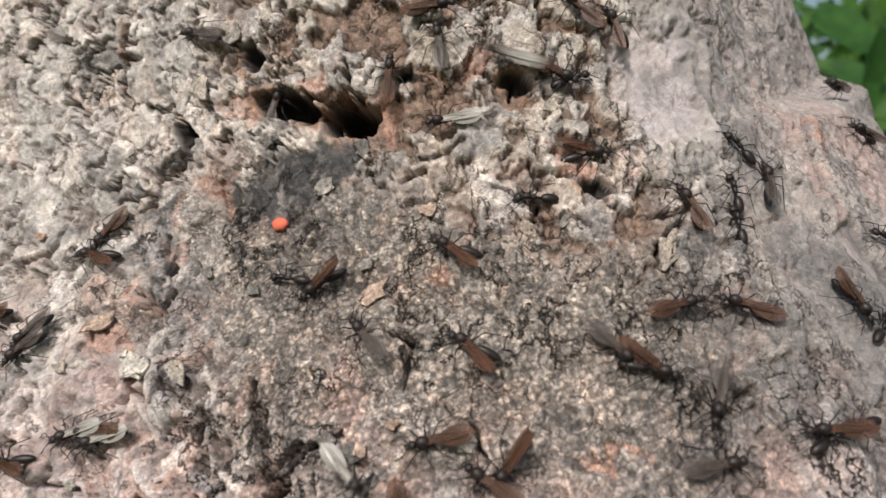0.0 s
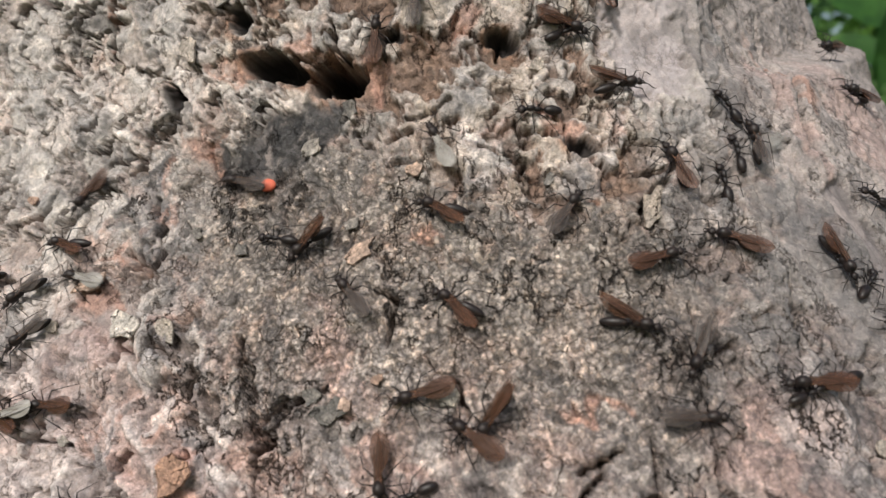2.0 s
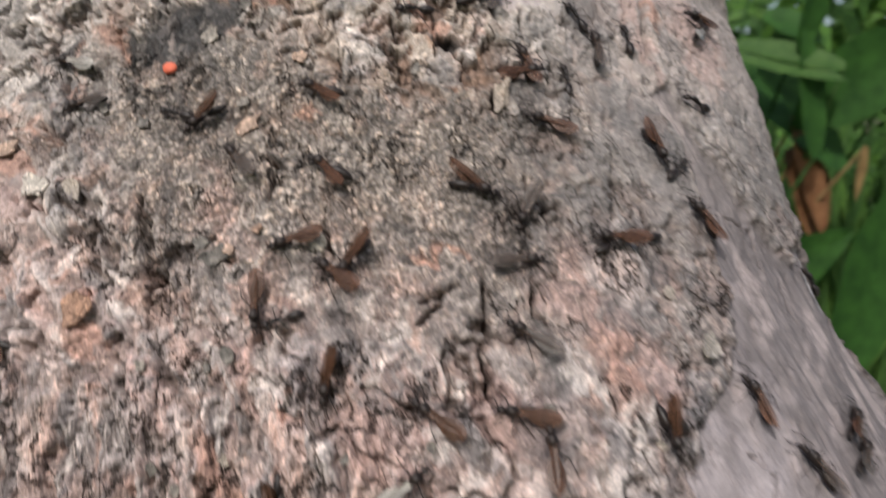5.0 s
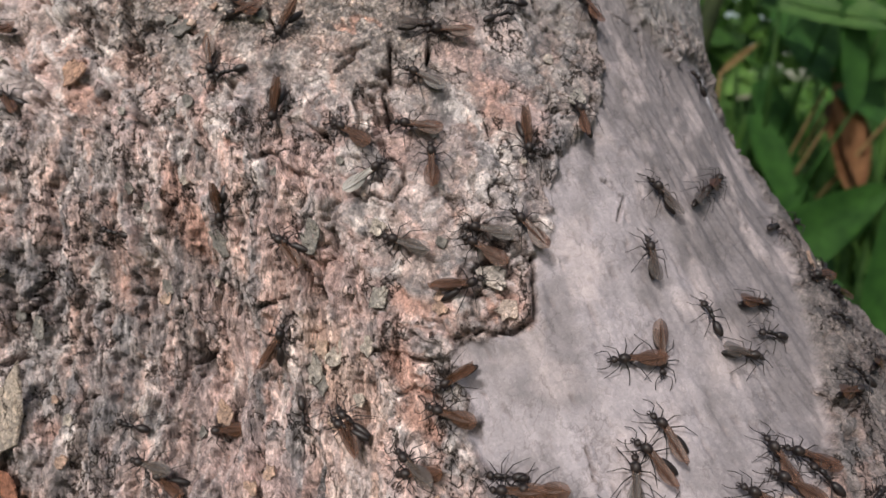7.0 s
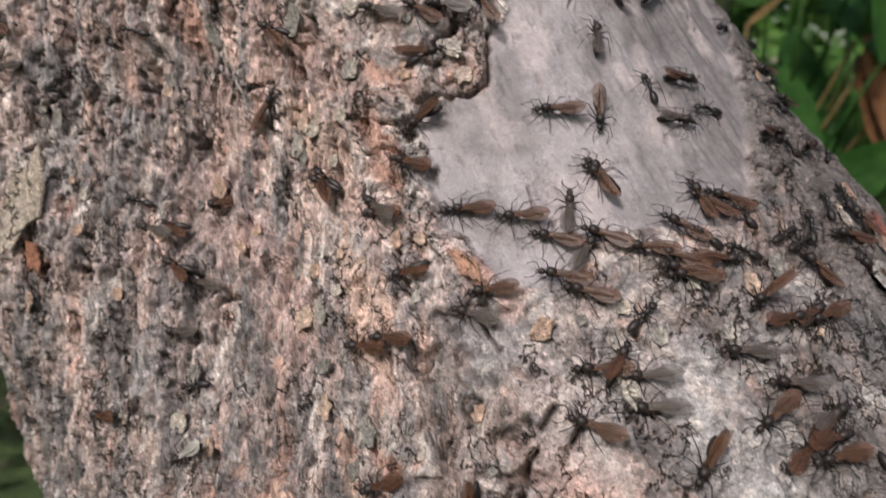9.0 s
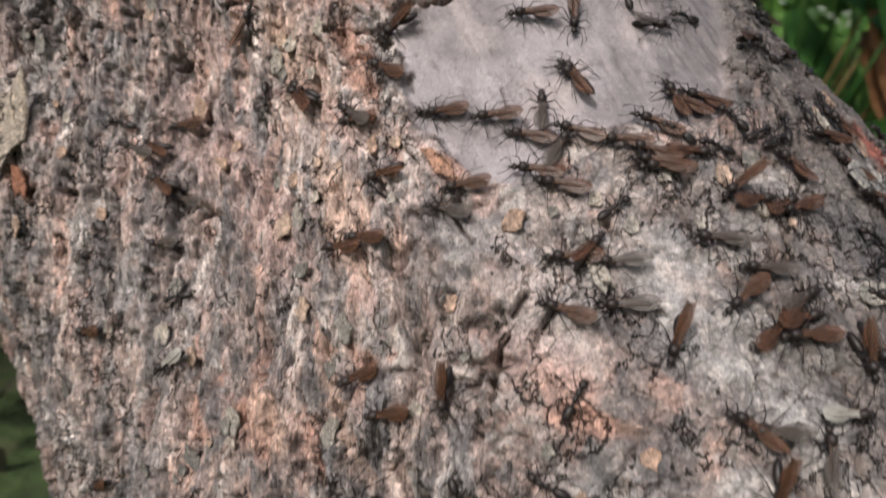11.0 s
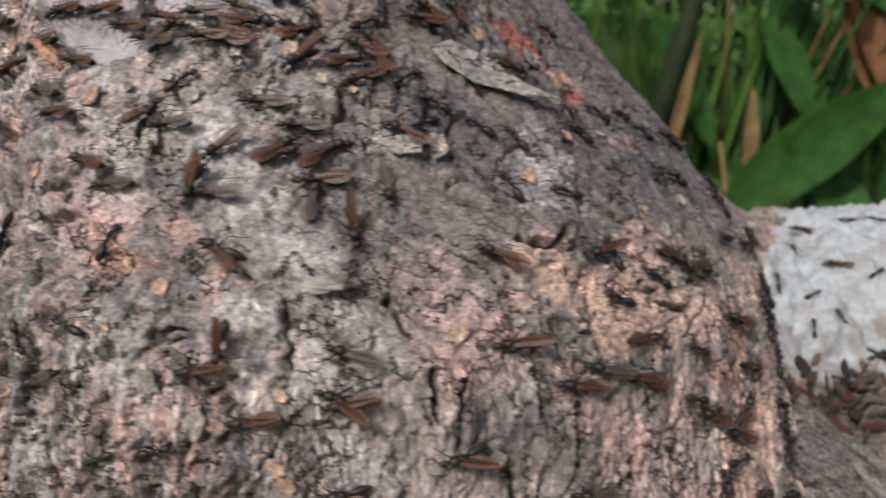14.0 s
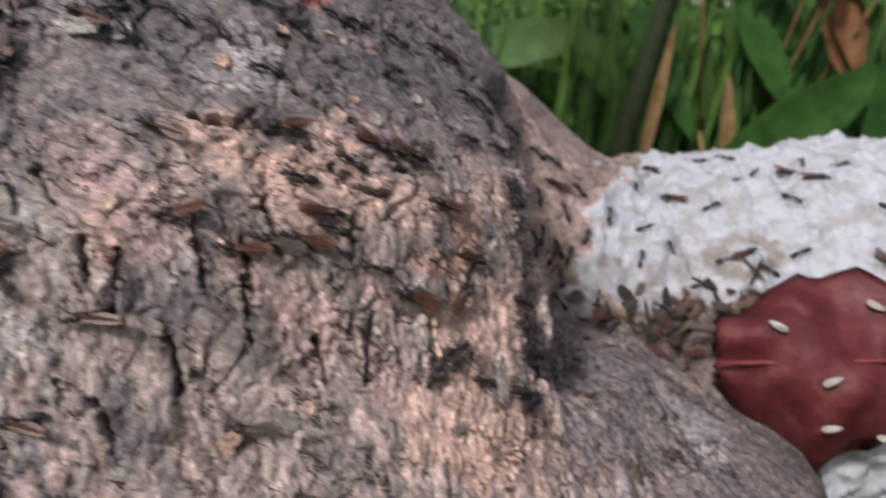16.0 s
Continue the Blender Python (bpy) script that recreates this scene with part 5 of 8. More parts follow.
# ---- crumbs and twigs caught in the hollow below the white crust ----
heap = thing("debris_heap", "dark heap of bark crumbs and twigs caught against the root", "debris", on_root(0.255, 1.1)[0])
heap_rng = random.Random(23)
crumbs = []
for k in range(6):
    bm = bmesh.new()
    bmesh.ops.create_icosphere(bm, subdivisions=2, radius=1.0)
    for v in bm.verts:
        v.co = Vector((v.co.x, v.co.y * 0.6, v.co.z * 0.35)) * (1 + 0.5 * noise.noise(v.co * 1.3 + Vector((k * 7, 0, 0))))
    me = bpy.data.meshes.new("crumb")
    bm.to_mesh(me)
    bm.free()
    me.materials.append(BARK)
    at = me.attributes.new("tone", "FLOAT_COLOR", "POINT")
    shade = ((0.055, 0.043, 0.036), (0.10, 0.074, 0.058), (0.07, 0.064, 0.06), (0.17, 0.125, 0.09), (0.04, 0.033, 0.03), (0.11, 0.05, 0.045))[k]
    for q in range(len(me.vertices)):
        at.data[q].color = (*shade, 0.7)
    crumbs.append(me)
base = heap.location.copy()
for k in range(110):
    x, ph = heap_rng.uniform(0.226, 0.292), heap_rng.gauss(1.08, 0.09)
    p, nn = on_root(x, ph)
    twig = heap_rng.random() < 0.3
    long = heap_rng.uniform(0.004, 0.009) if twig else heap_rng.uniform(0.0015, 0.0042)
    wide = 0.0009 if twig else long * heap_rng.uniform(0.5, 0.9)
    ob = hang("twig" if twig else "crumb", crumbs[k % 6], heap)
    m = stance(p, nn, heap_rng.uniform(0, 360), 0.0006 + heap_rng.uniform(0, 0.004) * (1 - abs(ph - 1.08) / 0.3)) @ Euler((heap_rng.gauss(0, 0.3), heap_rng.gauss(0, 0.3), 0)).to_matrix().to_4x4()
    ob.matrix_basis = Matrix.Translation(-base) @ m @ Matrix.Diagonal((long, wide, max(wide, 0.001), 1))

# ---- red dead leaf caught on the root ----
red_leaf = thing("dead_leaf", "dull red dead leaf, folded along its rib, caught on the root", "leaf", (0.268, -0.022, 0.386))
bm = bmesh.new()
lf = {}
for i in range(25):
    u = i / 24
    upper = 0.029 * math.sin(math.pi * (0.08 + 0.84 * u)) ** 0.6 * (1 - 0.14 * abs(math.sin(u * 11)))
    under = 0.032 * min((u + 0.04) / 0.40, 1) ** 0.75 * (1 - 0.55 * max(0, (u - 0.36) / 0.64)) * (1 - 0.12 * abs(math.sin(u * 14 + 1)))
    for j in range(15):
        v = j / 7 - 1
        w = upper if v > 0 else under
        wig = 0.0018 * noise.noise(Vector((u * 9, v * 3, 1.0)))
        lf[i, j] = bm.verts.new((u * 0.075 + 0.002 * noise.noise(Vector((v * 4, u * 6, 0))), v * w * (1.02 + 0.10 * noise.noise(Vector((u * 12, v * 2, 5))) + 0.16 * noise.noise(Vector((u * 3.5, v, 9)))),
                                 0.010 * abs(v) ** 1.2 - 0.016 * v * v - (0.010 * v * v if v < 0 else 0.0) - 0.004 * math.cos(u * 9 + v * 3) + wig))
for i in range(24):
    for j in range(14):
        bm.faces.new((lf[i, j], lf[i + 1, j], lf[i + 1, j + 1], lf[i, j + 1]))
bmesh.ops.solidify(bm, geom=bm.faces[:], thickness=0.0005)
part("blade", bm, RED_LEAF, red_leaf)
bm = bmesh.new()
bmesh.ops.create_cone(bm, cap_ends=True, segments=8, radius1=0.0007, radius2=0.0004, depth=0.074, matrix=Matrix.Translation((0.038, 0, 0.0002)) @ Euler((0, radians(90), 0)).to_matrix().to_4x4())
part("midrib", bm, RED_LEAF, red_leaf)
lx = Vector((0.995, -0.12, 0.06)).normalized()
lz = Vector((-0.05, -0.88, 0.42)).normalized()
ly = lz.cross(lx).normalized()
lz = lx.cross(ly)
mm4 = Matrix((lx, ly, lz)).transposed().to_4x4()
mm4.translation = (0.268, -0.020, 0.390)
red_leaf.matrix_basis = mm4
for u, v, turn in ((0.030, -0.006, 20), (0.046, 0.016, -30), (0.030, -0.019, 5), (0.052, -0.004, 60), (0.060, 0.013, 110), (0.017, 0.010, 150), (0.044, -0.022, -15), (0.055, 0.021, 35)):
    bit = thing("shed_wing", "pale shed ant wing lying on the red leaf", "insect wing", group="shed wings")
    bm = bmesh.new()
    bmesh.ops.create_circle(bm, cap_ends=True, segments=12, radius=1.0)
    for q in bm.verts:
        q.co = Vector((q.co.x * 0.0030, q.co.y * 0.0009 * (1.15 - 0.3 * q.co.x), 0.0004 * q.co.x * q.co.x))
    bmesh.ops.solidify(bm, geom=bm.faces[:], thickness=0.0002)
    part("membrane", bm, PALE, bit)
    k = v / (0.029 if v > 0 else 0.034)
    zz = 0.0020 + 0.010 * abs(k) ** 1.2 - 0.016 * k * k - (0.010 * k * k if k < 0 else 0.0) - 0.004 * math.cos(u / 0.075 * 9 + k * 3)
    bit.matrix_basis = mm4 @ Matrix.Translation((u, v, zz)) @ Matrix.Rotation(radians(turn), 4, "Z")

# ---- ground and undergrowth ----
bm = bmesh.new()
bmesh.ops.create_grid(bm, x_segments=60, y_segments=60, size=1)
for v in bm.verts:
    s = 3 if max(abs(v.co.x), abs(v.co.y)) < 0.5 else 400
    v.co = Vector((v.co.x * s, v.co.y * s, 0.0))
    if s == 3:
        v.co.z = 0.03 * noise.noise(v.co * 2)
me = bpy.data.meshes.new("ground")
bm.to_mesh(me)
bm.free()
me.materials.append(EARTH)
tagged(new("ground", me), "dark earth with low green growth", "ground", kind="structure")


def blade(bm, base, tip, width, sag, cup=0.18, rows=10):
    """A long leaf with a keeled rib, sagging between base and tip."""
    base, tip = Vector(base), Vector(tip)
    ahead = tip - base
    long = ahead.length
    ahead.normalize()
    side = ahead.cross(Vector((0.25, -1, 0.35))).normalized()
    face = side.cross(ahead).normalized()
    grid = []
    for i in range(rows + 1):
        u = i / rows
        w = width * 0.5 * (math.sin(math.pi * min(1, u * 0.92 + 0.08)) ** 0.7) * (1 - 0.25 * u)
        c = base + ahead * long * u + Vector((0, 0, -sag * long * (u * u - u * 0.3)))
        grid.append([bm.verts.new(c + side * w * k + face * (cup * w * abs(k)) + face * 0.02 * width * math.sin(u * 17 + k * 5)) for k in (-1, -0.5, 0, 0.5, 1)])
    for i in range(rows):
        for j in range(4):
            bm.faces.new((grid[i][j], grid[i][j + 1], grid[i + 1][j + 1], grid[i + 1][j]))


def limb(bm, pts, radii, seg=6):
    """A bent limb: one tube swept along its joints."""
    pts, rings = [Vector(p) for p in pts], []
    for i, (p, r) in enumerate(zip(pts, radii)):
        ahead = (pts[min(i + 1, len(pts) - 1)] - pts[max(i - 1, 0)]).normalized()
        u = ahead.orthogonal().normalized() if not rings else (keep - ahead * keep.dot(ahead)).normalized()
        keep, v = u, ahead.cross(u)
        rings.append([bm.verts.new(p + (u * math.cos(6.2832 * k / seg) + v * math.sin(6.2832 * k / seg)) * r) for k in range(seg)])
    for a, b in zip(rings, rings[1:]):
        for k in range(seg):
            bm.faces.new((a[k], a[(k + 1) % seg], b[(k + 1) % seg], b[k]))
    bm.faces.new(rings[0][::-1])
    bm.faces.new(rings[-1])


def stalk(bm, p0, p1, r0, r1):
    d = Vector(p1) - Vector(p0)
    m = Matrix.Translation((Vector(p0) + Vector(p1)) / 2) @ d.to_track_quat("Z", "Y").to_matrix().to_4x4()
    bmesh.ops.create_cone(bm, cap_ends=True, segments=8, radius1=r0, radius2=r1, depth=d.length, matrix=m)


LEAVES = [
    ("green", (0.666, 1.367, 0.222), (0.962, 1.264, 0.521), 0.156),
    ("lite", (0.867, 1.204, 0.797), (0.668, 1.299, 0.861), 0.057),
    ("green", (1.010, 1.194, 0.859), (0.839, 1.324, 0.701), 0.169),
    ("green", (1.000, 1.177, 0.585), (0.893, 1.186, 0.179), 0.191),
    ("green", (0.752, 1.410, 0.833), (0.968, 1.308, 0.614), 0.161),
    ("lite", (0.149, 1.666, 0.540), (0.465, 1.644, 0.609), 0.131),
    ("lite", (0.695, 1.272, 0.818), (0.867, 1.188, 0.783), 0.055),
    ("green", (0.964, 1.339, 0.445), (0.812, 1.407, 0.320), 0.124),
]
MORE_LEAVES = [
    ("green", (0.842, 1.232, 0.628), (0.794, 1.230, 0.905), 0.074),
    ("green", (0.810, 1.207, 0.960), (0.796, 1.244, 0.817), 0.061),
    ("green", (0.524, 1.531, 0.635), (0.666, 1.502, 0.344), 0.097),
    ("lite", (0.414, 1.598, 0.582), (0.509, 1.582, 0.422), 0.099),
    ("green", (0.761, 1.487, 0.692), (0.859, 1.452, 0.478), 0.113),
    ("green", (0.721, 1.406, 0.615), (0.827, 1.362, 0.401), 0.094),
    ("green", (0.875, 1.539, 0.611), (0.824, 1.558, 0.336), 0.087),
    ("green", (0.843, 1.409, 0.292), (0.959, 1.311, 0.165), 0.124),
    ("green", (0.843, 1.485, 0.506), (0.956, 1.419, 0.263), 0.085),
    ("green", (0.770, 1.385, 1.036), (0.886, 1.343, 0.947), 0.121),
    ("green", (0.756, 1.308, 0.907), (0.859, 1.258, 0.856), 0.076),
]
DRY = [
    ("straw", (0.529, 1.431, 0.266), (0.596, 1.426, 0.615), 0.034),
    ("straw", (0.701, 1.384, 0.270), (0.703, 1.398, 0.496), 0.040),
    ("rust", (0.883, 1.354, 0.648), (0.924, 1.329, 0.453), 0.121),
    ("rust", (0.856, 1.336, 0.714), (0.916, 1.301, 0.484), 0.079),
    ("rust", (0.889, 1.404, 0.650), (0.959, 1.379, 0.502), 0.124),
    ("straw", (0.936, 1.221, 0.652), (0.929, 1.225, 0.553), 0.028),
    ("straw", (0.636, 1.382, 0.698), (0.696, 1.350, 0.765), 0.018),
]
SAPLING = [(0.40, 1.43, 0.0), (0.480, 1.44, 0.30), (0.545, 1.45, 0.51), (0.61, 1.46, 0.75), (0.74, 1.48, 1.25)]
STEM = leaf_material("sapling_bark", (0.012, 0.020, 0.010), (0.03, 0.045, 0.02), 0.8)
SHADY = leaf_material("shaded_litter", (0.03, 0.032, 0.02), (0.075, 0.07, 0.042), 0.8)
LITE = leaf_material("light_leaf_green", (0.035, 0.095, 0.022), (0.085, 0.17, 0.045))
SHADES = {"green": GREEN, "lite": LITE, "straw": STRAW, "rust": RUST}
for base_x, leaves, label in ((0.90, LEAVES, "clump of broad glossy green leaves behind the trunk"), (0.78, MORE_LEAVES, "tall leafy green plant among the undergrowth"),
                              (0.75, DRY, "withered plant with straw and rust-brown leaves")):
    foot = Vector((base_x, 1.55, 0.0))
    plant = thing("plant", label, "plant", foot)
    for shade, b, t, w in leaves:
        bm = bmesh.new()
        blade(bm, Vector(b) - foot, Vector(t) - foot, w, 0.10)
        leaf = part("leaf", bm, SHADES[shade], plant)
        bm = bmesh.new()
        mid = (Vector(b) - foot) * 0.5 + Vector((0, 0.10, 0))
        stalk(bm, (0, 0, 0), mid, 0.007, 0.005)
        stalk(bm, mid, Vector(b) - foot, 0.005, 0.003)
        part("leaf_stalk", bm, STRAW if shade in ("straw", "rust") else SHADES[shade], plant)

rng = random.Random(5)


def thicket(name, count, xs, ys, tall, size, mat, label):
    bm = bmesh.new()
    for _ in range(count):
        x, y = rng.uniform(*xs), rng.uniform(*ys)
        top = tall * (0.72 + 0.28 * noise.noise(Vector((x * 1.7, y * 0.8, 3))) + 0.12 * noise.noise(Vector((x * 6, y, 8))))
        z = top * rng.random() ** 0.7
        s = rng.uniform(*size)
        q = Vector((rng.gauss(0, 1), rng.gauss(0, 1), rng.gauss(0.1, 0.8))).normalized()
        side = q.cross(Vector((rng.gauss(0, 0.5), -1, 0.5))).normalized()
        w, lift = s * rng.uniform(0.14, 0.3), Vector((0, 0, -0.2 * s))
        b = Vector((x, y, z))
        v = [bm.verts.new(c) for c in (b, b + q * s * 0.45 + side * w, b + q * s + lift, b + q * s * 0.45 - side * w, b + q * s * 0.5 + Vector((0, 0, -0.03 * s)))]
        for i, j in ((0, 1), (1, 2), (2, 3), (3, 0)):
            bm.faces.new((v[i], v[j], v[4]))
    me = bpy.data.meshes.new(name)
    bm.to_mesh(me)
    bm.free()
    me.materials.append(mat)
    tagged(new(name, me), label, "undergrowth", kind="stuff")


thicket("undergrowth", 30000, (-0.4, 2.6), (1.75, 2.5), 0.95, (0.018, 0.05), BUSH, "dense low green undergrowth of small leaves")
bm = bmesh.new()
for _ in range(420):
    x, y = rng.uniform(0.1, 1.9), rng.uniform(1.56, 1.95)
    tall, lean = rng.uniform(0.35, 0.85), rng.gauss(0, 0.10)
    blade(bm, (x, y, 0.0), (x + lean, y + rng.gauss(0, 0.05), tall), rng.uniform(0.016, 0.042), 0.06, 0.25, 6)
me = bpy.data.meshes.new("grass")
bm.to_mesh(me)
bm.free()
me.materials.append(LITE)
tagged(new("grass", me), "long upright light green grass blades among the undergrowth", "grass", kind="stuff")
sapling = thing("sapling", "thin dark leaning sapling stem in the undergrowth", "sapling", SAPLING[0])
bm = bmesh.new()
limb(bm, [Vector(p) - Vector(SAPLING[0]) for p in SAPLING], [0.034, 0.028, 0.025, 0.022, 0.016], 10)
part("stem", bm, STEM, sapling)
thicket("hedge", 9000, (-4, 6.5), (3.2, 5.0), 2.4, (0.12, 0.3), BUSH, "dark green bushes in the distance")
thicket("undergrowth", 2500, (-2.2, -0.5), (0.6, 1.8), 0.55, (0.03, 0.09), SHADY, "low brownish withered undergrowth beside the trunk")


# ---- winged ants ----
def egg(bm, centre, radii, taper=0.0, seg=12, rings=8, tilt=0.0):
    r = bmesh.ops.create_uvsphere(bm, u_segments=seg, v_segments=rings, radius=1.0)["verts"]
    turn = Euler((0, radians(90 + tilt), 0)).to_matrix()
    for v in r:
        k = 1 + taper * v.co.z
        q = turn @ Vector((v.co.x * radii[2] * k, v.co.y * radii[1] * k, v.co.z * radii[0]))
        v.co = q + Vector(centre)


def shrink(bm, k):
    for v in bm.verts:
        v.co *= k


def wing_mesh(long, wide, root, swing, lift, roll, side):
    """A veined wing that reaches back from its root; swing outward, lift upward, in degrees."""
    bm = bmesh.new()
    rows = []
    for i in range(13):
        u = i / 12
        lead = 0.16 * wide * math.sin(math.pi * min(1, u * 0.86)) ** 0.8 * (1 - u ** 6)
        trail = -0.86 * wide * (0.16 + 0.84 * ease(u, 0.0, 0.62)) * math.sqrt(max(0.0, 1 - max(0.0, (u - 0.62) / 0.38) ** 2.2))
        rows.append([bm.verts.new((-u * long, trail + (lead - trail) * j / 5, 0.05 * math.sin(j * 2.2 + u * 9) * 0.6 - 0.25 * u * u)) for j in range(6)])
    for i in range(12):
        for j in range(5):
            bm.faces.new((rows[i][j], rows[i][j + 1], rows[i + 1][j + 1], rows[i + 1][j]))
    turn = Matrix.Translation(root) @ Euler((radians(roll) * side, radians(lift), -radians(swing) * side)).to_matrix().to_4x4()
    for v in bm.verts:
        v.co = turn @ Vector((v.co.x, v.co.y * side, v.co.z))
    return bm


def make_ant(kind):
    """One ant, about 10 mm long, head towards +x, feet on z = 0."""
    wings = {"amber": (AMBER, -3, -7, 9, 18), "side": (AMBER, 20, -24, 14, 28), "open": (AMBER, 4, -3, 30, 25), "smoky": (SMOKY, -2, -6, 9, 12), "pale": (PALE, -2, -5, 8, 15)}.get(kind)
    text = {"amber": "black winged ant with folded amber wings on the bark", "side": "black winged ant with amber wings held aside on the bark",
            "open": "black winged ant with brown wings half spread on the bark", "smoky": "black winged ant with smoky grey wings on the bark",
            "pale": "black winged ant with pale glinting wings on the bark", "worker": "black wingless ant on the bark",
            "big": "large black wingless ant on the bark"}[kind]
    k = {"worker": 0.00088, "big": 0.00135}.get(kind, 0.00100)
    ant = thing("ant", text, "ant", group="ants on the tree")
    drop = {"side": -14, "open": -10}.get(kind, -6)
    bm = bmesh.new()
    egg(bm, (2.25, 0, 1.85), (1.15, 0.92, 1.05) if wings else (0.95, 0.55, 0.62), 0.14)
    egg(bm, (1.15, 0, 1.60), (0.85, 0.60, 0.72) if wings else (0.95, 0.46, 0.50))
    egg(bm, (3.15, 0, 1.45), (0.42, 0.34, 0.36))
    egg(bm, (0.12, 0, 1.35), (0.26, 0.24, 0.46))
    shrink(bm, k)
    part("thorax", bm, CHITIN, ant)
    bm = bmesh.new()
    egg(bm, (4.0, 0, 1.40), (0.66, 0.62, 0.50) if wings else (0.85, 0.84, 0.64), -0.10, tilt=18)
    for s in (-1, 1):
        egg(bm, (4.1, (0.52 if wings else 0.68) * s, 1.52), (0.24, 0.15, 0.24), seg=8, rings=6)
        limb(bm, [(4.6, 0.2 * s, 1.15), (5.05, 0.30 * s, 0.95), (5.15, 0.02 * s, 0.85)], [0.16, 0.12, 0.05])
    shrink(bm, k)
    head = part("head", bm, CHITIN, ant)
    for s in (-1, 1):
        bm = bmesh.new()
        limb(bm, [(4.55, 0.30 * s, 1.55), (5.1, 1.25 * s, 1.95), (5.9, 1.55 * s, 1.35), (6.6, 1.45 * s, 0.75), (7.0, 1.3 * s, 0.5)], [0.085, 0.075, 0.08, 0.08, 0.06])
        shrink(bm, k)
        part("antenna", bm, CHITIN, head)
    bm = bmesh.new()
    long = 2.05 if wings else 1.75
    egg(bm, (0, 0, 0), (long, 0.76, 0.74) if wings else (long, 0.95, 0.9), 0.06, 14, 22)
    for v in bm.verts:
        ring = (v.co.x / long * 2.6) % 1.0
        pinch = 1 - 0.05 * (1 - abs(2 * ring - 1)) ** 2
        v.co = Matrix.Rotation(radians(drop), 3, "Y") @ Vector((v.co.x, v.co.y * pinch, v.co.z * pinch)) + Vector((-long - 0.05, 0, 1.32 + math.tan(radians(drop)) * long * 0.5))
    shrink(bm, k)
    for v in bm.verts:
        v.co.z = max(v.co.z, 0.0001)
    part("gaster", bm, CHITIN, ant)
    for s in (-1, 1):
        for hip, knee, shin, foot in (((2.7, 0.5, 1.1), (3.7, 1.75, 2.0), (4.7, 2.5, 0.75), (5.5, 2.9, 0.0)),
                                      ((1.9, 0.55, 1.0), (1.85, 2.3, 2.25), (1.35, 3.6, 0.75), (1.15, 4.4, 0.0)),
                                      ((1.1, 0.5, 1.0), (-0.3, 2.1, 2.4), (-2.0, 3.2, 0.85), (-3.0, 3.8, 0.0))):
            bm = bmesh.new()
            wob = 0.25 * s
            pts = [(p[0] + wob * i * 0.5, p[1] * s, p[2]) for i, p in enumerate((hip, knee, shin, foot))]
            limb(bm, pts, [0.135, 0.10, 0.065, 0.04], 5)
            shrink(bm, k)
            part("leg", bm, CHITIN, ant)
    if wings:
        mat, swing_a, swing_b, lift, roll = wings
        for s in (-1, 1):
            swing = swing_a if s > 0 else swing_b
            for nm, ln, wd, rt, dl in (("forewing", 7.7, 2.0, (2.3, 0.55 * s, 2.25), 0), ("hindwing", 5.2, 1.45, (1.6, 0.55 * s, 2.1), -4)):
                bm = wing_mesh(ln, wd, rt, swing + dl, lift + dl, roll, s)
                shrink(bm, k)
                wing = part(nm, bm, mat, ant)
                if nm == "forewing":
                    for share in (0.0, 0.42):
                        bm = bmesh.new()
                        pts = [(-u * ln, (0.16 * (1 - share) * math.sin(math.pi * min(1, u * 0.86)) - 0.86 * share * u) * wd * s, -0.25 * u * u) for u in (0.0, 0.2, 0.4, 0.6, 0.82)]
                        turn = Matrix.Translation(rt) @ Euler((radians(roll) * s, radians(lift), -radians(swing) * s)).to_matrix().to_4x4()
                        limb(bm, [turn @ Vector(p) for p in pts], [0.05, 0.045, 0.04, 0.03, 0.02], 4)
                        shrink(bm, k)
                        part("vein", bm, VEIN, wing)
    return ant


FIRST = {}
WALKS = []


def ant_at(kind, m):
    if kind not in FIRST:
        FIRST[kind] = make_ant(kind)
        FIRST[kind].matrix_basis = m
        return FIRST[kind]
    return copy_thing(FIRST[kind], m)


def crawl(kind, *rows):
    """Key one ant over the bark. Rows: seconds, angle round the trunk, height, heading in degrees."""
    poses = []
    for t, th, z, h in rows:
        p, n = on_bark(th, z)
        poses.append((t, stance(p, n, h)))
    if poses[0][0] > 0:
        poses.insert(0, (0.0, poses[0][1]))
    if poses[-1][0] < 16:
        poses.append((16.0, poses[-1][1]))
    WALKS.append((ant_at(kind, poses[0][1]), poses))


def stay(kind, x, ph, h):
    """An ant that shifts a little on the root."""
    p, n = on_root(x, ph)
    m = stance(p, n, h)
    WALKS.append((ant_at(kind, m), [(0.0, m), (14.2, m), (15.0, stance(p, n, h + 12)), (16.0, stance(p, n, h - 6))]))


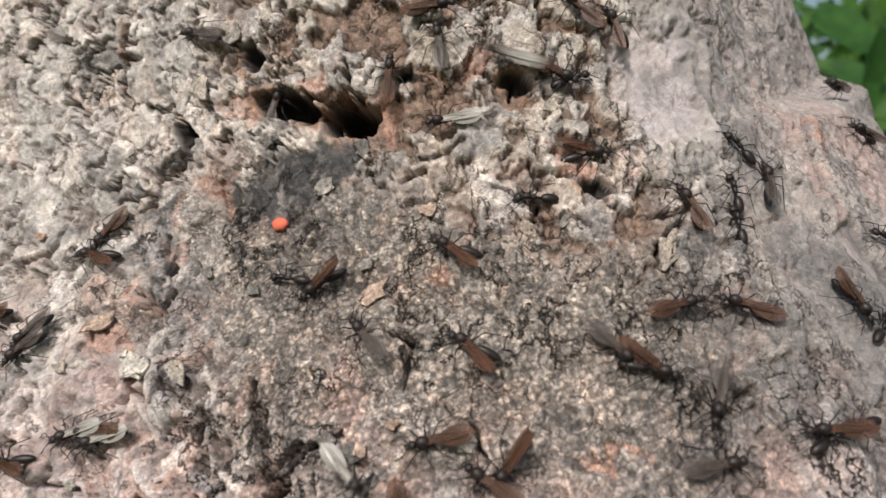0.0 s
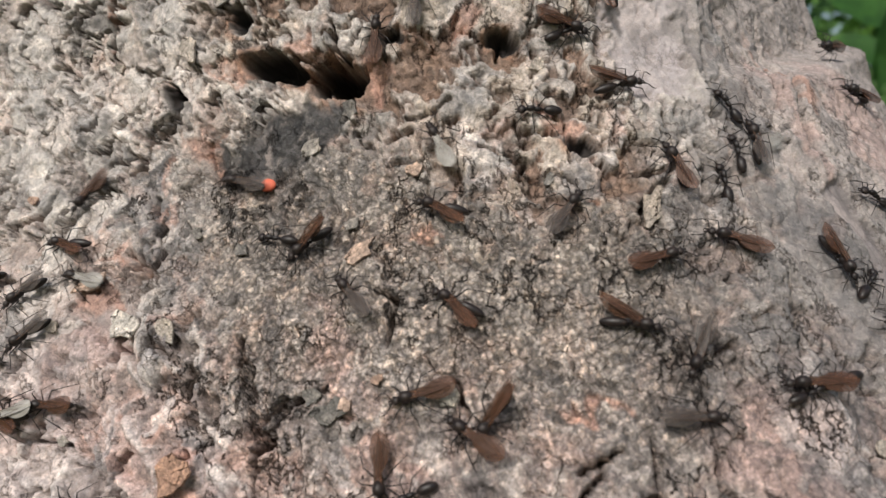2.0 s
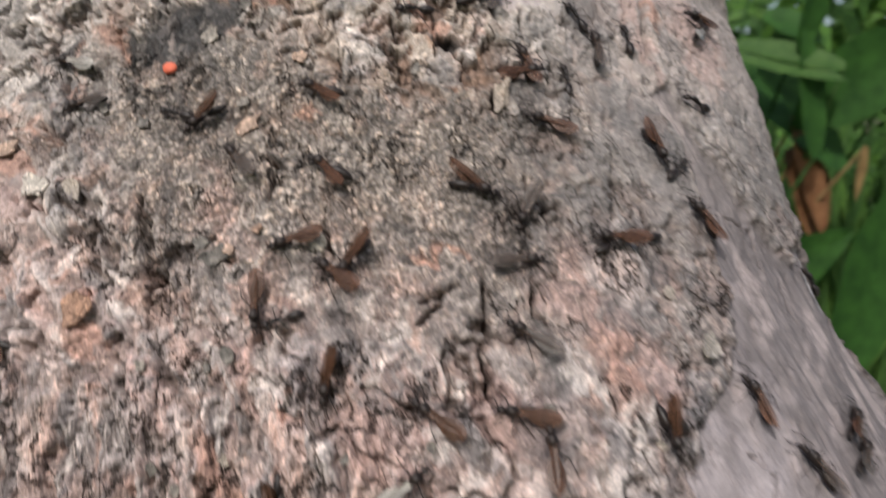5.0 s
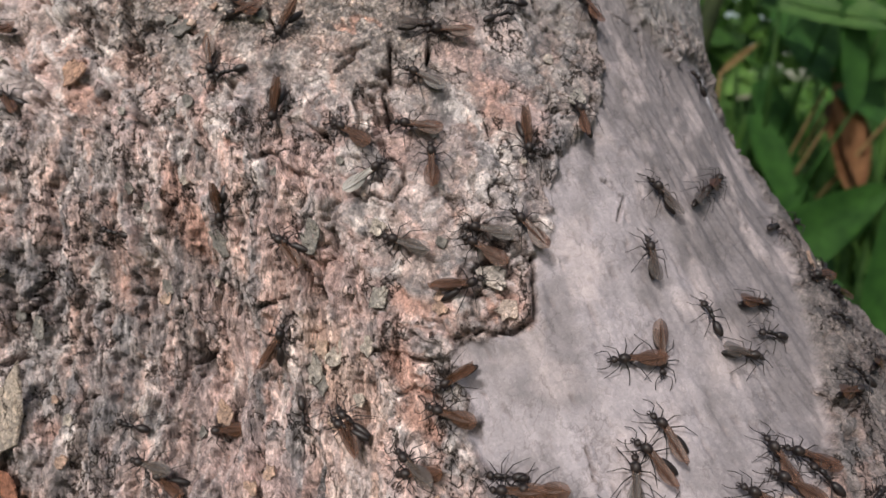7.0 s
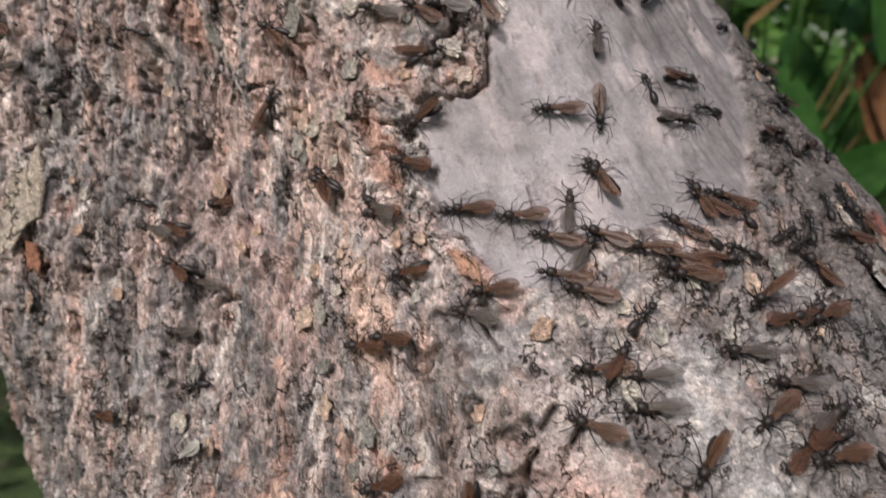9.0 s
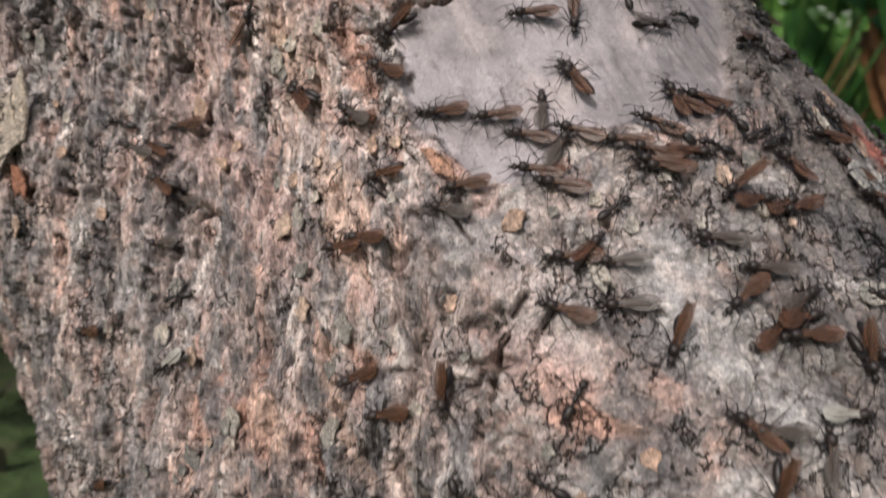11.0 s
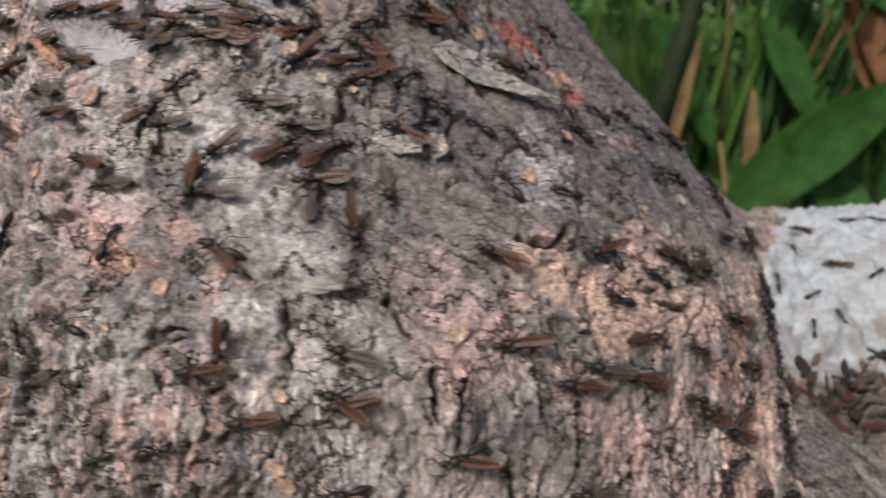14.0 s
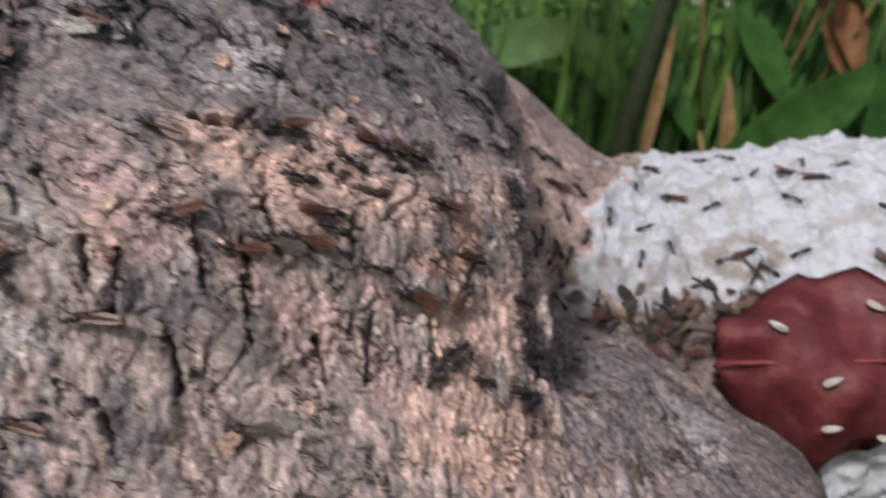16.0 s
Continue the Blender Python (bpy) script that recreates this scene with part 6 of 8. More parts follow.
def motions():
    crawl("side", (0.0, -1.2441, 0.6548, 118), (0.8, -1.2441, 0.6548, 122), (2.5, -1.2441, 0.6548, 122))
    crawl("amber", (0.0, -1.2950, 0.6573, 136), (0.7, -1.2950, 0.6573, 128), (2.0, -1.2950, 0.6573, 128))
    crawl("amber", (0.0, -1.3517, 0.6457, -20), (0.5, -1.3262, 0.6471, -20), (1.0, -1.3058, 0.6493, -20), (1.5, -1.3037, 0.6496, -20), (2.0, -1.3178, 0.6474, -20), (2.3, -1.3158, 0.6473, -20))
    crawl("amber", (0.0, -1.5032, 0.6569, 14), (1.6, -1.5032, 0.6569, 9), (2.5, -1.5032, 0.6569, 11))
    crawl("worker", (0.5, -1.1735, 0.6249, 91), (1.0, -1.1699, 0.6257, 91), (1.5, -1.1689, 0.6255, 91), (2.0, -1.1515, 0.6246, 91), (2.5, -1.0627, 0.6287, 91), (3.0, -1.0558, 0.6288, 91))
    crawl("amber", (0.0, -1.0976, 0.6085, -64), (1.3, -1.0976, 0.6085, -66), (2.1, -1.0976, 0.6085, -70))
    crawl("amber", (0.0, -1.2407, 0.6079, 156), (0.5, -1.2330, 0.6083, 156), (1.0, -1.2306, 0.6098, 156), (1.5, -1.2169, 0.6108, 156), (2.0, -1.2205, 0.6112, 156), (2.5, -1.2351, 0.6091, 156), (3.0, -1.2327, 0.6104, 156), (3.2, -1.2475, 0.6118, 156))
    crawl("amber", (0.0, -1.3293, 0.6078, 19), (0.5, -1.3265, 0.6088, 19), (1.0, -1.3311, 0.6086, 19), (1.5, -1.3252, 0.6087, 19), (2.0, -1.3293, 0.6084, 19), (2.5, -1.3026, 0.6088, 19), (3.0, -1.2603, 0.6205, 19))
    crawl("side", (0.0, -1.5548, 0.6162, 164), (0.6, -1.5548, 0.6162, 167), (2.9, -1.5548, 0.6162, 170))
    crawl("open", (0.0, -1.7523, 0.6106, -141), (1.3, -1.7523, 0.6106, -135), (2.9, -1.7523, 0.6106, -140))
    crawl("side", (0.0, -1.5743, 0.6019, 156), (1.5, -1.5743, 0.6019, 156), (2.9, -1.5743, 0.6019, 157))
    crawl("side", (0.0, -2.0963, 0.6138, -178), (0.5, -2.0957, 0.6122, -178), (1.0, -2.1071, 0.6124, -178), (1.5, -2.1103, 0.6104, -178), (2.0, -2.1322, 0.6096, -178), (2.5, -2.1435, 0.6059, -178), (3.0, -2.1494, 0.6065, -178))
    crawl("smoky", (0.0, -2.2002, 0.5986, -138), (0.5, -2.2028, 0.5983, -138), (1.0, -2.2093, 0.5994, -138), (1.5, -2.2009, 0.5962, -138), (2.0, -2.1771, 0.5949, -138), (2.5, -2.2071, 0.5918, -138))
    crawl("amber", (0.0, -2.2661, 0.6030, -157), (1.6, -2.2661, 0.6030, -162), (2.4, -2.2661, 0.6030, -159))
    crawl("pale", (0.5, -2.0877, 0.5869, -161), (1.0, -2.1079, 0.5863, -161), (1.5, -2.2000, 0.5834, -161))
    crawl("amber", (0.0, -1.6496, 0.5902, -164), (1.0, -1.6496, 0.5902, -164), (2.4, -1.6496, 0.5902, -160))
    crawl("open", (0.0, -1.5781, 0.5882, -122), (1.3, -1.5781, 0.5882, -120), (2.9, -1.5781, 0.5882, -124))
    crawl("side", (0.0, -2.2129, 0.5827, -167), (0.8, -2.2129, 0.5827, -167), (2.9, -2.2129, 0.5827, -172))
    crawl("smoky", (0.0, -1.3385, 0.5964, -107), (1.3, -1.3385, 0.5964, -110), (2.2, -1.3385, 0.5964, -114))
    crawl("worker", (0.0, -1.2571, 0.5903, 24), (0.7, -1.2571, 0.5903, 11), (2.9, -1.2571, 0.5903, 21))
    crawl("amber", (0.0, -0.7676, 0.6504, 176), (1.0, -0.7676, 0.6504, 183), (2.2, -0.7676, 0.6504, 184))
    crawl("amber", (0.0, -0.8280, 0.6377, 155), (0.6, -0.8280, 0.6377, 164), (2.6, -0.8280, 0.6377, 159))
    crawl("side", (1.0, -1.3498, 0.6315, 12), (1.5, -1.2761, 0.6357, 12), (2.0, -1.2760, 0.6360, 12), (2.5, -1.2754, 0.6348, 12), (3.0, -1.2775, 0.6349, 12), (3.2, -1.2847, 0.6350, 12))
    crawl("worker", (0.0, -1.4275, 0.6245, 179), (0.5, -1.4241, 0.6244, 179), (1.0, -1.3869, 0.6320, 179), (1.5, -1.3817, 0.6336, 179), (2.0, -1.3848, 0.6317, 179), (2.5, -1.3780, 0.6319, 179))
    crawl("worker", (0.1, -1.3338, 0.6445, 21), (0.5, -1.3218, 0.6453, 21), (1.0, -1.3110, 0.6476, 21), (1.5, -1.3068, 0.6475, 21), (2.0, -1.3217, 0.6457, 21), (2.5, -1.2996, 0.6465, 21), (3.0, -1.3572, 0.6402, 21), (3.2, -1.3625, 0.6402, 21))
    crawl("side", (0.0, -1.3969, 0.5997, -14), (1.2, -1.3969, 0.5997, -11), (2.0, -1.3969, 0.5997, -9), (5.4, -1.3969, 0.5997, -15))
    crawl("amber", (1.9, -2.0836, 0.6182, -126), (2.0, -2.1007, 0.6183, -126), (2.5, -2.2017, 0.6153, -126), (2.6, -2.2036, 0.6151, -126))
    crawl("amber", (0.4, -2.0973, 0.5877, -175), (0.5, -2.1199, 0.5860, -175), (1.0, -2.1426, 0.5852, -175), (1.5, -2.1374, 0.5868, -175), (2.0, -2.1479, 0.5851, -175), (2.5, -2.1748, 0.5865, -175), (3.0, -2.1295, 0.5865, -175))
    crawl("amber", (5.3, -1.6061, 0.5855, 151), (5.5, -1.6033, 0.5854, 151), (6.0, -1.6441, 0.5889, 151), (6.5, -1.6428, 0.5919, 151), (7.0, -1.6463, 0.5916, 151), (7.2, -1.6485, 0.5892, 151))
    crawl("amber", (5.4, -1.7232, 0.5805, -83), (6.5, -1.7232, 0.5805, -74), (7.6, -1.7232, 0.5805, -75), (8.6, -1.7232, 0.5805, -82))
    crawl("open", (5.8, -1.6507, 0.5708, -100), (6.0, -1.6246, 0.5710, -100), (6.5, -1.6227, 0.5723, -100), (7.0, -1.6261, 0.5716, -100), (7.5, -1.6196, 0.5728, -100))
    crawl("amber", (5.3, -1.5375, 0.5662, 152), (5.5, -1.5348, 0.5665, 152), (6.0, -1.5366, 0.5676, 152), (6.5, -1.5306, 0.5679, 152), (7.0, -1.5276, 0.5674, 152), (7.1, -1.5578, 0.5653, 152))
    crawl("smoky", (5.4, -1.3983, 0.5775, 149), (6.5, -1.3983, 0.5775, 149), (7.6, -1.3983, 0.5775, 148), (8.6, -1.3983, 0.5775, 149))
    crawl("amber", (5.3, -1.2416, 0.5915, 177), (5.5, -1.2821, 0.5914, 177), (6.0, -1.2949, 0.5897, 177), (6.5, -1.3261, 0.5891, 177), (7.0, -1.3392, 0.5867, 177), (7.4, -1.3422, 0.5852, 177))
    crawl("amber", (5.3, -1.4382, 0.5672, 171), (5.5, -1.4360, 0.5675, 171), (6.0, -1.4338, 0.5683, 171), (6.5, -1.4309, 0.5680, 171), (7.0, -1.4314, 0.5687, 171), (7.5, -1.4296, 0.5699, 171), (8.0, -1.4275, 0.5706, 171))
    crawl("pale", (6.0, -1.5999, 0.5565, 45), (6.5, -1.5229, 0.5598, 45), (6.6, -1.5229, 0.5595, 45))
    crawl("amber", (5.4, -1.4292, 0.5618, 96), (6.5, -1.4292, 0.5618, 100), (7.6, -1.4292, 0.5618, 93), (8.6, -1.4292, 0.5618, 94))
    crawl("open", (5.3, -1.2899, 0.5651, -77), (5.5, -1.2905, 0.5655, -77), (6.0, -1.2862, 0.5668, -77), (6.5, -1.2879, 0.5676, -77), (7.0, -1.2915, 0.5670, -77), (7.5, -1.2907, 0.5670, -77), (8.0, -1.2934, 0.5673, -77), (8.2, -1.2852, 0.5679, -77))
    crawl("side", (5.5, -1.1431, 0.5676, 105), (6.0, -1.1630, 0.5713, 105), (6.5, -1.1667, 0.5731, 105), (7.0, -1.1886, 0.5711, 105), (7.5, -1.1779, 0.5726, 105), (8.0, -1.1827, 0.5727, 105))
    crawl("open", (5.4, -1.7632, 0.5523, -86), (6.5, -1.7632, 0.5523, -94), (7.6, -1.7632, 0.5523, -88), (8.6, -1.7632, 0.5523, -86))
    crawl("worker", (5.3, -2.0020, 0.5394, 169), (5.5, -1.9938, 0.5402, 169), (6.0, -1.9877, 0.5428, 169), (6.5, -1.9746, 0.5454, 169), (7.0, -1.9825, 0.5449, 169), (7.5, -1.9778, 0.5461, 169), (8.0, -1.9800, 0.5466, 169), (8.5, -1.9620, 0.5450, 169), (8.7, -1.9550, 0.5449, 169))
    crawl("side", (5.4, -1.6699, 0.5461, 169), (6.5, -1.6699, 0.5461, 161), (7.6, -1.6699, 0.5461, 169), (8.6, -1.6699, 0.5461, 166))
    crawl("smoky", (6.3, -1.4594, 0.5498, 168), (6.5, -1.4832, 0.5487, 168), (7.0, -1.4990, 0.5479, 168), (7.5, -1.4979, 0.5480, 168), (8.0, -1.4926, 0.5491, 168), (8.5, -1.4913, 0.5497, 168), (8.7, -1.4880, 0.5497, 168))
    crawl("smoky", (5.3, -1.3438, 0.5532, 171), (5.5, -1.3355, 0.5547, 171), (6.0, -1.3572, 0.5534, 171), (6.5, -1.3700, 0.5518, 171), (6.9, -1.3892, 0.5505, 171))
    crawl("side", (5.4, -1.4494, 0.5407, 37), (6.5, -1.4494, 0.5407, 37), (7.6, -1.4494, 0.5407, 27), (8.6, -1.4494, 0.5407, 28))
    crawl("side", (5.4, -1.7107, 0.5375, 88), (6.0, -1.7345, 0.5270, 88), (6.5, -1.7381, 0.5272, 88), (7.0, -1.7445, 0.5265, 88), (7.5, -1.7394, 0.5270, 88), (8.0, -1.7338, 0.5276, 88), (8.5, -1.7360, 0.5285, 88), (8.7, -1.7313, 0.5288, 88))
    crawl("open", (5.8, -1.4795, 0.5275, -143), (6.0, -1.4908, 0.5262, -143), (6.5, -1.4895, 0.5268, -143), (7.0, -1.4949, 0.5264, -143), (7.5, -1.4926, 0.5272, -143), (8.0, -1.4924, 0.5275, -143), (8.5, -1.4875, 0.5285, -143), (8.7, -1.4776, 0.5296, -143))
    crawl("worker", (5.4, -2.0688, 0.5071, 166), (6.5, -2.0688, 0.5071, 169), (7.6, -2.0688, 0.5071, 170), (8.6, -2.0688, 0.5071, 167))
    crawl("side", (5.4, -1.6632, 0.5146, 166), (6.5, -1.6632, 0.5146, 169), (7.6, -1.6632, 0.5146, 165), (8.6, -1.6632, 0.5146, 166))
    crawl("smoky", (5.3, -1.0199, 0.5572, 29), (5.5, -1.0134, 0.5570, 29), (6.0, -1.0139, 0.5578, 29), (6.5, -1.0131, 0.5583, 29), (6.8, -1.0363, 0.5574, 29))
    crawl("worker", (5.4, -1.1445, 0.5364, 102), (6.5, -1.1445, 0.5364, 105), (7.6, -1.1445, 0.5364, 99), (8.6, -1.1445, 0.5364, 98))
    crawl("amber", (5.5, -1.0606, 0.5353, -6), (6.0, -1.0350, 0.5375, -6), (6.5, -1.0329, 0.5384, -6), (7.0, -1.0586, 0.5385, -6), (7.3, -1.0800, 0.5393, -6))
    crawl("side", (5.9, -1.2268, 0.5252, 143), (6.0, -1.2169, 0.5251, 143), (6.5, -1.2995, 0.5176, 143), (7.0, -1.3053, 0.5173, 143), (7.5, -1.3016, 0.5178, 143), (8.0, -1.2933, 0.5184, 143), (8.5, -1.2900, 0.5200, 143), (8.7, -1.2793, 0.5199, 143))
    crawl("amber", (5.8, -1.0082, 0.5236, 0), (6.0, -0.9831, 0.5229, 0), (6.5, -0.9921, 0.5234, 0), (7.0, -1.0238, 0.5231, 0), (7.5, -1.0235, 0.5228, 0), (8.0, -1.0261, 0.5228, 0), (8.5, -0.9914, 0.5275, 0))
    crawl("worker", (5.4, -1.7533, 0.5148, -69), (6.5, -1.7533, 0.5148, -65), (7.6, -1.7533, 0.5148, -61), (8.6, -1.7533, 0.5148, -70))
    crawl("side", (6.4, -2.0144, 0.5000, 177), (6.5, -2.0221, 0.4991, 177), (7.0, -2.0244, 0.4987, 177), (7.5, -2.0235, 0.4996, 177), (8.0, -2.0218, 0.5004, 177), (8.5, -2.0216, 0.5024, 177), (8.7, -2.0174, 0.5026, 177))
    crawl("amber", (5.4, -1.5858, 0.5105, -161), (6.5, -1.5858, 0.5105, -167), (7.6, -1.5858, 0.5105, -161), (8.6, -1.5858, 0.5105, -171))
    crawl("amber", (6.4, -1.1462, 0.5143, 142), (6.5, -1.1524, 0.5137, 142), (7.0, -1.1778, 0.5132, 142), (7.5, -1.1726, 0.5146, 142), (8.0, -1.1668, 0.5148, 142), (8.5, -1.1611, 0.5156, 142))
    crawl("worker", (5.3, -1.1835, 0.5924, -174), (5.5, -1.1938, 0.5926, -174), (6.0, -1.2087, 0.5939, -174), (6.5, -1.2106, 0.5942, -174), (7.0, -1.2150, 0.5940, -174), (7.5, -1.1844, 0.5859, -174))
    crawl("worker", (5.3, -0.8786, 0.5486, -1), (5.5, -0.8594, 0.5482, -1), (6.0, -0.8600, 0.5494, -1), (6.5, -0.8614, 0.5504, -1), (7.0, -0.8761, 0.5503, -1), (7.5, -0.8773, 0.5506, -1), (8.0, -0.8792, 0.5511, -1), (8.5, -0.8538, 0.5524, -1), (8.7, -0.8413, 0.5529, -1))
    crawl("amber", (5.5, -0.8751, 0.5387, 168), (6.0, -0.8659, 0.5386, 168), (6.5, -0.8700, 0.5393, 168), (7.0, -0.8862, 0.5399, 168), (7.5, -0.8911, 0.5399, 168), (8.0, -0.8720, 0.5402, 168), (8.5, -0.8503, 0.5410, 168), (8.7, -0.8363, 0.5414, 168))
    crawl("side", (6.5, -2.1093, 0.5715, 164), (7.0, -2.1111, 0.5716, 164), (7.5, -2.1027, 0.5717, 164), (8.0, -2.1089, 0.5712, 164), (8.1, -2.1356, 0.5684, 164))
    crawl("worker", (5.4, -0.8261, 0.5814, 114), (6.5, -0.8261, 0.5814, 108), (7.6, -0.8261, 0.5814, 105), (8.6, -0.8261, 0.5814, 104))
    crawl("smoky", (5.4, -1.1835, 0.5468, 86), (6.5, -1.1835, 0.5468, 87), (7.6, -1.1835, 0.5468, 77), (8.6, -1.1835, 0.5468, 79))
    crawl("amber", (7.2, -1.4030, 0.5474, 150), (7.5, -1.4199, 0.5486, 150), (8.0, -1.4174, 0.5492, 150), (8.5, -1.4220, 0.5498, 150), (8.7, -1.4274, 0.5495, 150))
    crawl("smoky", (7.6, -1.9815, 0.4868, -179), (8.0, -1.9822, 0.4892, -179), (8.5, -1.9747, 0.4914, -179), (8.7, -1.9714, 0.4916, -179))
    crawl("amber", (7.5, -1.4758, 0.5110, -172), (8.0, -1.4746, 0.5121, -172), (8.5, -1.4544, 0.5146, -172), (8.7, -1.4623, 0.5133, -172))
    crawl("amber", (7.0, -1.4498, 0.5117, -173), (7.5, -1.4497, 0.5121, -173), (8.0, -1.4258, 0.5121, -173), (8.1, -1.4020, 0.5127, -173))
    crawl("amber", (7.1, -1.2721, 0.5311, -178), (7.5, -1.2835, 0.5313, -178), (8.0, -1.2968, 0.5308, -178), (8.5, -1.2889, 0.5322, -178), (8.7, -1.2940, 0.5321, -178))
    crawl("amber", (5.4, -1.2379, 0.5324, -106), (6.5, -1.2379, 0.5324, -93), (7.6, -1.2379, 0.5324, -93), (8.6, -1.2379, 0.5324, -92))
    crawl("smoky", (5.4, -1.1309, 0.5311, -4), (6.5, -1.1309, 0.5311, -14), (7.6, -1.1309, 0.5311, -7), (8.6, -1.1309, 0.5311, -5))
    crawl("amber", (7.6, -1.2667, 0.5034, 158), (8.0, -1.2606, 0.5046, 158), (8.5, -1.2538, 0.5059, 158), (8.7, -1.2510, 0.5065, 158))
    crawl("open", (7.3, -1.1207, 0.5074, -148), (8.0, -1.1678, 0.4993, -148), (8.5, -1.1784, 0.5013, -148))
    crawl("worker", (7.7, -1.1923, 0.5055, 155), (8.0, -1.1751, 0.5062, 155), (8.4, -1.1654, 0.5074, 155))
    crawl("worker", (7.4, -1.1116, 0.5059, 19), (7.5, -1.1078, 0.5065, 19), (8.0, -1.0819, 0.5078, 19), (8.5, -1.0753, 0.5094, 19), (8.6, -1.0810, 0.5087, 19))
    crawl("amber", (5.4, -1.6244, 0.4895, -168), (6.5, -1.6244, 0.4895, -167), (7.6, -1.6244, 0.4895, -169), (8.6, -1.6244, 0.4895, -171))
    crawl("smoky", (5.4, -1.5063, 0.4956, 176), (6.5, -1.5063, 0.4956, 165), (7.6, -1.5063, 0.4956, 177), (8.6, -1.5063, 0.4956, 174))
    crawl("side", (5.4, -1.5727, 0.5013, -144), (6.5, -1.5727, 0.5013, -148), (7.6, -1.5727, 0.5013, -156), (8.6, -1.5727, 0.5013, -146))
    crawl("smoky", (6.5, -2.1928, 0.5364, -168), (7.5, -2.2351, 0.5341, -168), (8.0, -2.2335, 0.5347, -168), (8.5, -2.2312, 0.5357, -168), (8.7, -2.2245, 0.5361, -168))
    crawl("side", (5.4, -2.2066, 0.5464, 167), (6.5, -2.2066, 0.5464, 165), (7.6, -2.2066, 0.5464, 164), (8.6, -2.2066, 0.5464, 171))
    crawl("amber", (5.7, -0.9904, 0.5613, 25), (6.0, -0.9780, 0.5607, 25), (6.5, -0.9749, 0.5611, 25), (7.0, -0.9825, 0.5599, 25), (7.5, -0.9743, 0.5600, 25), (8.0, -0.9720, 0.5603, 25), (8.5, -0.9599, 0.5622, 25))
    crawl("side", (8.6, -1.6580, 0.5157, 155), (11.0, -1.6580, 0.5157, 163), (12.2, -1.6580, 0.5157, 158), (13.5, -1.6580, 0.5157, 162))
    crawl("smoky", (8.6, -1.5868, 0.5115, 157), (11.0, -1.5868, 0.5115, 161), (12.2, -1.5868, 0.5115, 152), (13.5, -1.5868, 0.5115, 161))
    crawl("worker", (8.6, -1.4758, 0.5128, -174), (11.0, -1.4758, 0.5128, -185), (12.2, -1.4758, 0.5128, -177), (13.5, -1.4758, 0.5128, -173))
    crawl("smoky", (8.6, -1.3427, 0.5140, 88), (11.0, -1.3427, 0.5140, 92), (12.2, -1.3427, 0.5140, 90), (13.5, -1.3427, 0.5140, 91))
    crawl("side", (8.6, -1.2770, 0.5205, 132), (11.0, -1.2770, 0.5205, 133), (12.2, -1.2770, 0.5205, 133), (13.5, -1.2770, 0.5205, 132))
    crawl("amber", (10.8, -1.2784, 0.5080, 175), (11.0, -1.2748, 0.5082, 175), (11.5, -1.2667, 0.5089, 175), (12.0, -1.2722, 0.5097, 175), (12.3, -1.2710, 0.5108, 175))
    crawl("amber", (11.0, -1.2095, 0.5061, 1), (11.5, -1.2110, 0.5057, 1), (12.0, -1.2209, 0.5062, 1), (12.5, -1.2254, 0.5082, 1))
    crawl("amber", (8.6, -1.2188, 0.5117, 143), (11.0, -1.2188, 0.5117, 149), (12.2, -1.2188, 0.5117, 146), (13.5, -1.2188, 0.5117, 146))
    crawl("amber", (8.6, -1.1728, 0.5164, 103), (11.0, -1.1728, 0.5164, 100), (12.2, -1.1728, 0.5164, 97), (13.5, -1.1728, 0.5164, 99))
    crawl("worker", (10.8, -1.1345, 0.5130, 125), (11.0, -1.1167, 0.5121, 125), (11.5, -1.1413, 0.5110, 125), (12.0, -1.1454, 0.5111, 125))
    crawl("amber", (10.8, -1.1796, 0.4974, 10), (11.0, -1.1744, 0.4986, 10), (11.5, -1.1272, 0.5011, 10))
    crawl("amber", (10.8, -1.2174, 0.4823, 13), (11.0, -1.2149, 0.4824, 13), (11.5, -1.2208, 0.4820, 13), (12.0, -1.2246, 0.4826, 13), (12.5, -1.2270, 0.4847, 13), (13.0, -1.2215, 0.4857, 13), (13.5, -1.2220, 0.4839, 13), (14.0, -1.2499, 0.4848, 13))
    crawl("smoky", (8.6, -1.2423, 0.4934, 177), (11.0, -1.2423, 0.4934, 173), (12.2, -1.2423, 0.4934, 168), (13.5, -1.2423, 0.4934, 170))
    crawl("side", (10.8, -2.0052, 0.4941, 169), (11.0, -1.9978, 0.4944, 169), (11.5, -1.9973, 0.4951, 169), (12.0, -2.0041, 0.4954, 169), (12.5, -2.0169, 0.4970, 169), (13.0, -2.0252, 0.4973, 169))
    crawl("smoky", (8.6, -2.0427, 0.5009, 172), (11.0, -2.0427, 0.5009, 166), (12.2, -2.0427, 0.5009, 172), (13.5, -2.0427, 0.5009, 169))
    crawl("amber", (10.9, -1.9182, 0.5082, -167), (11.0, -1.9514, 0.5071, -167), (11.5, -2.0104, 0.5075, -167), (12.0, -2.0107, 0.5083, -167), (12.5, -1.9571, 0.5060, -167), (12.6, -1.9707, 0.5049, -167))
    crawl("smoky", (10.8, -2.0179, 0.4820, -170), (11.0, -2.0168, 0.4826, -170), (11.5, -2.0141, 0.4829, -170), (12.0, -2.0216, 0.4826, -170), (12.5, -2.0329, 0.4839, -170), (13.0, -2.0387, 0.4845, -170))
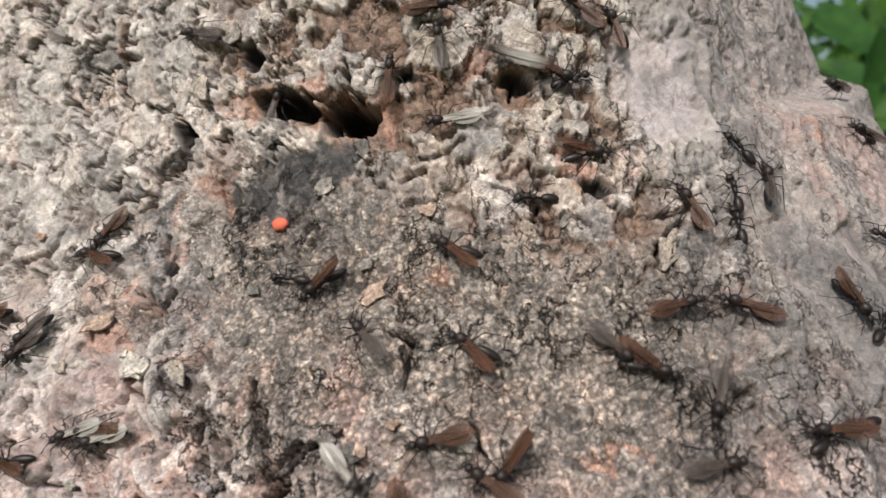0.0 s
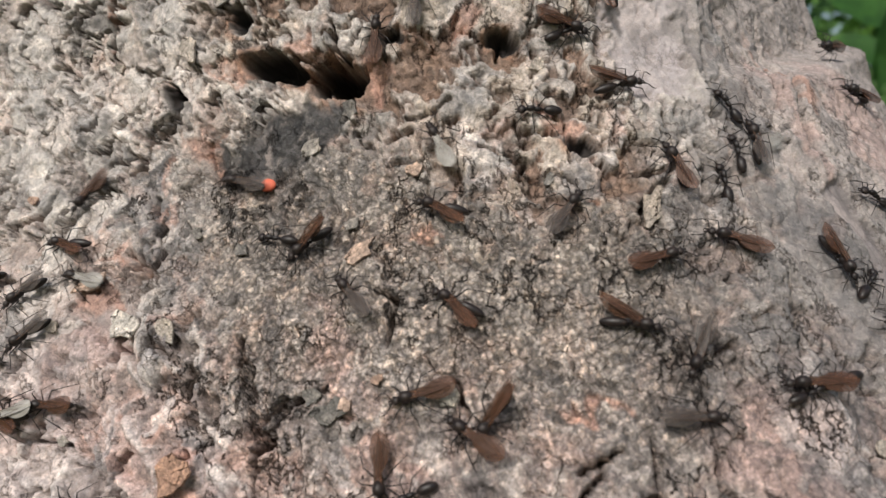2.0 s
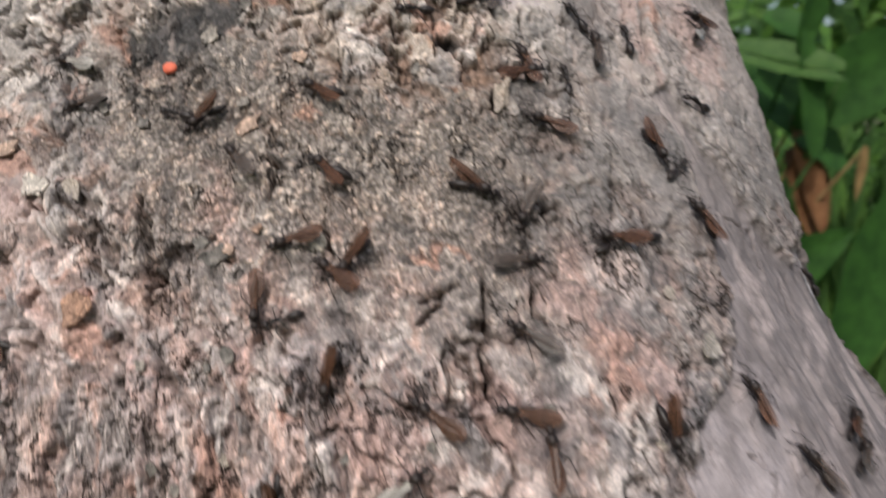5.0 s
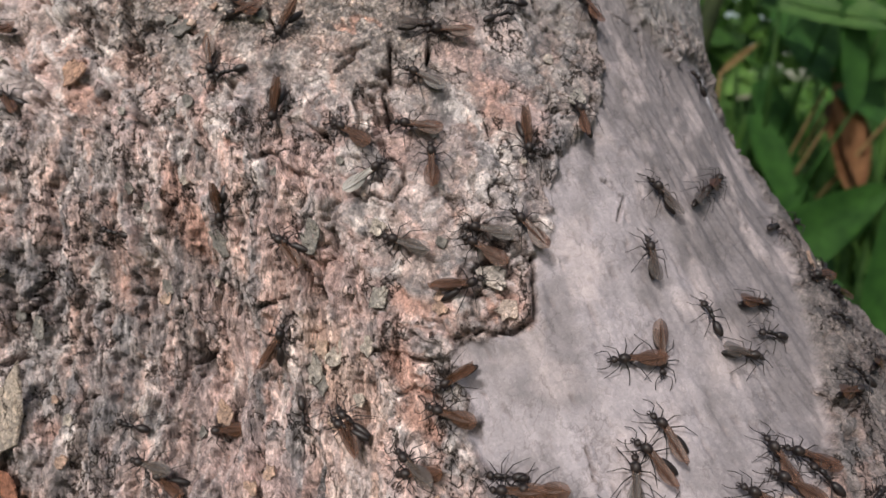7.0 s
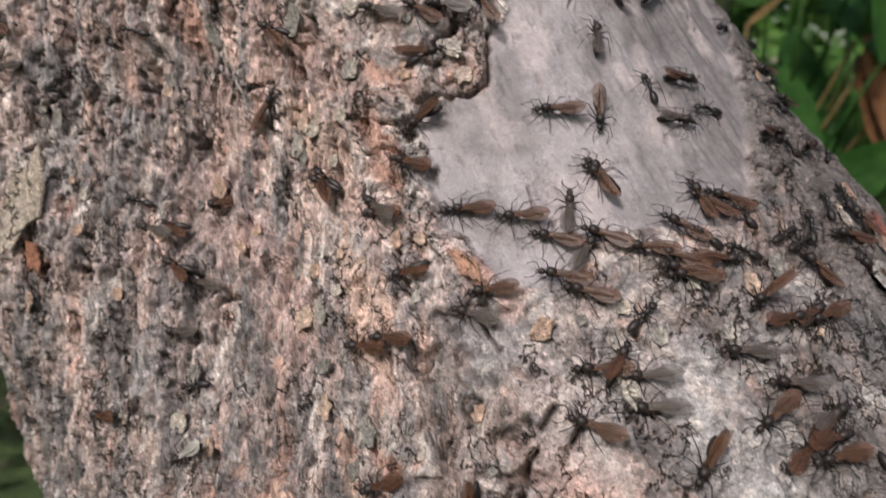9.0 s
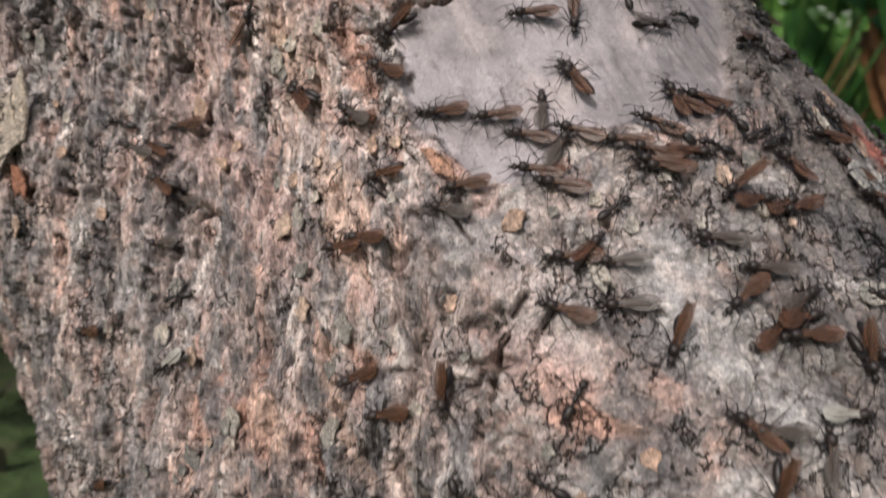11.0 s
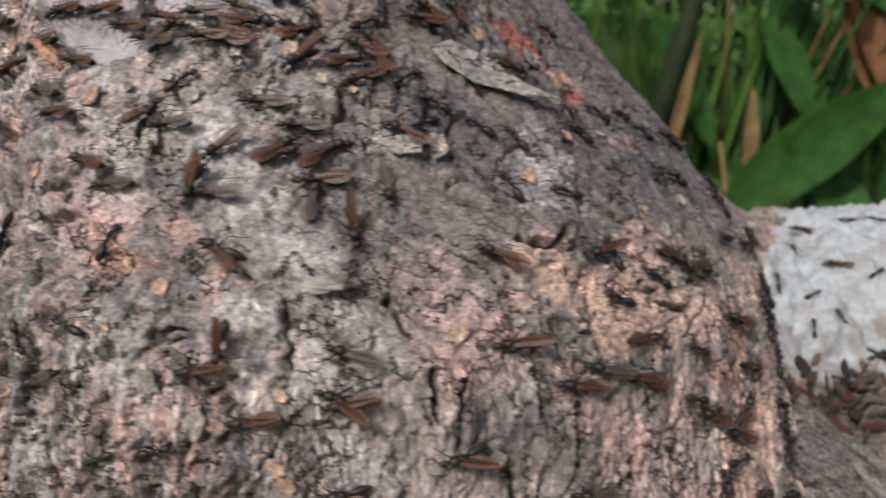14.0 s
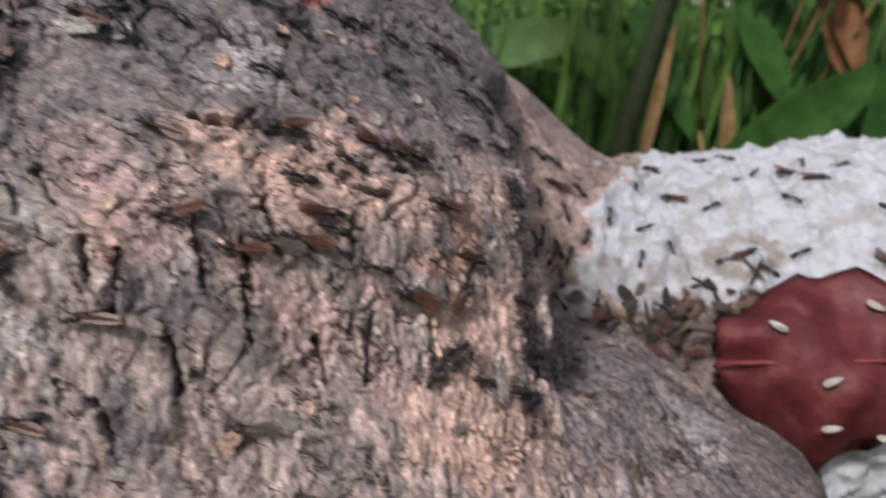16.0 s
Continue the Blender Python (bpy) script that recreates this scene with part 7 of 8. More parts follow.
    crawl("amber", (10.8, -1.6665, 0.4873, -169), (11.0, -1.6657, 0.4873, -169), (11.5, -1.6636, 0.4880, -169), (12.0, -1.6709, 0.4876, -169), (12.5, -1.6818, 0.4884, -169), (13.0, -1.6826, 0.4898, -169), (13.5, -1.7009, 0.4900, -169), (13.8, -1.7193, 0.4888, -169))
    crawl("amber", (11.0, -1.4756, 0.4998, -165), (11.5, -1.4827, 0.5000, -165), (12.0, -1.4870, 0.5002, -165), (12.5, -1.4919, 0.5017, -165), (12.7, -1.5007, 0.5051, -165))
    crawl("amber", (11.2, -1.3963, 0.4903, -175), (11.5, -1.4422, 0.4905, -175), (12.0, -1.4461, 0.4922, -175), (12.5, -1.4432, 0.4943, -175), (13.0, -1.4491, 0.4948, -175), (13.5, -1.4626, 0.4941, -175), (14.0, -1.4864, 0.4912, -175), (14.1, -1.5049, 0.4906, -175))
    crawl("amber", (8.6, -2.1909, 0.4632, -170), (11.0, -2.1909, 0.4632, -168), (12.2, -2.1909, 0.4632, -172), (13.5, -2.1909, 0.4632, -168))
    crawl("worker", (8.6, -1.9952, 0.4731, -163), (11.0, -1.9952, 0.4731, -161), (12.2, -1.9952, 0.4731, -170), (13.5, -1.9952, 0.4731, -165))
    crawl("pale", (10.8, -2.0292, 0.4609, -140), (11.0, -2.0293, 0.4610, -140), (11.5, -2.0061, 0.4623, -140), (12.0, -2.0271, 0.4617, -140), (12.5, -2.0279, 0.4625, -140), (13.0, -2.0327, 0.4626, -140), (13.2, -1.9859, 0.4637, -140))
    crawl("amber", (10.8, -1.6938, 0.4677, -147), (11.0, -1.6902, 0.4679, -147), (11.5, -1.6884, 0.4681, -147), (12.0, -1.6916, 0.4678, -147), (12.5, -1.7044, 0.4686, -147), (13.0, -1.7052, 0.4690, -147), (13.5, -1.6997, 0.4692, -147), (13.8, -1.7096, 0.4687, -147))
    crawl("amber", (10.8, -1.6637, 0.4638, -159), (11.0, -1.6628, 0.4638, -159), (11.5, -1.6618, 0.4643, -159), (12.0, -1.6683, 0.4647, -159), (12.5, -1.6798, 0.4650, -159), (13.0, -1.6865, 0.4653, -159), (13.5, -1.6965, 0.4647, -159), (13.8, -1.7062, 0.4638, -159))
    crawl("open", (10.8, -1.5903, 0.4687, -87), (11.0, -1.5877, 0.4690, -87), (11.5, -1.5839, 0.4695, -87), (12.0, -1.5857, 0.4697, -87), (12.5, -1.5870, 0.4709, -87), (13.0, -1.5905, 0.4715, -87), (13.5, -1.6067, 0.4710, -87), (14.0, -1.6190, 0.4709, -87), (14.2, -1.5707, 0.4779, -87))
    crawl("big", (8.6, -1.7338, 0.4489, -163), (11.0, -1.7338, 0.4489, -171), (12.2, -1.7338, 0.4489, -163), (13.5, -1.7338, 0.4489, -165))
    crawl("smoky", (10.8, -1.3639, 0.4858, -174), (11.0, -1.3703, 0.4839, -174), (11.5, -1.4352, 0.4808, -174), (11.8, -1.4363, 0.4799, -174))
    crawl("open", (8.6, -1.3450, 0.4798, -115), (11.0, -1.3450, 0.4798, -105), (12.2, -1.3450, 0.4798, -107), (13.5, -1.3450, 0.4798, -104))
    crawl("worker", (8.6, -1.4649, 0.4702, 70), (11.0, -1.4649, 0.4702, 68), (12.2, -1.4649, 0.4702, 61), (13.5, -1.4649, 0.4702, 68))
    crawl("side", (10.8, -1.3131, 0.4700, 160), (11.0, -1.3169, 0.4695, 160), (11.5, -1.3176, 0.4700, 160), (12.0, -1.3268, 0.4695, 160), (12.5, -1.3245, 0.4706, 160), (13.0, -1.3249, 0.4713, 160), (13.5, -1.3323, 0.4705, 160), (14.0, -1.3413, 0.4700, 160), (14.5, -1.3453, 0.4702, 160), (15.0, -1.3502, 0.4699, 160))
    crawl("pale", (11.0, -1.2322, 0.4704, -2), (11.5, -1.2254, 0.4677, -2), (12.0, -1.2103, 0.4664, -2), (12.5, -1.2039, 0.4664, -2), (13.0, -1.2066, 0.4657, -2), (13.5, -1.1985, 0.4683, -2), (14.0, -1.2550, 0.4640, -2), (14.5, -1.2880, 0.4630, -2), (15.0, -1.2880, 0.4631, -2), (15.5, -1.2891, 0.4633, -2), (15.9, -1.2636, 0.4595, -2))
    crawl("worker", (11.0, -1.5185, 0.4583, 161), (11.5, -1.5438, 0.4587, 161), (12.0, -1.5452, 0.4584, 161), (12.5, -1.5351, 0.4578, 161), (13.0, -1.5383, 0.4573, 161), (13.5, -1.5421, 0.4572, 161), (14.0, -1.5420, 0.4569, 161), (14.5, -1.5393, 0.4573, 161))
    crawl("smoky", (11.5, -1.6311, 0.4462, -157), (12.0, -1.6359, 0.4463, -157), (12.5, -1.6419, 0.4470, -157), (13.0, -1.6445, 0.4476, -157), (13.5, -1.6726, 0.4462, -157), (14.0, -1.6154, 0.4471, -157))
    crawl("open", (11.0, -1.3285, 0.4619, -98), (11.5, -1.3678, 0.4545, -98), (12.0, -1.3716, 0.4546, -98), (12.5, -1.3717, 0.4554, -98), (13.0, -1.3750, 0.4557, -98), (13.5, -1.3715, 0.4572, -98), (14.0, -1.3783, 0.4561, -98), (14.5, -1.3864, 0.4557, -98), (15.0, -1.3603, 0.4593, -98), (15.5, -1.3341, 0.4579, -98))
    crawl("smoky", (11.4, -1.2664, 0.4542, 164), (11.5, -1.2760, 0.4566, 164), (11.6, -1.2635, 0.4543, 164))
    crawl("worker", (10.8, -2.4941, 0.4503, -167), (11.0, -2.4618, 0.4518, -167), (11.5, -2.4639, 0.4531, -167))
    crawl("amber", (10.9, -2.2625, 0.4312, -152), (11.0, -2.2631, 0.4312, -152), (11.5, -2.2732, 0.4322, -152), (12.0, -2.2841, 0.4317, -152))
    crawl("smoky", (10.8, -1.3506, 0.5071, 65), (11.0, -1.3498, 0.5070, 65), (11.5, -1.3386, 0.5052, 65), (11.6, -1.3306, 0.5053, 65))
    crawl("amber", (8.6, -1.5175, 0.5205, 174), (11.0, -1.5175, 0.5205, 164), (12.2, -1.5175, 0.5205, 165), (13.5, -1.5175, 0.5205, 165))
    crawl("worker", (11.1, -1.0954, 0.5101, 22), (11.5, -1.0675, 0.5045, 22), (11.9, -1.0716, 0.4974, 22))
    crawl("amber", (10.8, -0.9945, 0.5031, 117), (11.0, -0.9857, 0.5039, 117), (11.5, -0.9594, 0.5061, 117), (12.0, -0.9779, 0.5078, 117), (12.5, -0.9775, 0.5106, 117))
    crawl("worker", (8.6, -0.9879, 0.5137, 70), (11.0, -0.9879, 0.5137, 82), (12.2, -0.9879, 0.5137, 72), (13.5, -0.9879, 0.5137, 82))
    crawl("amber", (10.8, -0.9891, 0.4978, 141), (11.0, -1.0041, 0.4979, 141), (11.5, -0.9388, 0.5019, 141), (12.0, -0.9757, 0.5021, 141), (12.5, -0.9801, 0.5039, 141), (13.5, -1.0663, 0.5036, 141), (14.0, -1.0962, 0.5036, 141), (14.5, -1.1012, 0.5049, 141), (15.0, -1.1327, 0.5056, 141))
    crawl("amber", (11.5, -1.3692, 0.5008, 169), (12.0, -1.3960, 0.5018, 169), (12.5, -1.3754, 0.5019, 169), (12.7, -1.3427, 0.5049, 169))
    crawl("amber", (11.8, -1.1403, 0.4982, 24), (12.0, -1.1392, 0.4998, 24), (12.5, -1.1482, 0.5026, 24), (12.7, -1.1682, 0.5060, 24))
    crawl("amber", (11.5, -1.2527, 0.4857, -141), (12.0, -1.2594, 0.4850, -141), (12.5, -1.2622, 0.4863, -141), (13.0, -1.2686, 0.4873, -141), (13.5, -1.2839, 0.4863, -141), (14.0, -1.3035, 0.4860, -141), (14.5, -1.3086, 0.4872, -141), (15.0, -1.3223, 0.4878, -141), (15.5, -1.2800, 0.4936, -141))
    crawl("amber", (10.8, -1.2483, 0.4808, 41), (11.0, -1.2481, 0.4808, 41), (11.5, -1.2555, 0.4801, 41), (12.0, -1.2576, 0.4802, 41), (12.5, -1.2586, 0.4818, 41), (13.0, -1.2592, 0.4820, 41), (13.5, -1.2673, 0.4827, 41), (14.0, -1.2510, 0.4854, 41))
    crawl("amber", (12.2, -1.1113, 0.4834, 140), (12.5, -1.1074, 0.4853, 140), (12.6, -1.1133, 0.4867, 140))
    crawl("smoky", (10.8, -1.2686, 0.4660, 80), (11.0, -1.2702, 0.4656, 80), (11.5, -1.2655, 0.4660, 80), (12.0, -1.2667, 0.4658, 80), (12.5, -1.2378, 0.4772, 80))
    crawl("side", (11.0, -1.2903, 0.4476, 171), (12.2, -1.2903, 0.4476, 165), (13.5, -1.2903, 0.4476, 168), (14.8, -1.2903, 0.4476, 158))
    crawl("amber", (13.1, -1.3871, 0.5032, 173), (13.5, -1.4120, 0.5030, 173), (14.0, -1.4526, 0.5021, 173), (14.5, -1.4609, 0.5029, 173))
    crawl("amber", (13.1, -1.2498, 0.5038, 177), (13.5, -1.2567, 0.5065, 177), (14.0, -1.2771, 0.5054, 177), (14.5, -1.2817, 0.5060, 177), (15.0, -1.2480, 0.5046, 177), (15.3, -1.2531, 0.5048, 177))
    crawl("amber", (14.3, -1.2548, 0.5045, 165), (14.5, -1.2272, 0.5059, 165), (14.6, -1.2155, 0.5045, 165))
    crawl("amber", (10.8, -0.9943, 0.4958, 112), (11.0, -1.0020, 0.4959, 112), (11.5, -0.9717, 0.4976, 112), (12.0, -0.9792, 0.4988, 112), (12.5, -0.9814, 0.5013, 112), (13.0, -1.0078, 0.5019, 112), (13.5, -1.0558, 0.5021, 112), (14.0, -1.0874, 0.5014, 112), (14.5, -1.0928, 0.5029, 112), (15.0, -1.1229, 0.5041, 112))
    crawl("amber", (11.3, -1.4300, 0.4826, 168), (11.5, -1.4459, 0.4819, 168), (12.0, -1.4506, 0.4819, 168), (12.5, -1.4510, 0.4826, 168), (13.0, -1.4375, 0.4847, 168), (13.5, -1.4494, 0.4840, 168), (14.0, -1.4606, 0.4833, 168), (14.5, -1.4615, 0.4841, 168), (14.7, -1.4530, 0.4828, 168))
    crawl("smoky", (10.8, -1.3025, 0.4707, 179), (11.0, -1.3036, 0.4686, 179), (11.5, -1.3002, 0.4689, 179), (12.0, -1.3057, 0.4684, 179), (12.5, -1.3048, 0.4692, 179), (13.0, -1.2962, 0.4703, 179), (13.5, -1.2989, 0.4700, 179), (14.0, -1.3279, 0.4782, 179), (14.5, -1.3591, 0.4784, 179), (15.0, -1.3719, 0.4785, 179))
    crawl("smoky", (12.2, -1.2012, 0.4850, 26), (13.5, -1.2012, 0.4850, 18), (14.8, -1.2012, 0.4850, 27), (16.0, -1.2012, 0.4850, 29))
    crawl("open", (12.6, -1.1803, 0.4776, -82), (13.0, -1.1905, 0.4750, -82), (13.5, -1.1998, 0.4744, -82), (14.0, -1.2116, 0.4734, -82), (14.5, -1.2105, 0.4743, -82), (15.0, -1.2201, 0.4744, -82), (15.5, -1.2281, 0.4760, -82), (15.9, -1.2232, 0.4771, -82))
    crawl("amber", (11.5, -1.3779, 0.4524, -168), (12.0, -1.3813, 0.4526, -168), (12.5, -1.3827, 0.4534, -168), (13.0, -1.3846, 0.4537, -168), (13.5, -1.3979, 0.4529, -168), (14.0, -1.4083, 0.4522, -168), (14.5, -1.4285, 0.4513, -168))
    crawl("amber", (12.7, -1.0584, 0.4502, 170), (13.0, -1.0611, 0.4472, 170), (13.5, -1.0574, 0.4467, 170), (14.0, -1.0669, 0.4453, 170), (14.5, -1.0620, 0.4460, 170), (15.0, -1.0619, 0.4463, 170), (15.5, -1.0654, 0.4464, 170), (16.0, -1.0656, 0.4468, 170))
    crawl("amber", (13.2, -0.9449, 0.4427, 161), (13.5, -0.9714, 0.4442, 161), (14.0, -0.9943, 0.4442, 161), (14.5, -0.9922, 0.4448, 161), (15.0, -0.9920, 0.4451, 161), (15.5, -0.9991, 0.4464, 161), (16.0, -1.0018, 0.4469, 161))
    crawl("worker", (13.5, -0.8581, 0.4513, 153), (14.0, -0.8924, 0.4450, 153), (14.5, -0.9526, 0.4466, 153), (15.0, -0.9574, 0.4469, 153), (15.5, -0.9592, 0.4473, 153), (16.0, -0.9653, 0.4478, 153))
    crawl("side", (12.5, -1.1924, 0.4359, -165), (13.0, -1.1897, 0.4374, -165), (13.5, -1.2023, 0.4377, -165), (14.0, -1.2053, 0.4366, -165), (14.5, -1.2071, 0.4379, -165), (15.0, -1.2136, 0.4384, -165), (15.5, -1.2206, 0.4387, -165), (16.0, -1.2234, 0.4384, -165))
    crawl("worker", (12.2, -0.7318, 0.4246, 153), (13.5, -0.7318, 0.4246, 157), (14.8, -0.7318, 0.4246, 148), (16.0, -0.7318, 0.4246, 148))
    crawl("worker", (12.8, -0.8809, 0.4810, 156), (13.0, -0.9119, 0.4786, 156), (13.5, -0.9139, 0.4785, 156), (14.0, -0.9613, 0.4756, 156), (14.5, -0.9480, 0.4772, 156))
    crawl("worker", (14.0, -1.0262, 0.4775, 109), (14.5, -1.0321, 0.4798, 109), (15.0, -1.0533, 0.4803, 109), (15.5, -1.0969, 0.4849, 109), (15.6, -1.0834, 0.4856, 109))
    crawl("amber", (12.2, -1.0881, 0.4669, 155), (13.5, -1.0881, 0.4669, 150), (14.8, -1.0881, 0.4669, 150), (16.0, -1.0881, 0.4669, 150))
    crawl("amber", (13.9, -0.8640, 0.4253, 157), (14.0, -0.8625, 0.4255, 157), (14.5, -0.8754, 0.4278, 157), (15.0, -0.8897, 0.4300, 157), (15.5, -0.8965, 0.4315, 157), (16.0, -0.9061, 0.4332, 157))
    crawl("worker", (13.5, -0.9532, 0.4947, 115), (14.0, -0.9661, 0.5034, 115), (14.5, -0.9633, 0.5061, 115), (14.6, -0.9543, 0.5059, 115))
    crawl("worker", (12.2, -1.0195, 0.4875, 127), (13.5, -1.0195, 0.4875, 133), (14.8, -1.0195, 0.4875, 140), (16.0, -1.0195, 0.4875, 132))
    crawl("open", (12.5, -1.1231, 0.4546, -176), (13.0, -1.1266, 0.4546, -176), (13.5, -1.1121, 0.4550, -176), (14.0, -1.1099, 0.4538, -176), (14.5, -1.1045, 0.4541, -176), (15.0, -1.1013, 0.4539, -176), (15.5, -1.1008, 0.4539, -176), (16.0, -1.1049, 0.4537, -176))
    crawl("worker", (14.8, -0.9195, 0.4363, 160), (15.0, -0.9218, 0.4380, 160), (15.5, -0.9293, 0.4390, 160), (16.0, -0.9341, 0.4395, 160))
    crawl("amber", (13.5, -0.8048, 0.4374, -22), (14.8, -0.8048, 0.4374, -21), (16.0, -0.8048, 0.4374, -23))
    crawl("amber", (14.6, -1.2861, 0.4470, -167), (15.0, -1.3017, 0.4483, -167), (15.5, -1.2977, 0.4485, -167), (15.9, -1.2878, 0.4490, -167))
    crawl("side", (12.9, -1.3447, 0.4362, -173), (13.0, -1.3499, 0.4337, -173), (13.5, -1.3522, 0.4338, -173), (14.0, -1.3315, 0.4316, -173), (14.5, -1.3296, 0.4324, -173), (15.5, -1.3289, 0.4201, -173), (16.0, -1.3352, 0.4211, -173))
    crawl("smoky", (14.0, -1.0912, 0.4249, 173), (15.0, -1.1070, 0.4169, 173), (15.5, -1.1353, 0.4132, 173), (15.8, -1.1263, 0.4151, 173))
    crawl("worker", (15.1, -0.7937, 0.4065, 18), (15.5, -0.8408, 0.4109, 18), (16.0, -0.8680, 0.4175, 18))
    crawl("worker", (13.5, -0.7826, 0.4045, 23), (14.8, -0.7826, 0.4045, 27), (16.0, -0.7826, 0.4045, 16))
    crawl("worker", (15.0, -0.9015, 0.4180, 61), (15.5, -0.9187, 0.4167, 61), (15.7, -0.8947, 0.4176, 61))
    crawl("amber", (14.5, -1.2082, 0.4843, 39), (15.0, -1.2461, 0.4826, 39), (15.5, -1.2707, 0.4823, 39), (15.9, -1.2207, 0.4823, 39))
    crawl("smoky", (14.6, -1.1628, 0.4788, -80), (15.0, -1.1739, 0.4804, -80), (15.5, -1.1806, 0.4812, -80), (16.0, -1.2017, 0.4809, -80))
    crawl("amber", (13.5, -0.8792, 0.4620, -33), (14.8, -0.8792, 0.4620, -39), (16.0, -0.8792, 0.4620, -40))
    crawl("amber", (13.5, -0.7700, 0.4471, 154), (14.0, -0.7982, 0.4471, 154), (14.5, -0.8002, 0.4477, 154), (15.0, -0.8057, 0.4480, 154), (15.5, -0.8092, 0.4485, 154), (16.0, -0.8162, 0.4487, 154))
    crawl("worker", (15.0, -0.6881, 0.4423, 89), (15.5, -0.6760, 0.4473, 89))
    crawl("worker", (13.9, -0.7228, 0.4754, 141), (14.0, -0.7273, 0.4739, 141), (14.5, -0.6997, 0.4753, 141), (15.0, -0.6669, 0.4736, 141), (15.5, -0.6490, 0.4726, 141), (16.0, -0.6310, 0.4702, 141))
    crawl("worker", (13.5, -0.9778, 0.4854, 113), (14.8, -0.9778, 0.4854, 112), (16.0, -0.9778, 0.4854, 118))
    crawl("worker", (15.0, -0.7321, 0.4878, 154), (15.5, -0.7467, 0.4879, 154), (16.0, -0.7712, 0.4873, 154))
    crawl("worker", (8.6, -0.9746, 0.5244, 125), (11.0, -0.9746, 0.5244, 129), (12.2, -0.9746, 0.5244, 120), (13.5, -0.9746, 0.5244, 126))
    crawl("worker", (8.6, -0.8045, 0.5228, 10), (11.0, -0.8045, 0.5228, 6), (12.2, -0.8045, 0.5228, 5), (13.5, -0.8045, 0.5228, 2))
    crawl("worker", (8.6, -1.0466, 0.5106, 67), (11.0, -1.0466, 0.5106, 69), (12.2, -1.0466, 0.5106, 69), (13.5, -1.0466, 0.5106, 75))
    crawl("amber", (8.6, -1.0008, 0.5085, 156), (11.0, -1.0008, 0.5085, 157), (12.2, -1.0008, 0.5085, 156), (13.5, -1.0008, 0.5085, 161))
    crawl("worker", (8.6, -1.2019, 0.5096, 141), (11.0, -1.2019, 0.5096, 144), (12.2, -1.2019, 0.5096, 146), (13.5, -1.2019, 0.5096, 140))
    crawl("amber", (8.6, -1.1187, 0.4981, -165), (11.0, -1.1187, 0.4981, -168), (12.2, -1.1187, 0.4981, -168), (13.5, -1.1187, 0.4981, -162))
    crawl("worker", (8.6, -1.3310, 0.4975, 49), (11.0, -1.3310, 0.4975, 40), (12.2, -1.3310, 0.4975, 40), (13.5, -1.3310, 0.4975, 41))
    crawl("smoky", (8.6, -1.2135, 0.4892, 172), (11.0, -1.2135, 0.4892, 173), (12.2, -1.2135, 0.4892, 164), (13.5, -1.2135, 0.4892, 172))
    crawl("open", (8.6, -1.3789, 0.4910, 68), (11.0, -1.3789, 0.4910, 59), (12.2, -1.3789, 0.4910, 59), (13.5, -1.3789, 0.4910, 69))
    crawl("worker", (5.4, -0.7345, 0.5485, -5), (6.5, -0.7345, 0.5485, -4), (7.6, -0.7345, 0.5485, -13), (8.6, -0.7345, 0.5485, -9))
    crawl("worker", (5.4, -0.7800, 0.5396, 2), (6.5, -0.7800, 0.5396, 7), (7.6, -0.7800, 0.5396, 12), (8.6, -0.7800, 0.5396, 4))
    crawl("amber", (5.4, -0.7864, 0.5352, 146), (6.5, -0.7864, 0.5352, 152), (7.6, -0.7864, 0.5352, 144), (8.6, -0.7864, 0.5352, 155))
    crawl("amber", (5.4, -0.9059, 0.5249, 11), (6.5, -0.9059, 0.5249, 3), (7.6, -0.9059, 0.5249, 9), (8.6, -0.9059, 0.5249, 9))
    crawl("worker", (5.4, -1.0536, 0.5334, 166), (6.5, -1.0536, 0.5334, 168), (7.6, -1.0536, 0.5334, 161), (8.6, -1.0536, 0.5334, 168))
    crawl("amber", (5.4, -1.1346, 0.5164, 154), (6.5, -1.1346, 0.5164, 148), (7.6, -1.1346, 0.5164, 154), (8.6, -1.1346, 0.5164, 152))
    crawl("worker", (6.5, -0.9114, 0.5327, 152), (7.6, -0.9114, 0.5327, 147), (8.6, -0.9114, 0.5327, 153), (11.0, -0.9114, 0.5327, 153))
    crawl("worker", (6.5, -0.9251, 0.5148, 67), (7.6, -0.9251, 0.5148, 60), (8.6, -0.9251, 0.5148, 71), (11.0, -0.9251, 0.5148, 60))
    crawl("amber", (6.5, -0.9312, 0.5108, 92), (7.6, -0.9312, 0.5108, 92), (8.6, -0.9312, 0.5108, 93), (11.0, -0.9312, 0.5108, 90))
    crawl("smoky", (6.5, -1.3530, 0.4899, -181), (7.6, -1.3530, 0.4899, -172), (8.6, -1.3530, 0.4899, -172), (11.0, -1.3530, 0.4899, -175))
    crawl("amber", (6.5, -1.2201, 0.4803, -177), (7.6, -1.2201, 0.4803, -175), (8.6, -1.2201, 0.4803, -169), (11.0, -1.2201, 0.4803, -180))
    crawl("worker", (12.2, -0.8028, 0.4885, 136), (13.5, -0.8028, 0.4885, 130), (14.8, -0.8028, 0.4885, 130), (16.0, -0.8028, 0.4885, 131))
    crawl("worker", (12.2, -0.5690, 0.4797, 53), (13.5, -0.5690, 0.4797, 60), (14.8, -0.5690, 0.4797, 50), (16.0, -0.5690, 0.4797, 52))
    crawl("worker", (12.2, -0.6047, 0.4675, 135), (13.5, -0.6047, 0.4675, 134), (14.8, -0.6047, 0.4675, 126), (16.0, -0.6047, 0.4675, 126))
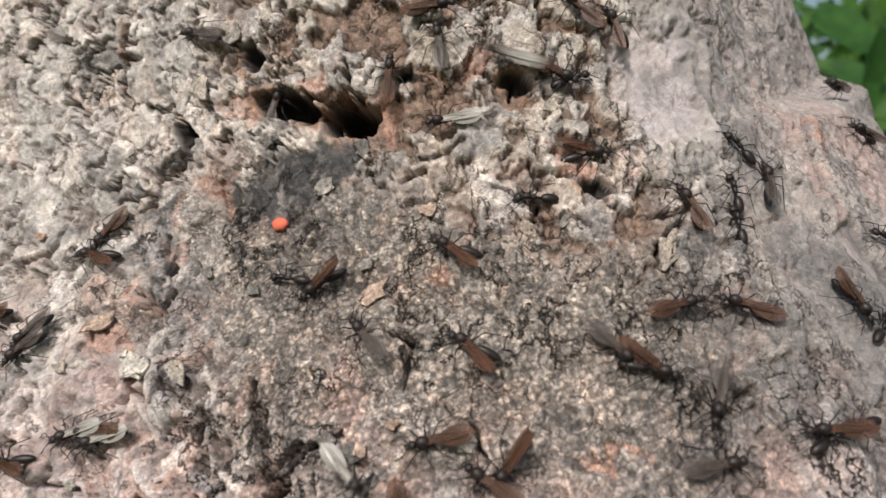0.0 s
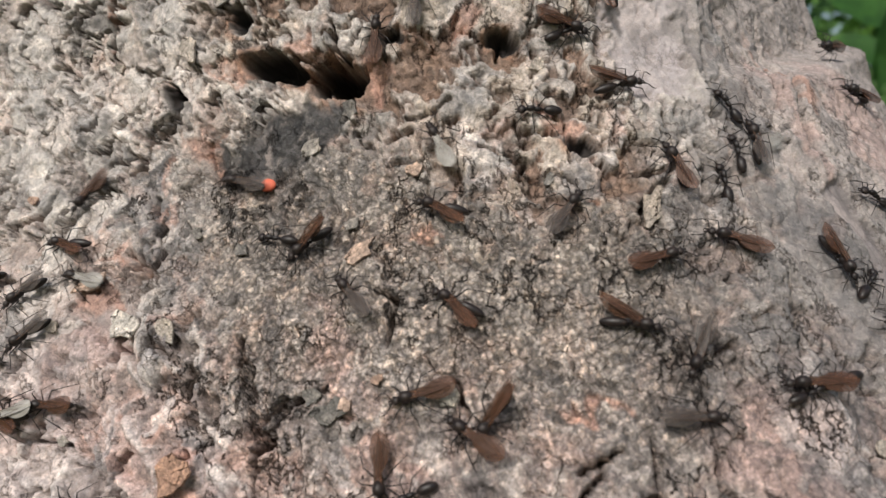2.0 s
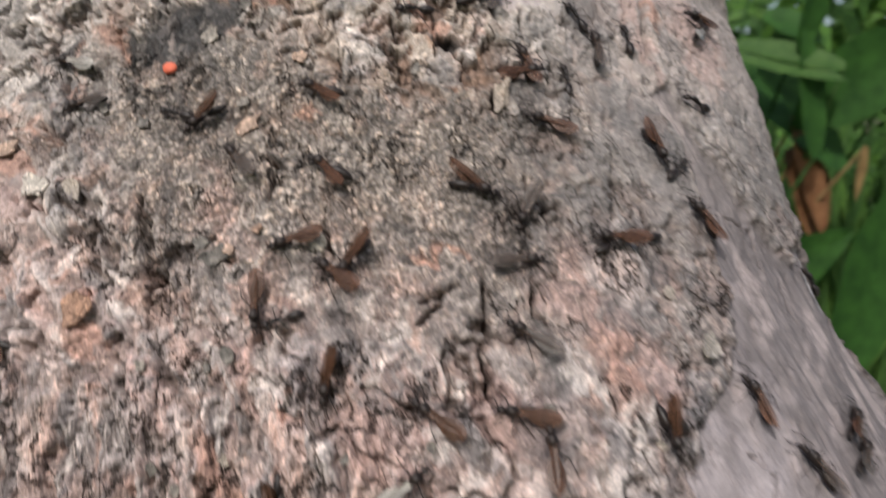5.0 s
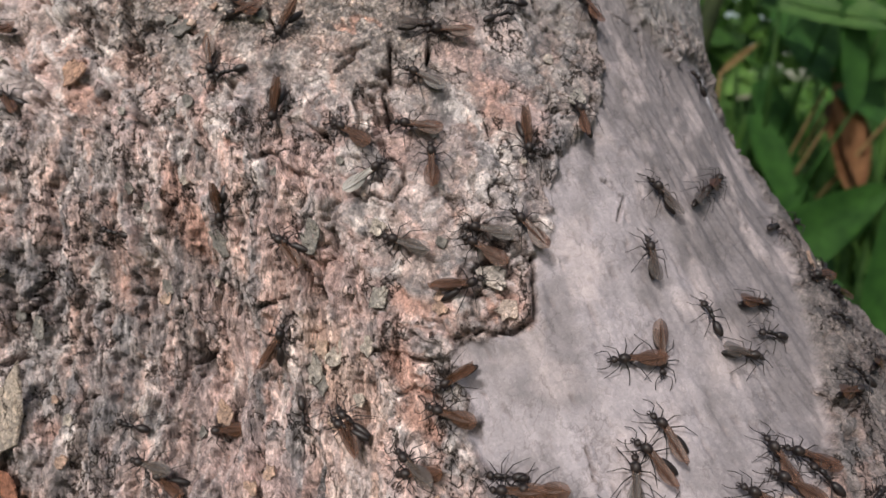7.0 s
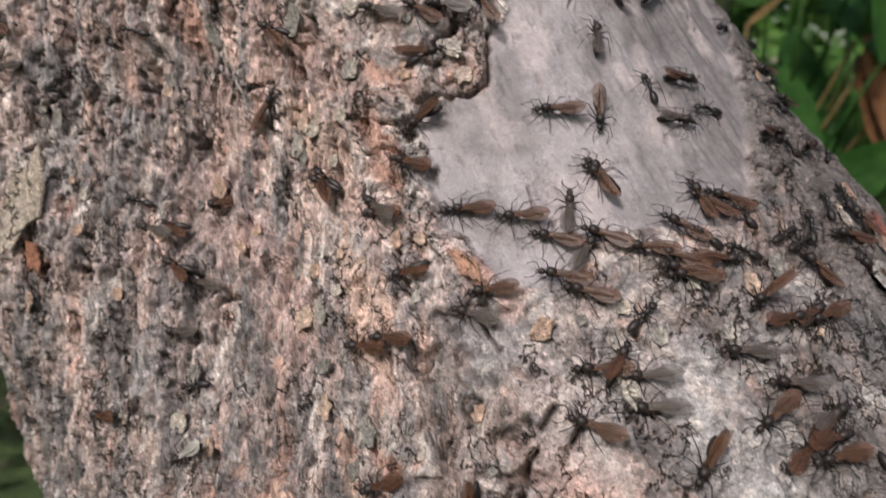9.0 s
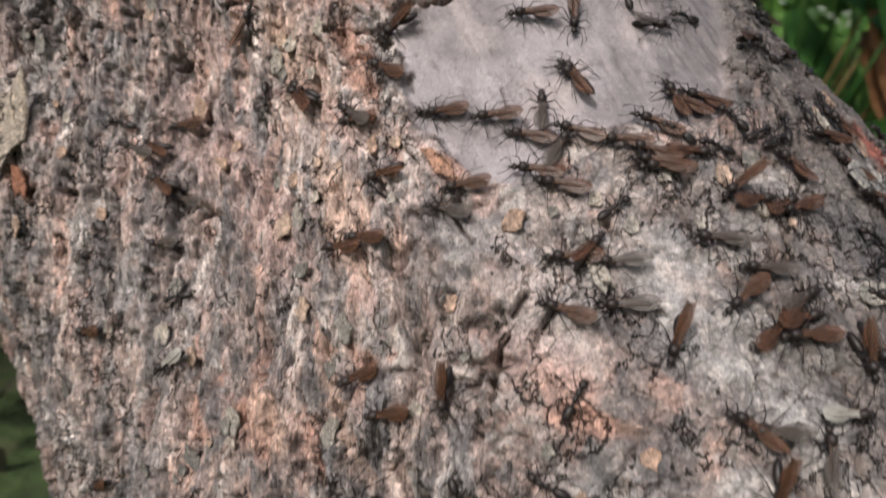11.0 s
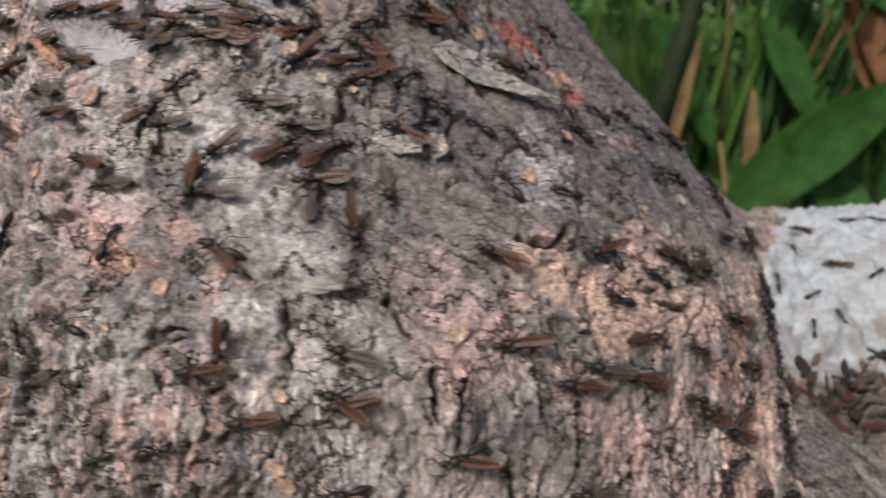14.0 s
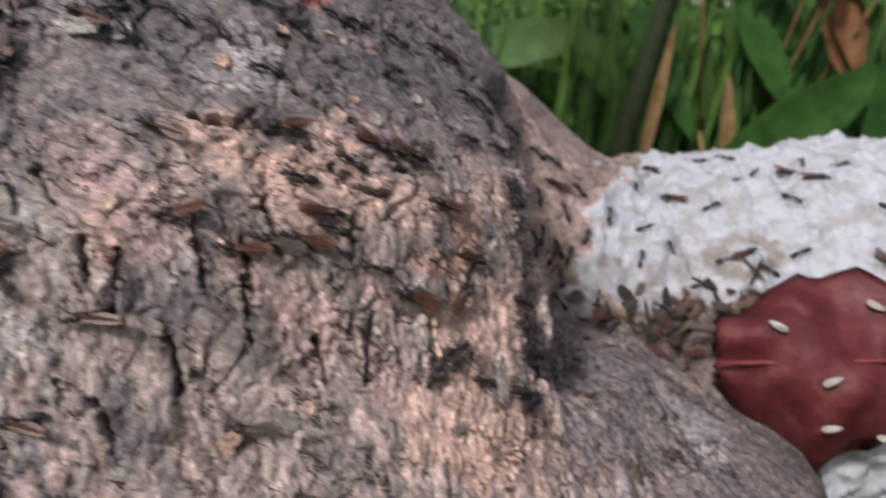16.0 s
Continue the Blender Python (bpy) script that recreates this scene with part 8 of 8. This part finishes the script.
    crawl("worker", (12.2, -0.6508, 0.4578, 168), (13.5, -0.6508, 0.4578, 167), (14.8, -0.6508, 0.4578, 165), (16.0, -0.6508, 0.4578, 158))
    crawl("worker", (12.2, -1.0817, 0.4889, -158), (13.5, -1.0817, 0.4889, -157), (14.8, -1.0817, 0.4889, -162), (16.0, -1.0817, 0.4889, -162))
    crawl("worker", (12.2, -0.9061, 0.4963, 115), (13.5, -0.9061, 0.4963, 116), (14.8, -0.9061, 0.4963, 117), (16.0, -0.9061, 0.4963, 109))
    crawl("worker", (12.2, -0.7826, 0.4760, 10), (13.5, -0.7826, 0.4760, 15), (14.8, -0.7826, 0.4760, 11), (16.0, -0.7826, 0.4760, 5))
    crawl("amber", (12.2, -1.0794, 0.5047, 113), (13.5, -1.0794, 0.5047, 114), (14.8, -1.0794, 0.5047, 104), (16.0, -1.0794, 0.5047, 115))
    crawl("worker", (12.2, -0.9137, 0.4588, 142), (13.5, -0.9137, 0.4588, 141), (14.8, -0.9137, 0.4588, 138), (16.0, -0.9137, 0.4588, 142))
    crawl("worker", (12.2, -0.9769, 0.4574, 154), (13.5, -0.9769, 0.4574, 151), (14.8, -0.9769, 0.4574, 153), (16.0, -0.9769, 0.4574, 159))
    crawl("worker", (12.2, -0.7460, 0.4182, 125), (13.5, -0.7460, 0.4182, 123), (14.8, -0.7460, 0.4182, 115), (16.0, -0.7460, 0.4182, 119))
    crawl("worker", (12.2, -0.7887, 0.4004, 61), (13.5, -0.7887, 0.4004, 66), (14.8, -0.7887, 0.4004, 58), (16.0, -0.7887, 0.4004, 66))
    crawl("worker", (12.2, -0.8448, 0.3770, -17), (13.5, -0.8448, 0.3770, -21), (14.8, -0.8448, 0.3770, -16), (16.0, -0.8448, 0.3770, -19))
    crawl("amber", (12.2, -1.3732, 0.5095, 171), (13.5, -1.3732, 0.5095, 172), (14.8, -1.3732, 0.5095, 171), (16.0, -1.3732, 0.5095, 165))
    crawl("amber", (12.2, -1.3183, 0.5098, 160), (13.5, -1.3183, 0.5098, 159), (14.8, -1.3183, 0.5098, 160), (16.0, -1.3183, 0.5098, 161))
    crawl("worker", (12.2, -1.5867, 0.4344, -154), (13.5, -1.5867, 0.4344, -156), (14.8, -1.5867, 0.4344, -158), (16.0, -1.5867, 0.4344, -155))
    crawl("worker", (12.2, -1.5124, 0.4372, 25), (13.5, -1.5124, 0.4372, 20), (14.8, -1.5124, 0.4372, 17), (16.0, -1.5124, 0.4372, 27))
    crawl("amber", (12.2, -1.3810, 0.4446, -171), (13.5, -1.3810, 0.4446, -169), (14.8, -1.3810, 0.4446, -168), (16.0, -1.3810, 0.4446, -173))
    crawl("worker", (13.5, -0.6325, 0.4654, 92), (14.8, -0.6325, 0.4654, 83), (16.0, -0.6325, 0.4654, 87))
    crawl("worker", (13.5, -0.6728, 0.4487, 35), (14.8, -0.6728, 0.4487, 38), (16.0, -0.6728, 0.4487, 35))
    crawl("worker", (13.5, -0.6925, 0.4404, 35), (14.8, -0.6925, 0.4404, 39), (16.0, -0.6925, 0.4404, 33))
    crawl("worker", (13.5, -0.7114, 0.4326, 77), (14.8, -0.7114, 0.4326, 81), (16.0, -0.7114, 0.4326, 72))
    crawl("worker", (13.5, -0.7382, 0.4214, 73), (14.8, -0.7382, 0.4214, 86), (16.0, -0.7382, 0.4214, 75))
    crawl("worker", (13.5, -0.7581, 0.4153, 33), (14.8, -0.7581, 0.4153, 40), (16.0, -0.7581, 0.4153, 36))
    crawl("worker", (13.5, -0.7761, 0.4056, 135), (14.8, -0.7761, 0.4056, 129), (16.0, -0.7761, 0.4056, 136))
    crawl("worker", (13.5, -0.7063, 0.4609, 163), (14.8, -0.7063, 0.4609, 163), (16.0, -0.7063, 0.4609, 163))
    crawl("worker", (13.5, -0.7117, 0.4834, 132), (14.8, -0.7117, 0.4834, 128), (16.0, -0.7117, 0.4834, 137))
    crawl("worker", (13.5, -0.8771, 0.4852, 122), (14.8, -0.8771, 0.4852, 123), (16.0, -0.8771, 0.4852, 124))
    crawl("worker", (13.5, -0.8740, 0.4204, -4), (14.8, -0.8740, 0.4204, 4), (16.0, -0.8740, 0.4204, 7))
    crawl("worker", (13.5, -0.7747, 0.4062, 142), (14.8, -0.7747, 0.4062, 147), (16.0, -0.7747, 0.4062, 148))
    crawl("smoky", (0.0, -1.1216, 0.6266, 75), (1.5, -1.1216, 0.6266, 79), (2.0, -1.1216, 0.6266, 84))
    crawl("smoky", (0.0, -2.1917, 0.6013, -133), (0.7, -2.1917, 0.6013, -144), (2.3, -2.1917, 0.6013, -140))
    crawl("worker", (0.9, -1.1286, 0.6326, 122), (2.7, -1.1286, 0.6326, 112), (5.4, -1.1286, 0.6326, 119))
    crawl("worker", (1.3, -1.0810, 0.6039, 36), (2.8, -1.0810, 0.6039, 41), (5.4, -1.0810, 0.6039, 33))
    crawl("amber", (1.0, -1.0839, 0.5949, 115), (2.2, -1.0839, 0.5949, 111), (5.4, -1.0839, 0.5949, 108))
    crawl("worker", (0.8, -1.6889, 0.5785, -154), (2.7, -1.6889, 0.5785, -152), (5.4, -1.6889, 0.5785, -157))
    crawl("smoky", (1.1, -1.3780, 0.5882, 12), (2.2, -1.3780, 0.5882, 2), (5.4, -1.3780, 0.5882, 8))
    crawl("amber", (1.4, -1.5745, 0.6451, 92), (2.7, -1.5745, 0.6451, 94), (5.4, -1.5745, 0.6451, 102))
    crawl("worker", (2.9, -1.7974, 0.6108, 176), (5.4, -1.7974, 0.6108, 170), (6.5, -1.7974, 0.6108, 176), (7.6, -1.7974, 0.6108, 174))
    crawl("smoky", (2.4, -1.7037, 0.6023, 138), (5.4, -1.7037, 0.6023, 143), (6.5, -1.7037, 0.6023, 151), (7.6, -1.7037, 0.6023, 139))
    crawl("amber", (5.4, -1.2434, 0.6228, 106), (6.5, -1.2434, 0.6228, 114), (7.6, -1.2434, 0.6228, 108))
    crawl("worker", (5.4, -1.1893, 0.6199, 91), (6.5, -1.1893, 0.6199, 90), (7.6, -1.1893, 0.6199, 82))
    crawl("worker", (3.0, -0.9595, 0.6172, 151), (5.4, -0.9595, 0.6172, 156), (6.5, -0.9595, 0.6172, 154), (7.6, -0.9595, 0.6172, 159))
    crawl("smoky", (2.8, -1.1103, 0.5575, 115), (5.4, -1.1103, 0.5575, 111), (6.5, -1.1103, 0.5575, 110), (7.6, -1.1103, 0.5575, 109))
    crawl("amber", (5.4, -1.3367, 0.5511, 120), (6.5, -1.3367, 0.5511, 134), (7.6, -1.3367, 0.5511, 123))
    crawl("worker", (11.0, -1.0532, 0.4921, 136), (12.2, -1.0532, 0.4921, 133), (13.5, -1.0532, 0.4921, 141), (14.8, -1.0532, 0.4921, 138), (16.0, -1.0532, 0.4921, 138))
    crawl("worker", (11.0, -0.9553, 0.4644, 96), (12.2, -0.9553, 0.4644, 100), (13.5, -0.9553, 0.4644, 98), (14.8, -0.9553, 0.4644, 93), (16.0, -0.9553, 0.4644, 103))
    crawl("smoky", (11.0, -1.0309, 0.4470, 158), (12.2, -1.0309, 0.4470, 163), (13.5, -1.0309, 0.4470, 162), (14.8, -1.0309, 0.4470, 166), (16.0, -1.0309, 0.4470, 157))
    crawl("worker", (11.0, -1.6156, 0.4546, -60), (12.2, -1.6156, 0.4546, -54), (13.5, -1.6156, 0.4546, -51), (14.8, -1.6156, 0.4546, -56), (16.0, -1.6156, 0.4546, -52))
    crawl("amber", (11.0, -1.8903, 0.4212, -154), (12.2, -1.8903, 0.4212, -145), (13.5, -1.8903, 0.4212, -154), (14.8, -1.8903, 0.4212, -153), (16.0, -1.8903, 0.4212, -158))
    crawl("pale", (0.0, -1.4066, 0.6482, 160), (0.4, -1.8112, 0.6683, 150), (0.8, -1.9397, 0.6853, 150))
    crawl("pale", (0.2, -2.1230, 0.5874, 200), (0.5, -2.0872, 0.5869, 195), (0.9, -2.1141, 0.5873, 170), (1.2, -2.1622, 0.5890, 160), (1.5, -2.0717, 0.5935, 150), (2.0, -2.1049, 0.6037, 170), (2.5, -2.2204, 0.6054, 180), (3.0, -2.4061, 0.6040, 180))
    crawl("pale", (0.0, -1.7696, 0.5852, -40), (0.5, -1.7208, 0.5949, 60), (0.9, -1.5343, 0.6047, 30), (1.3, -1.3725, 0.6139, 20), (1.8, -1.2033, 0.6234, 40), (2.4, -0.8569, 0.6339, 30))
    crawl("pale", (0.0, -1.5067, 0.6377, 185), (0.5, -1.4944, 0.6384, 185), (1.0, -1.5070, 0.6308, 180), (1.5, -1.5020, 0.6213, 185), (2.0, -1.5318, 0.6265, 120), (2.5, -1.5988, 0.6357, 95), (3.0, -1.5786, 0.6598, 90))
    crawl("pale", (0.0, -2.9000, 0.6200, 0), (1.9, -2.2991, 0.5902, 0), (2.4, -1.8942, 0.5912, 10), (2.8, -1.4450, 0.5983, -10), (3.2, -1.6319, 0.6143, -180), (4.0, -1.9776, 0.6204, -190))
    crawl("pale", (0.0, -0.9125, 0.6010, 180), (2.0, -1.0412, 0.5995, 180), (2.4, -1.3181, 0.6083, 200), (2.6, -1.4895, 0.6002, 210), (3.0, -1.4574, 0.6358, 100), (3.2, -1.4392, 0.6388, 95), (4.0, -1.3407, 0.6636, 90))
    crawl("smoky", (0.0, -1.8657, 0.6545, 170), (0.5, -2.1455, 0.6556, 180), (1.0, -2.9000, 0.6556, 180))
    crawl("smoky", (0.0, -1.7742, 0.6411, 80), (0.6, -1.7603, 0.6474, 80), (1.5, -1.7915, 0.6214, 170), (2.0, -1.8416, 0.6202, 170), (2.6, -1.9614, 0.6125, 200))
    crawl("smoky", (0.0, -1.4979, 0.6503, 100), (0.5, -1.4991, 0.6538, 100), (1.5, -1.4392, 0.6165, 60), (2.2, -1.3962, 0.6153, 60), (3.2, -1.2575, 0.6361, 80))
    crawl("smoky", (0.0, -1.4228, 0.6024, -40), (0.5, -1.4305, 0.6076, -30), (1.0, -1.4304, 0.6078, -20), (1.5, -1.5380, 0.6303, 90), (2.5, -1.5041, 0.6578, 90))
    crawl("amber", (10.6, -0.5927, 0.4804, 140), (12.8, -0.6047, 0.4804, 146), (14.7, -0.6047, 0.4812, 135))
    crawl("worker", (10.7, -0.5070, 0.4609, 150), (12.9, -0.4950, 0.4609, 156), (14.8, -0.4950, 0.4617, 145))
    crawl("side", (10.9, -0.8913, 0.4326, 170), (13.1, -0.9033, 0.4326, 176), (15.0, -0.9033, 0.4334, 165))
    crawl("amber", (11.0, -0.8507, 0.4292, 35), (13.2, -0.8387, 0.4292, 41), (15.1, -0.8387, 0.4300, 30))
    crawl("worker", (11.1, -0.9030, 0.4165, 70), (13.3, -0.9150, 0.4165, 76), (15.2, -0.9150, 0.4173, 65))
    crawl("worker", (11.2, -0.8517, 0.4115, 160), (13.4, -0.8397, 0.4115, 166), (15.3, -0.8397, 0.4123, 155))
    crawl("worker", (11.4, -0.7756, 0.4048, 120), (13.6, -0.7876, 0.4048, 126), (15.5, -0.7876, 0.4056, 115))
    crawl("worker", (11.5, -0.5468, 0.4692, 130), (13.7, -0.5348, 0.4692, 136), (15.6, -0.5348, 0.4700, 125))
    crawl("amber", (11.6, -0.5980, 0.4571, 30), (13.8, -0.6100, 0.4571, 36), (15.7, -0.6100, 0.4579, 25))
    crawl("amber", (11.8, -0.8480, 0.4585, -20), (14.0, -0.8360, 0.4585, -14), (15.9, -0.8360, 0.4593, -25))
    crawl("side", (11.9, -0.9551, 0.4663, 200), (14.1, -0.9671, 0.4663, 206), (15.9, -0.9671, 0.4671, 195))
    crawl("amber", (12.0, -0.9862, 0.4504, -10), (14.2, -0.9742, 0.4504, -4), (15.9, -0.9742, 0.4512, -15))
    crawl("amber", (12.2, -0.8881, 0.5000, -30), (14.4, -0.9001, 0.5000, -24), (15.9, -0.9001, 0.5008, -35))
    crawl("worker", (12.3, -0.7264, 0.5080, 140), (14.5, -0.7144, 0.5080, 146), (15.9, -0.7144, 0.5088, 135))
    crawl("smoky", (12.4, -0.8587, 0.4880, 60), (14.6, -0.8707, 0.4880, 66), (15.9, -0.8707, 0.4888, 55))
    crawl("worker", (12.6, -0.6720, 0.4460, 100), (14.8, -0.6600, 0.4460, 106), (15.9, -0.6600, 0.4468, 95))
    crawl("worker", (12.7, -0.6180, 0.4340, 80), (14.9, -0.6300, 0.4340, 86), (15.9, -0.6300, 0.4348, 75))
    stay("worker", 0.218, 0.40, 130)
    stay("amber", 0.224, 0.48, 150)
    stay("worker", 0.227, 0.60, 100)
    stay("worker", 0.218, 0.68, 80)
    stay("worker", 0.224, 0.84, 95)
    stay("worker", 0.218, 0.96, 100)
    stay("worker", 0.227, 0.76, 70)
    stay("worker", 0.224, 0.40, 140)
    stay("worker", 0.233, 0.48, 120)
    stay("worker", 0.218, 0.56, 90)
    stay("worker", 0.224, 0.72, 110)
    stay("worker", 0.221, 0.76, 60)
    stay("worker", 0.224, 0.92, 130)
    stay("worker", 0.233, 0.68, 60)
    stay("worker", 0.227, 1.04, 140)
    stay("worker", 0.236, 0.92, 80)
    stay("worker", 0.293, 0.16, 170)
    stay("worker", 0.284, 0.08, 20)
    stay("worker", 0.290, 0.36, 15)
    stay("worker", 0.299, 0.32, 60)
    stay("amber", 0.308, 0.40, -20)
    stay("amber", 0.266, 0.52, 170)
    stay("worker", 0.278, 0.56, 40)
    stay("worker", 0.254, 0.64, 20)
    stay("worker", 0.263, 0.76, 110)
    stay("worker", 0.251, 0.80, 80)
    stay("amber", 0.263, 0.20, 160)
    stay("worker", 0.254, 0.40, 60)
    stay("worker", 0.242, 0.60, 70)
    stay("worker", 0.317, 0.28, 100)
    stay("worker", 0.326, 0.36, 40)
    stay("worker", 0.305, 0.56, -30)
    stay("worker", 0.302, 0.84, 30)
    stay("worker", 0.278, 0.84, 20)
    stay("amber", 0.284, 0.84, 35)
    stay("worker", 0.290, 0.92, 150)
    stay("worker", 0.332, 0.68, -30)
    stay("amber", 0.326, 0.92, -40)
    stay("amber", 0.314, 0.48, 10)
    stay("worker", 0.269, 0.92, 30)
    stay("worker", 0.242, 1.00, 100)
    stay("worker", 0.257, 1.00, 160)
    stay("worker", 0.251, 1.16, 20)
    stay("worker", 0.263, 1.32, 60)
    stay("worker", 0.236, 1.16, 120)
    stay("amber", 0.284, 1.04, 100)
    for ant, poses in WALKS:
        walk(ant, poses)


motions()
